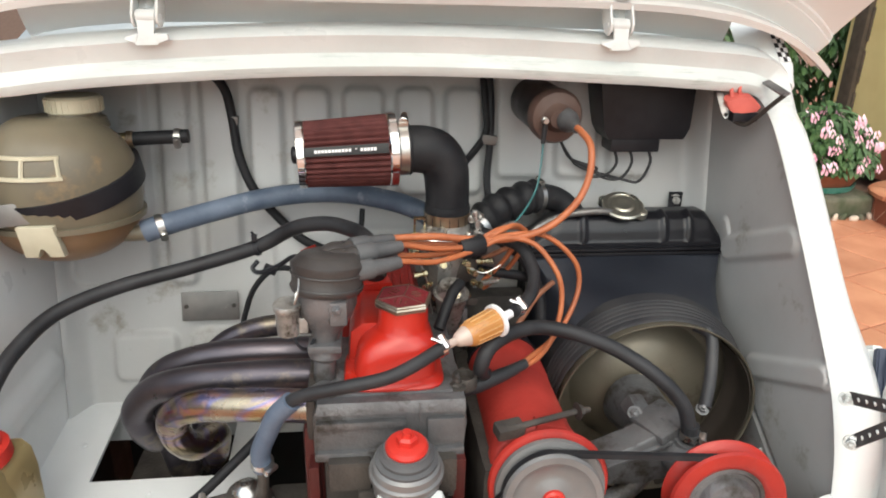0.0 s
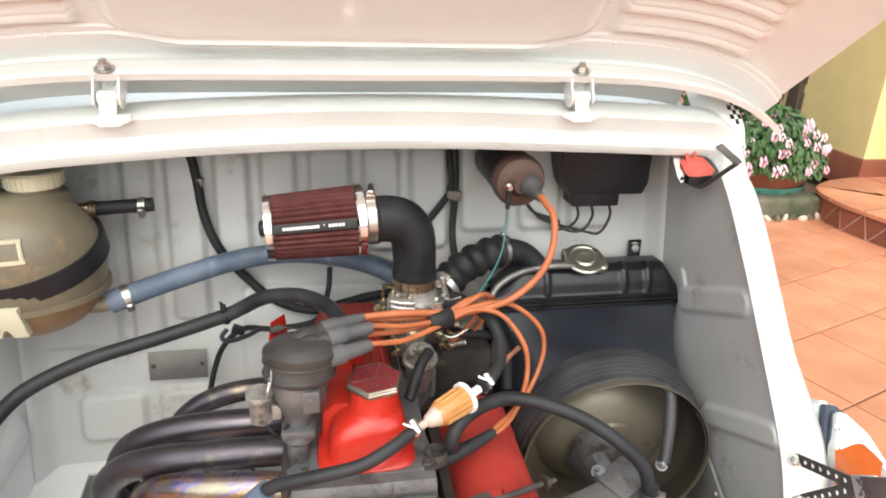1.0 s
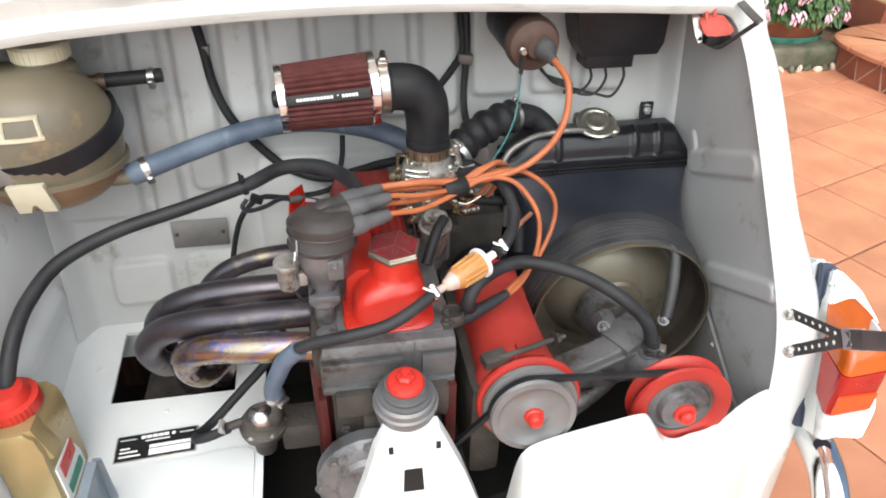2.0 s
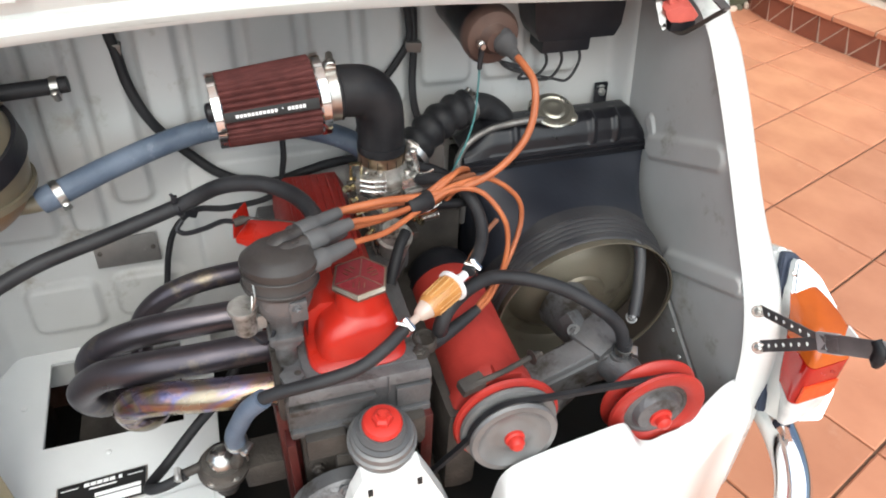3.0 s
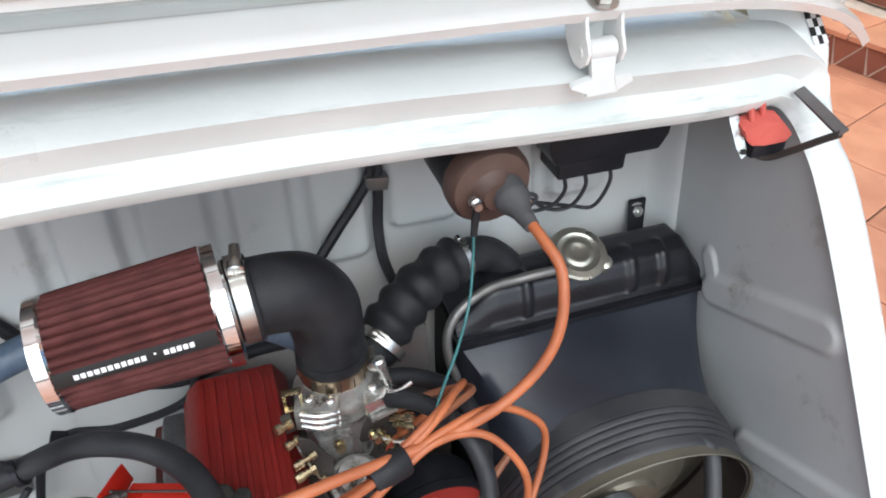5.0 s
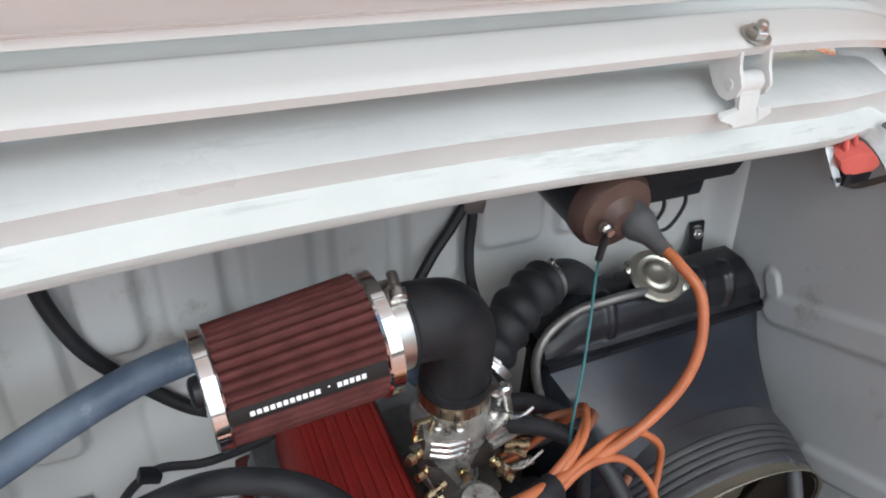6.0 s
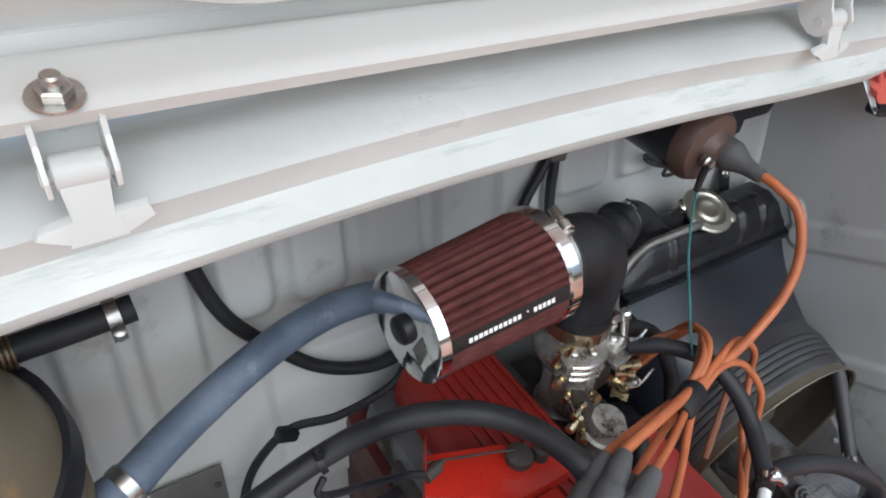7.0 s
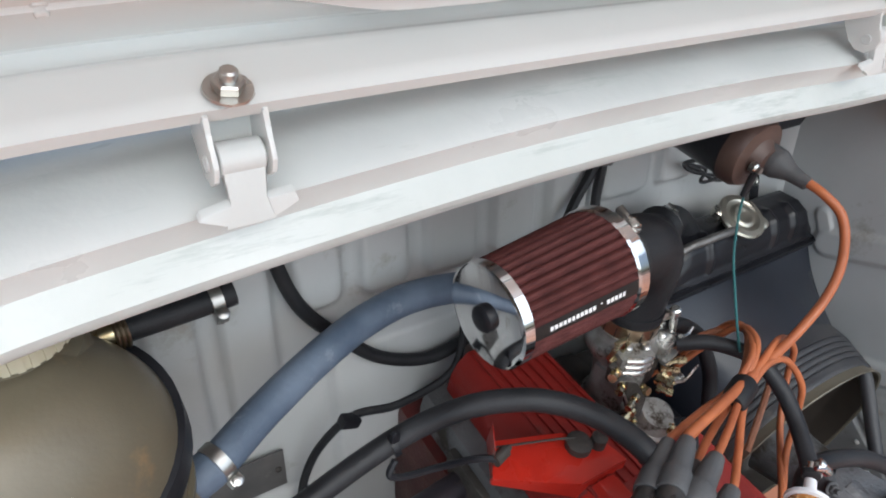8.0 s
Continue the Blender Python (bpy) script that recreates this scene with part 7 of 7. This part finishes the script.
def tank_shape(bm, zlo, zhi, grow=0.0, n=24):
    rings = []
    for j in range(n + 1):
        z = zlo + (zhi - zlo) * j / n
        r = tank_radius(z) + grow
        rings.append([bm.verts.new(TCN + V(r * math.cos(2 * math.pi * k / 48), r * 0.86 * math.sin(2 * math.pi * k / 48), z)) for k in range(48)])
    for a, b in zip(rings, rings[1:]):
        for k in range(48):
            bm.faces.new((a[k], a[(k + 1) % 48], b[(k + 1) % 48], b[k]))
    bm.faces.new(rings[0])
    bm.faces.new(rings[-1])


bm = bmesh.new()
tank_shape(bm, -0.040, 0.100)
part("upper_half", bm, TANKP, tank, sharp=60)
bm = bmesh.new()
tank_shape(bm, -0.104, -0.038)
part("lower_half", bm, TANKLOW, tank, "brown-stained lower half", sharp=60)
bm = bmesh.new()
lathe(bm, TCN + V(0, 0, -0.044), (0, 0, 1), [(0, 0.098), (0, 0.110), (0.008, 0.110), (0.008, 0.098)], 48)
for v in bm.verts:
    v.co.y = TCN.y + (v.co.y - TCN.y) * 0.87
part("seam_flange", bm, TANKP, tank)
bm = bmesh.new()
lathe(bm, TCN + V(0, 0, 0.022), (-0.12, -0.22, 1), [(-0.030, 0.104), (-0.030, 0.1105), (0.000, 0.1105), (0.000, 0.104)], 48)
for v in bm.verts:
    v.co.y = TCN.y + (v.co.y - TCN.y) * 0.88
part("strap", bm, PLASTIC, tank, "dark strap round the tank")
bm = bmesh.new()
for z in (0.060, 0.034):
    rr = tank_radius(z) + 0.001
    for a0 in range(190, 292, 6):
        a = radians(a0)
        b = radians(a0 + 6)
        pa = TCN + V(rr * math.cos(a), rr * 0.86 * math.sin(a), z)
        pb = TCN + V(rr * math.cos(b), rr * 0.86 * math.sin(b), z)
        box(bm, (pa + pb) / 2, ((pb - pa).length + 0.001, 0.006, 0.005), pose(0, 0, 0, 0, 0, math.degrees(math.atan2((pb - pa).y, (pb - pa).x))).to_3x3(), 0.001)
for a0 in (215, 240, 265, 290):
    a = radians(a0)
    r0, r1 = tank_radius(0.034) + 0.001, tank_radius(0.060) + 0.001
    d = V(math.cos(a), 0.86 * math.sin(a), 0)
    tube(bm, [TCN + d * r0 + V(0, 0, 0.034), TCN + d * ((r0 + r1) / 2 + 0.001) + V(0, 0, 0.047), TCN + d * r1 + V(0, 0, 0.060)], 0.003, 6, 3)
part("moulded_rib", bm, CREAM, tank, "raised cream moulded ribs")
bm = bmesh.new()
prism(bm, [TCN + V(x, y, z + 0.030) for x, y, z in ((-0.025, -0.100, -0.058), (0.022, -0.100, -0.058), (0.026, -0.088, -0.105), (0.006, -0.088, -0.105), (0.004, -0.092, -0.090), (-0.004, -0.092, -0.090), (-0.006, -0.088, -0.105), (-0.025, -0.088, -0.105))], (0, 0.014, 0), 0.002)
part("foot", bm, CREAM, tank)
bm = bmesh.new()
lathe(bm, TCN + V(0.022, 0.028, 0.082), (0, 0, 1), [(0, 0.046), (0.012, 0.042), (0.016, 0.033), (0.026, 0.032)], 36)
part("neck", bm, TANKP, tank)
bm = bmesh.new()
pro = [(0, 0.035), (0.002, 0.037), (0.020, 0.037), (0.023, 0.034), (0.024, 0)]
lathe(bm, TCN + V(0.024, 0.030, 0.103), (0, 0, 1), pro, 40)
for k in range(30):
    a = 2 * math.pi * k / 30
    box(bm, TCN + V(0.024 + 0.0372 * math.cos(a), 0.030 + 0.0372 * math.sin(a), 0.114), (0.002, 0.004, 0.018), pose(0, 0, 0, 0, 0, math.degrees(a)).to_3x3())
part("screw_cap", bm, CREAM, tank, "knurled cream screw cap")
bm = bmesh.new()
clamp(bm, (-0.306, 0.991, 0.8425), (0.9, 0.4, 0.15), 0.0170, 0.010, (0, -0.9, -0.5))
part("hose_clip", bm, STEEL, tank)
bm = bmesh.new()
tube(bm, [(-0.375, 0.985, 0.836), (-0.335, 0.984, 0.835), (-0.312, 0.988, 0.840)], [0.014, 0.012, 0.012], 14, 4)
part("outlet", bm, TANKP, tank)
bm = bmesh.new()
box(bm, (-0.492, 0.893, 0.890), (0.10, 0.006, 0.03), pose(0, 0, 0, -8, -4, 12).to_3x3(), 0.002)
part("clamp_plate", bm, GREYPLATE, tank, "pale metal strap end")
hose("tank_pipe", [(-0.385, 1.045, 0.958), (-0.356, 1.045, 0.962), (-0.325, 1.045, 0.964)], [0.012, 0.0105, 0.010], BRASS, "brass outlet of the expansion tank", "pipe", 14, 6)
hose("vent_hose", [(-0.345, 1.045, 0.963), (-0.312, 1.045, 0.965), (-0.284, 1.046, 0.966), (-0.264, 1.047, 0.967)], 0.0105, RUBBER, "short black vent hose with an open end", "hose", 14, 6)
bm = bmesh.new()
clamp(bm, (-0.279, 1.046, 0.966), (1, 0.05, 0.03), 0.0112, 0.009, (0, -1, -0.5))
tagged(part("hose_clip", bm, STEEL, None), "bright worm-drive clip on the vent hose", "hose clip")
bm = bmesh.new()
for k in range(3):
    ring_tube(bm, (-0.352 + 0.0034 * k, 1.045, 0.962), (1, 0.1, 0), 0.0118, 0.0018, 20, 6)
tagged(part("wire_spring_clip", bm, BRONZE, None), "coiled wire clip on the tank outlet", "hose clip")

# ---- cables along the bulkhead ----


def on_wall(x, z, off=0.012):
    return V(x, wall_y(z), z) + FWN * (off + 0.008)


hose("loom_cable", [on_wall(-0.30, 1.055, 0.02), on_wall(-0.245, 1.045, 0.02), on_wall(-0.222, 1.02), on_wall(-0.212, 0.975), on_wall(-0.205, 0.92), on_wall(-0.185, 0.865), on_wall(-0.145, 0.815), on_wall(-0.10, 0.775, 0.016), on_wall(-0.04, 0.755, 0.02), on_wall(0.02, 0.765, 0.02), on_wall(0.06, 0.775, 0.025), on_wall(0.11, 0.785, 0.05), on_wall(0.15, 0.77, 0.09)],
     0.0075, RUBBER, "black wiring loom hanging down the bulkhead", "cable", 10, 8)
hose("loom_cable", [on_wall(-0.56, 1.062, 0.02), on_wall(-0.42, 1.062, 0.02), on_wall(-0.34, 1.060, 0.02), on_wall(-0.27, 1.052, 0.02)], 0.009, RUBBER, "black wiring loom under the top ledge", "cable", 10, 6)
hose("earth_cable", [on_wall(0.212, 1.06, 0.01), on_wall(0.216, 0.985, 0.008), on_wall(0.214, 0.93, 0.008), on_wall(0.210, 0.885, 0.008), on_wall(0.212, 0.845, 0.012), on_wall(0.225, 0.80, 0.02)], 0.0062, HOSE, "grey cable clipped to the bulkhead", "cable", 8, 8)
hose("branch_cable", [on_wall(0.20, 1.06, 0.012), on_wall(0.206, 1.0, 0.01), on_wall(0.208, 0.955, 0.01), on_wall(0.188, 0.925, 0.014), on_wall(0.160, 0.895, 0.02), on_wall(0.125, 0.86, 0.04), on_wall(0.105, 0.82, 0.06)], 0.0062, RUBBER, "taped black cable branching to the carburettor", "cable", 8, 8)
for x, z in ((0.212, 0.942), (-0.209, 0.972)):
    bm = bmesh.new()
    c = on_wall(x, z, 0.010)
    box(bm, c, (0.026 if x > 0 else 0.012, 0.016, 0.016), pose(0, 0, 0, 0, 8, 0).to_3x3(), 0.002)
    tagged(part("cable_clip", bm, GREYPLATE, None), "bent metal clip holding the cable", "clip", "cable clips")
hose("sensor_cable", [on_wall(-0.22, 0.60, 0.02), on_wall(-0.205, 0.66, 0.02), on_wall(-0.185, 0.705, 0.03), on_wall(-0.15, 0.735, 0.04), on_wall(-0.10, 0.735, 0.05), on_wall(-0.03, 0.745, 0.045), on_wall(-0.01, 0.79, 0.04), on_wall(-0.005, 0.83, 0.03)], 0.0048, RUBBER, "thin black cable along the bulkhead", "cable", 8, 8)
hose("throttle_cable", [(-0.16, 0.950, 0.800), (-0.168, 0.945, 0.790), (-0.158, 0.94, 0.785), (-0.13, 0.925, 0.800), (-0.105, 0.905, 0.822), (-0.088, 0.893, 0.826)], 0.0036, PLASTIC, "thin black throttle cable", "cable", 7, 8)
bm = bmesh.new()
box(bm, on_wall(-0.158, 0.735, 0.045), (0.022, 0.014, 0.012), pose(0, 0, 0, 0, 25, 0).to_3x3(), 0.003)
tagged(part("cable_joint", bm, PLASTIC, None), "small black cable connector", "connector")

# ---- plates ----
plate = thing("chassis_plate", (-0.267, 1.08, 0.665), "plain grey riveted metal plate on the bulkhead", "plate")
bm = bmesh.new()
prism(bm, [on_wall(-0.315, 0.690, -0.002), on_wall(-0.220, 0.690, -0.002), on_wall(-0.220, 0.641, -0.002), on_wall(-0.315, 0.641, -0.002)], FWN * 0.0025, 0.0006)
part("plate", bm, GREYPLATE, plate)
for x in (-0.307, -0.228):
    bm = bmesh.new()
    lathe(bm, on_wall(x, 0.666, 0.0), FWN, [(0, 0.004), (0.002, 0.0035), (0.003, 0.002)], 10)
    part("rivet", bm, DARKCAST, plate)

data = thing("data_plate", (-0.34, 0.75, 0.46), "small black and silver printed data plate", "plate")
DPX0, DPX1, DPY0, DPY1 = -0.398, -0.276, 0.757, 0.803


def dp(u, v, h=0.0):
    x = DPX0 + (DPX1 - DPX0) * u
    y = DPY0 + (DPY1 - DPY0) * v + 0.006 * u
    return V(x, y, floor_z(y) + h)


bm = bmesh.new()
prism(bm, [dp(0, 0), dp(1, 0), dp(1, 1), dp(0, 1)], (0, 0, 0.002), 0.0004)
part("backing", bm, STEEL, data)
bm = bmesh.new()
prism(bm, [dp(0.02, 0.03, 0.0021), dp(0.98, 0.03, 0.0021), dp(0.98, 0.97, 0.0021), dp(0.02, 0.97, 0.0021)], (0, 0, 0.0004))
part("black_field", bm, LABEL, data)
bm = bmesh.new()
for u0, u1, v0, v1 in ((0.42, 0.93, 0.10, 0.34), (0.42, 0.93, 0.38, 0.50), (0.30, 0.36, 0.78, 0.90), (0.37, 0.43, 0.78, 0.90), (0.44, 0.50, 0.78, 0.90), (0.51, 0.57, 0.78, 0.90), (0.58, 0.64, 0.78, 0.90), (0.68, 0.72, 0.78, 0.90),
                       (0.36, 0.66, 0.66, 0.71), (0.05, 0.24, 0.80, 0.83), (0.78, 0.95, 0.80, 0.83), (0.06, 0.18, 0.44, 0.50), (0.06, 0.28, 0.30, 0.36), (0.06, 0.32, 0.14, 0.20)):
    prism(bm, [dp(u0, v0, 0.0026), dp(u1, v0, 0.0026), dp(u1, v1, 0.0026), dp(u0, v1, 0.0026)], (0, 0, 0.0003))
part("print_bar", bm, PRINT, data)

# ---- oil can on the bay floor ----
can = thing("oil_can", (-0.4360, 0.70, 0.42), "gold plastic oil can with a red screw cap", "oil can")
bm = bmesh.new()
prism(bm, [(-0.5010, 0.680, 0.455), (-0.4400, 0.680, 0.455), (-0.4380, 0.680, 0.585), (-0.4420, 0.682, 0.612), (-0.4540, 0.685, 0.624), (-0.4910, 0.685, 0.622), (-0.5010, 0.682, 0.60)], (0.004, 0.10, 0.003), 0.010)
for y in (0.705,):
    box(bm, (-0.4460, y, 0.595), (0.018, 0.030, 0.062), pose(0, 0, 0, 0, -14, 0).to_3x3(), 0.006)
part("body", bm, GOLD, can)
bm = bmesh.new()
lathe(bm, (-0.4800, 0.740, 0.624), (0, -0.1, 1), [(0, 0.034), (0.003, 0.036), (0.020, 0.035), (0.022, 0.028), (0.030, 0.026), (0.038, 0.022), (0.039, 0)], 72)
for v in bm.verts:
    q = v.co - V(-0.4800, 0.740, v.co.z)
    if 0.033 < math.hypot(q.x, q.y) and round(math.atan2(q.y, q.x) / (2 * math.pi) * 72) % 2:
        v.co += q * 0.035
part("cap", bm, REDCAP, can, "red ribbed screw cap")
bm = bmesh.new()
prism(bm, [(-0.4400, 0.69, 0.47), (-0.4400, 0.765, 0.47), (-0.4400, 0.765, 0.545), (-0.4400, 0.69, 0.545)], (0.004, 0, 0), 0.001)
lab = part("label", bm, PRINT, can, "white, red and green paper label")
bm = bmesh.new()
prism(bm, [(-0.4365, 0.70, 0.515), (-0.4365, 0.75, 0.515), (-0.4365, 0.75, 0.54), (-0.4365, 0.70, 0.54)], (0.002, 0, 0))
part("red_block", bm, REDCAP, lab)
bm = bmesh.new()
prism(bm, [(-0.4365, 0.70, 0.48), (-0.4365, 0.755, 0.48), (-0.4365, 0.755, 0.497), (-0.4365, 0.70, 0.497)], (0.002, 0, 0))
part("green_block", bm, GREEN, lab)

# ---- shallow grey tray beside the can ----
tray = thing("plastic_tray", (-0.388, 0.70, 0.45), "small grey plastic tray on the white bay floor", "tray")
bm = bmesh.new()
prism(bm, [(-0.394, 0.600, floor_z(0.60)), (-0.394, 0.700, floor_z(0.700)), (-0.394, 0.703, 0.535), (-0.394, 0.690, 0.548), (-0.394, 0.600, 0.540)], (0.005, 0, 0), 0.0012)
prism(bm, [(-0.3965, 0.600, 0.538), (-0.3965, 0.690, 0.546), (-0.3965, 0.692, 0.551), (-0.3965, 0.600, 0.544)], (0.014, 0, 0), 0.002)
prism(bm, [(-0.394, 0.698, floor_z(0.700)), (-0.379, 0.698, floor_z(0.700)), (-0.382, 0.700, 0.543), (-0.394, 0.700, 0.543)], (0, 0.004, 0), 0.001)
part("wall", bm, GREYPL, tray)

# ---- thicker moulded ends of the hoses ----
def cuff(owner, a, b, r, material, name="end_cuff", label=""):
    bm = bmesh.new()
    tube(bm, [a, tuple(V(*a).lerp(V(*b), 0.5)), b], [r, r * 1.02, r], 18, 3)
    return part(name, bm, material, owner, label)


def first(name):
    return bpy.data.objects[name]


cuff(first("intake_elbow"), (0.1218, 0.955, 0.884), (0.122, 0.955, 0.870), 0.0338, RUBBER)
cuff(first("breather_hose"), (-0.479, 0.747, 0.662), (-0.480, 0.742, 0.645), 0.0122, HOSE)
cuff(first("expansion_hose"), (-0.328, 0.986, 0.836), (-0.308, 0.990, 0.842), 0.0172, BLUEHOSE)
cuff(first("heater_hose"), (0.420, 0.6985, 0.655), (0.4215, 0.698, 0.634), 0.0116, HOSE)
cuff(first("coil_lead"), (0.302, 0.925, 1.003), (0.301, 0.935, 1.004), 0.0064, BOOT, "sleeve", "grey rubber sleeve")
# ---- paving tiles, last ----
def tile_mesh():
    bm = bmesh.new()
    h = TILE_PITCH / 2 - 0.0035
    e = 0.004
    low = [bm.verts.new(GX * x + GY * y + V(0, 0, -0.012)) for x, y in ((-h, -h), (h, -h), (h, h), (-h, h))]
    mid = [bm.verts.new(GX * x + GY * y + V(0, 0, -0.003)) for x, y in ((-h, -h), (h, -h), (h, h), (-h, h))]
    top = [bm.verts.new(GX * x + GY * y + V(0, 0, 0.0)) for x, y in ((-h + e, -h + e), (h - e, -h + e), (h - e, h - e), (-h + e, h - e))]
    bm.faces.new(top)
    for i in range(4):
        j = (i + 1) % 4
        bm.faces.new((mid[i], mid[j], top[j], top[i]))
        bm.faces.new((low[i], low[j], mid[j], mid[i]))
    return bm


bm = tile_mesh()
first = part("tile", bm, TILE, terrace, sharp=20)
tile_data = first.data
bpy.data.objects.remove(first)
far = bmesh.new()
trng = random.Random(11)
for i in range(-40, 40):
    for j in range(-40, 40):
        c = TILE_ORIGIN + GX * (TILE_PITCH * (i + 0.5)) + GY * (TILE_PITCH * (j + 0.5))
        if inside_step(c.x - 0.15, c.y) or (3.42 < c.y < 6.5 and c.x > 1.7) or c.length > 13:
            continue
        if 0.4 < c.x < 3.4 and -0.8 < c.y < 4.2 or (c - V(0.5, 0, 0)).length < 2.0:
            ob = new("tile", tile_data)
            ob.parent = terrace
            ob.location = (c + V(0, 0, 0.002 * trng.random() - 0.001)) * K
            ob.rotation_euler = (0.003 * (trng.random() - 0.5), 0.003 * (trng.random() - 0.5), 0)
        else:
            h = TILE_PITCH / 2 - 0.0035
            vs = [far.verts.new(c + GX * x + GY * y) for x, y in ((-h, -h), (h, -h), (h, h), (-h, h))]
            far.faces.new(vs)
tagged(part("tile_field", far, TILE, terrace, "more terracotta tiles farther off"), kind="stuff")
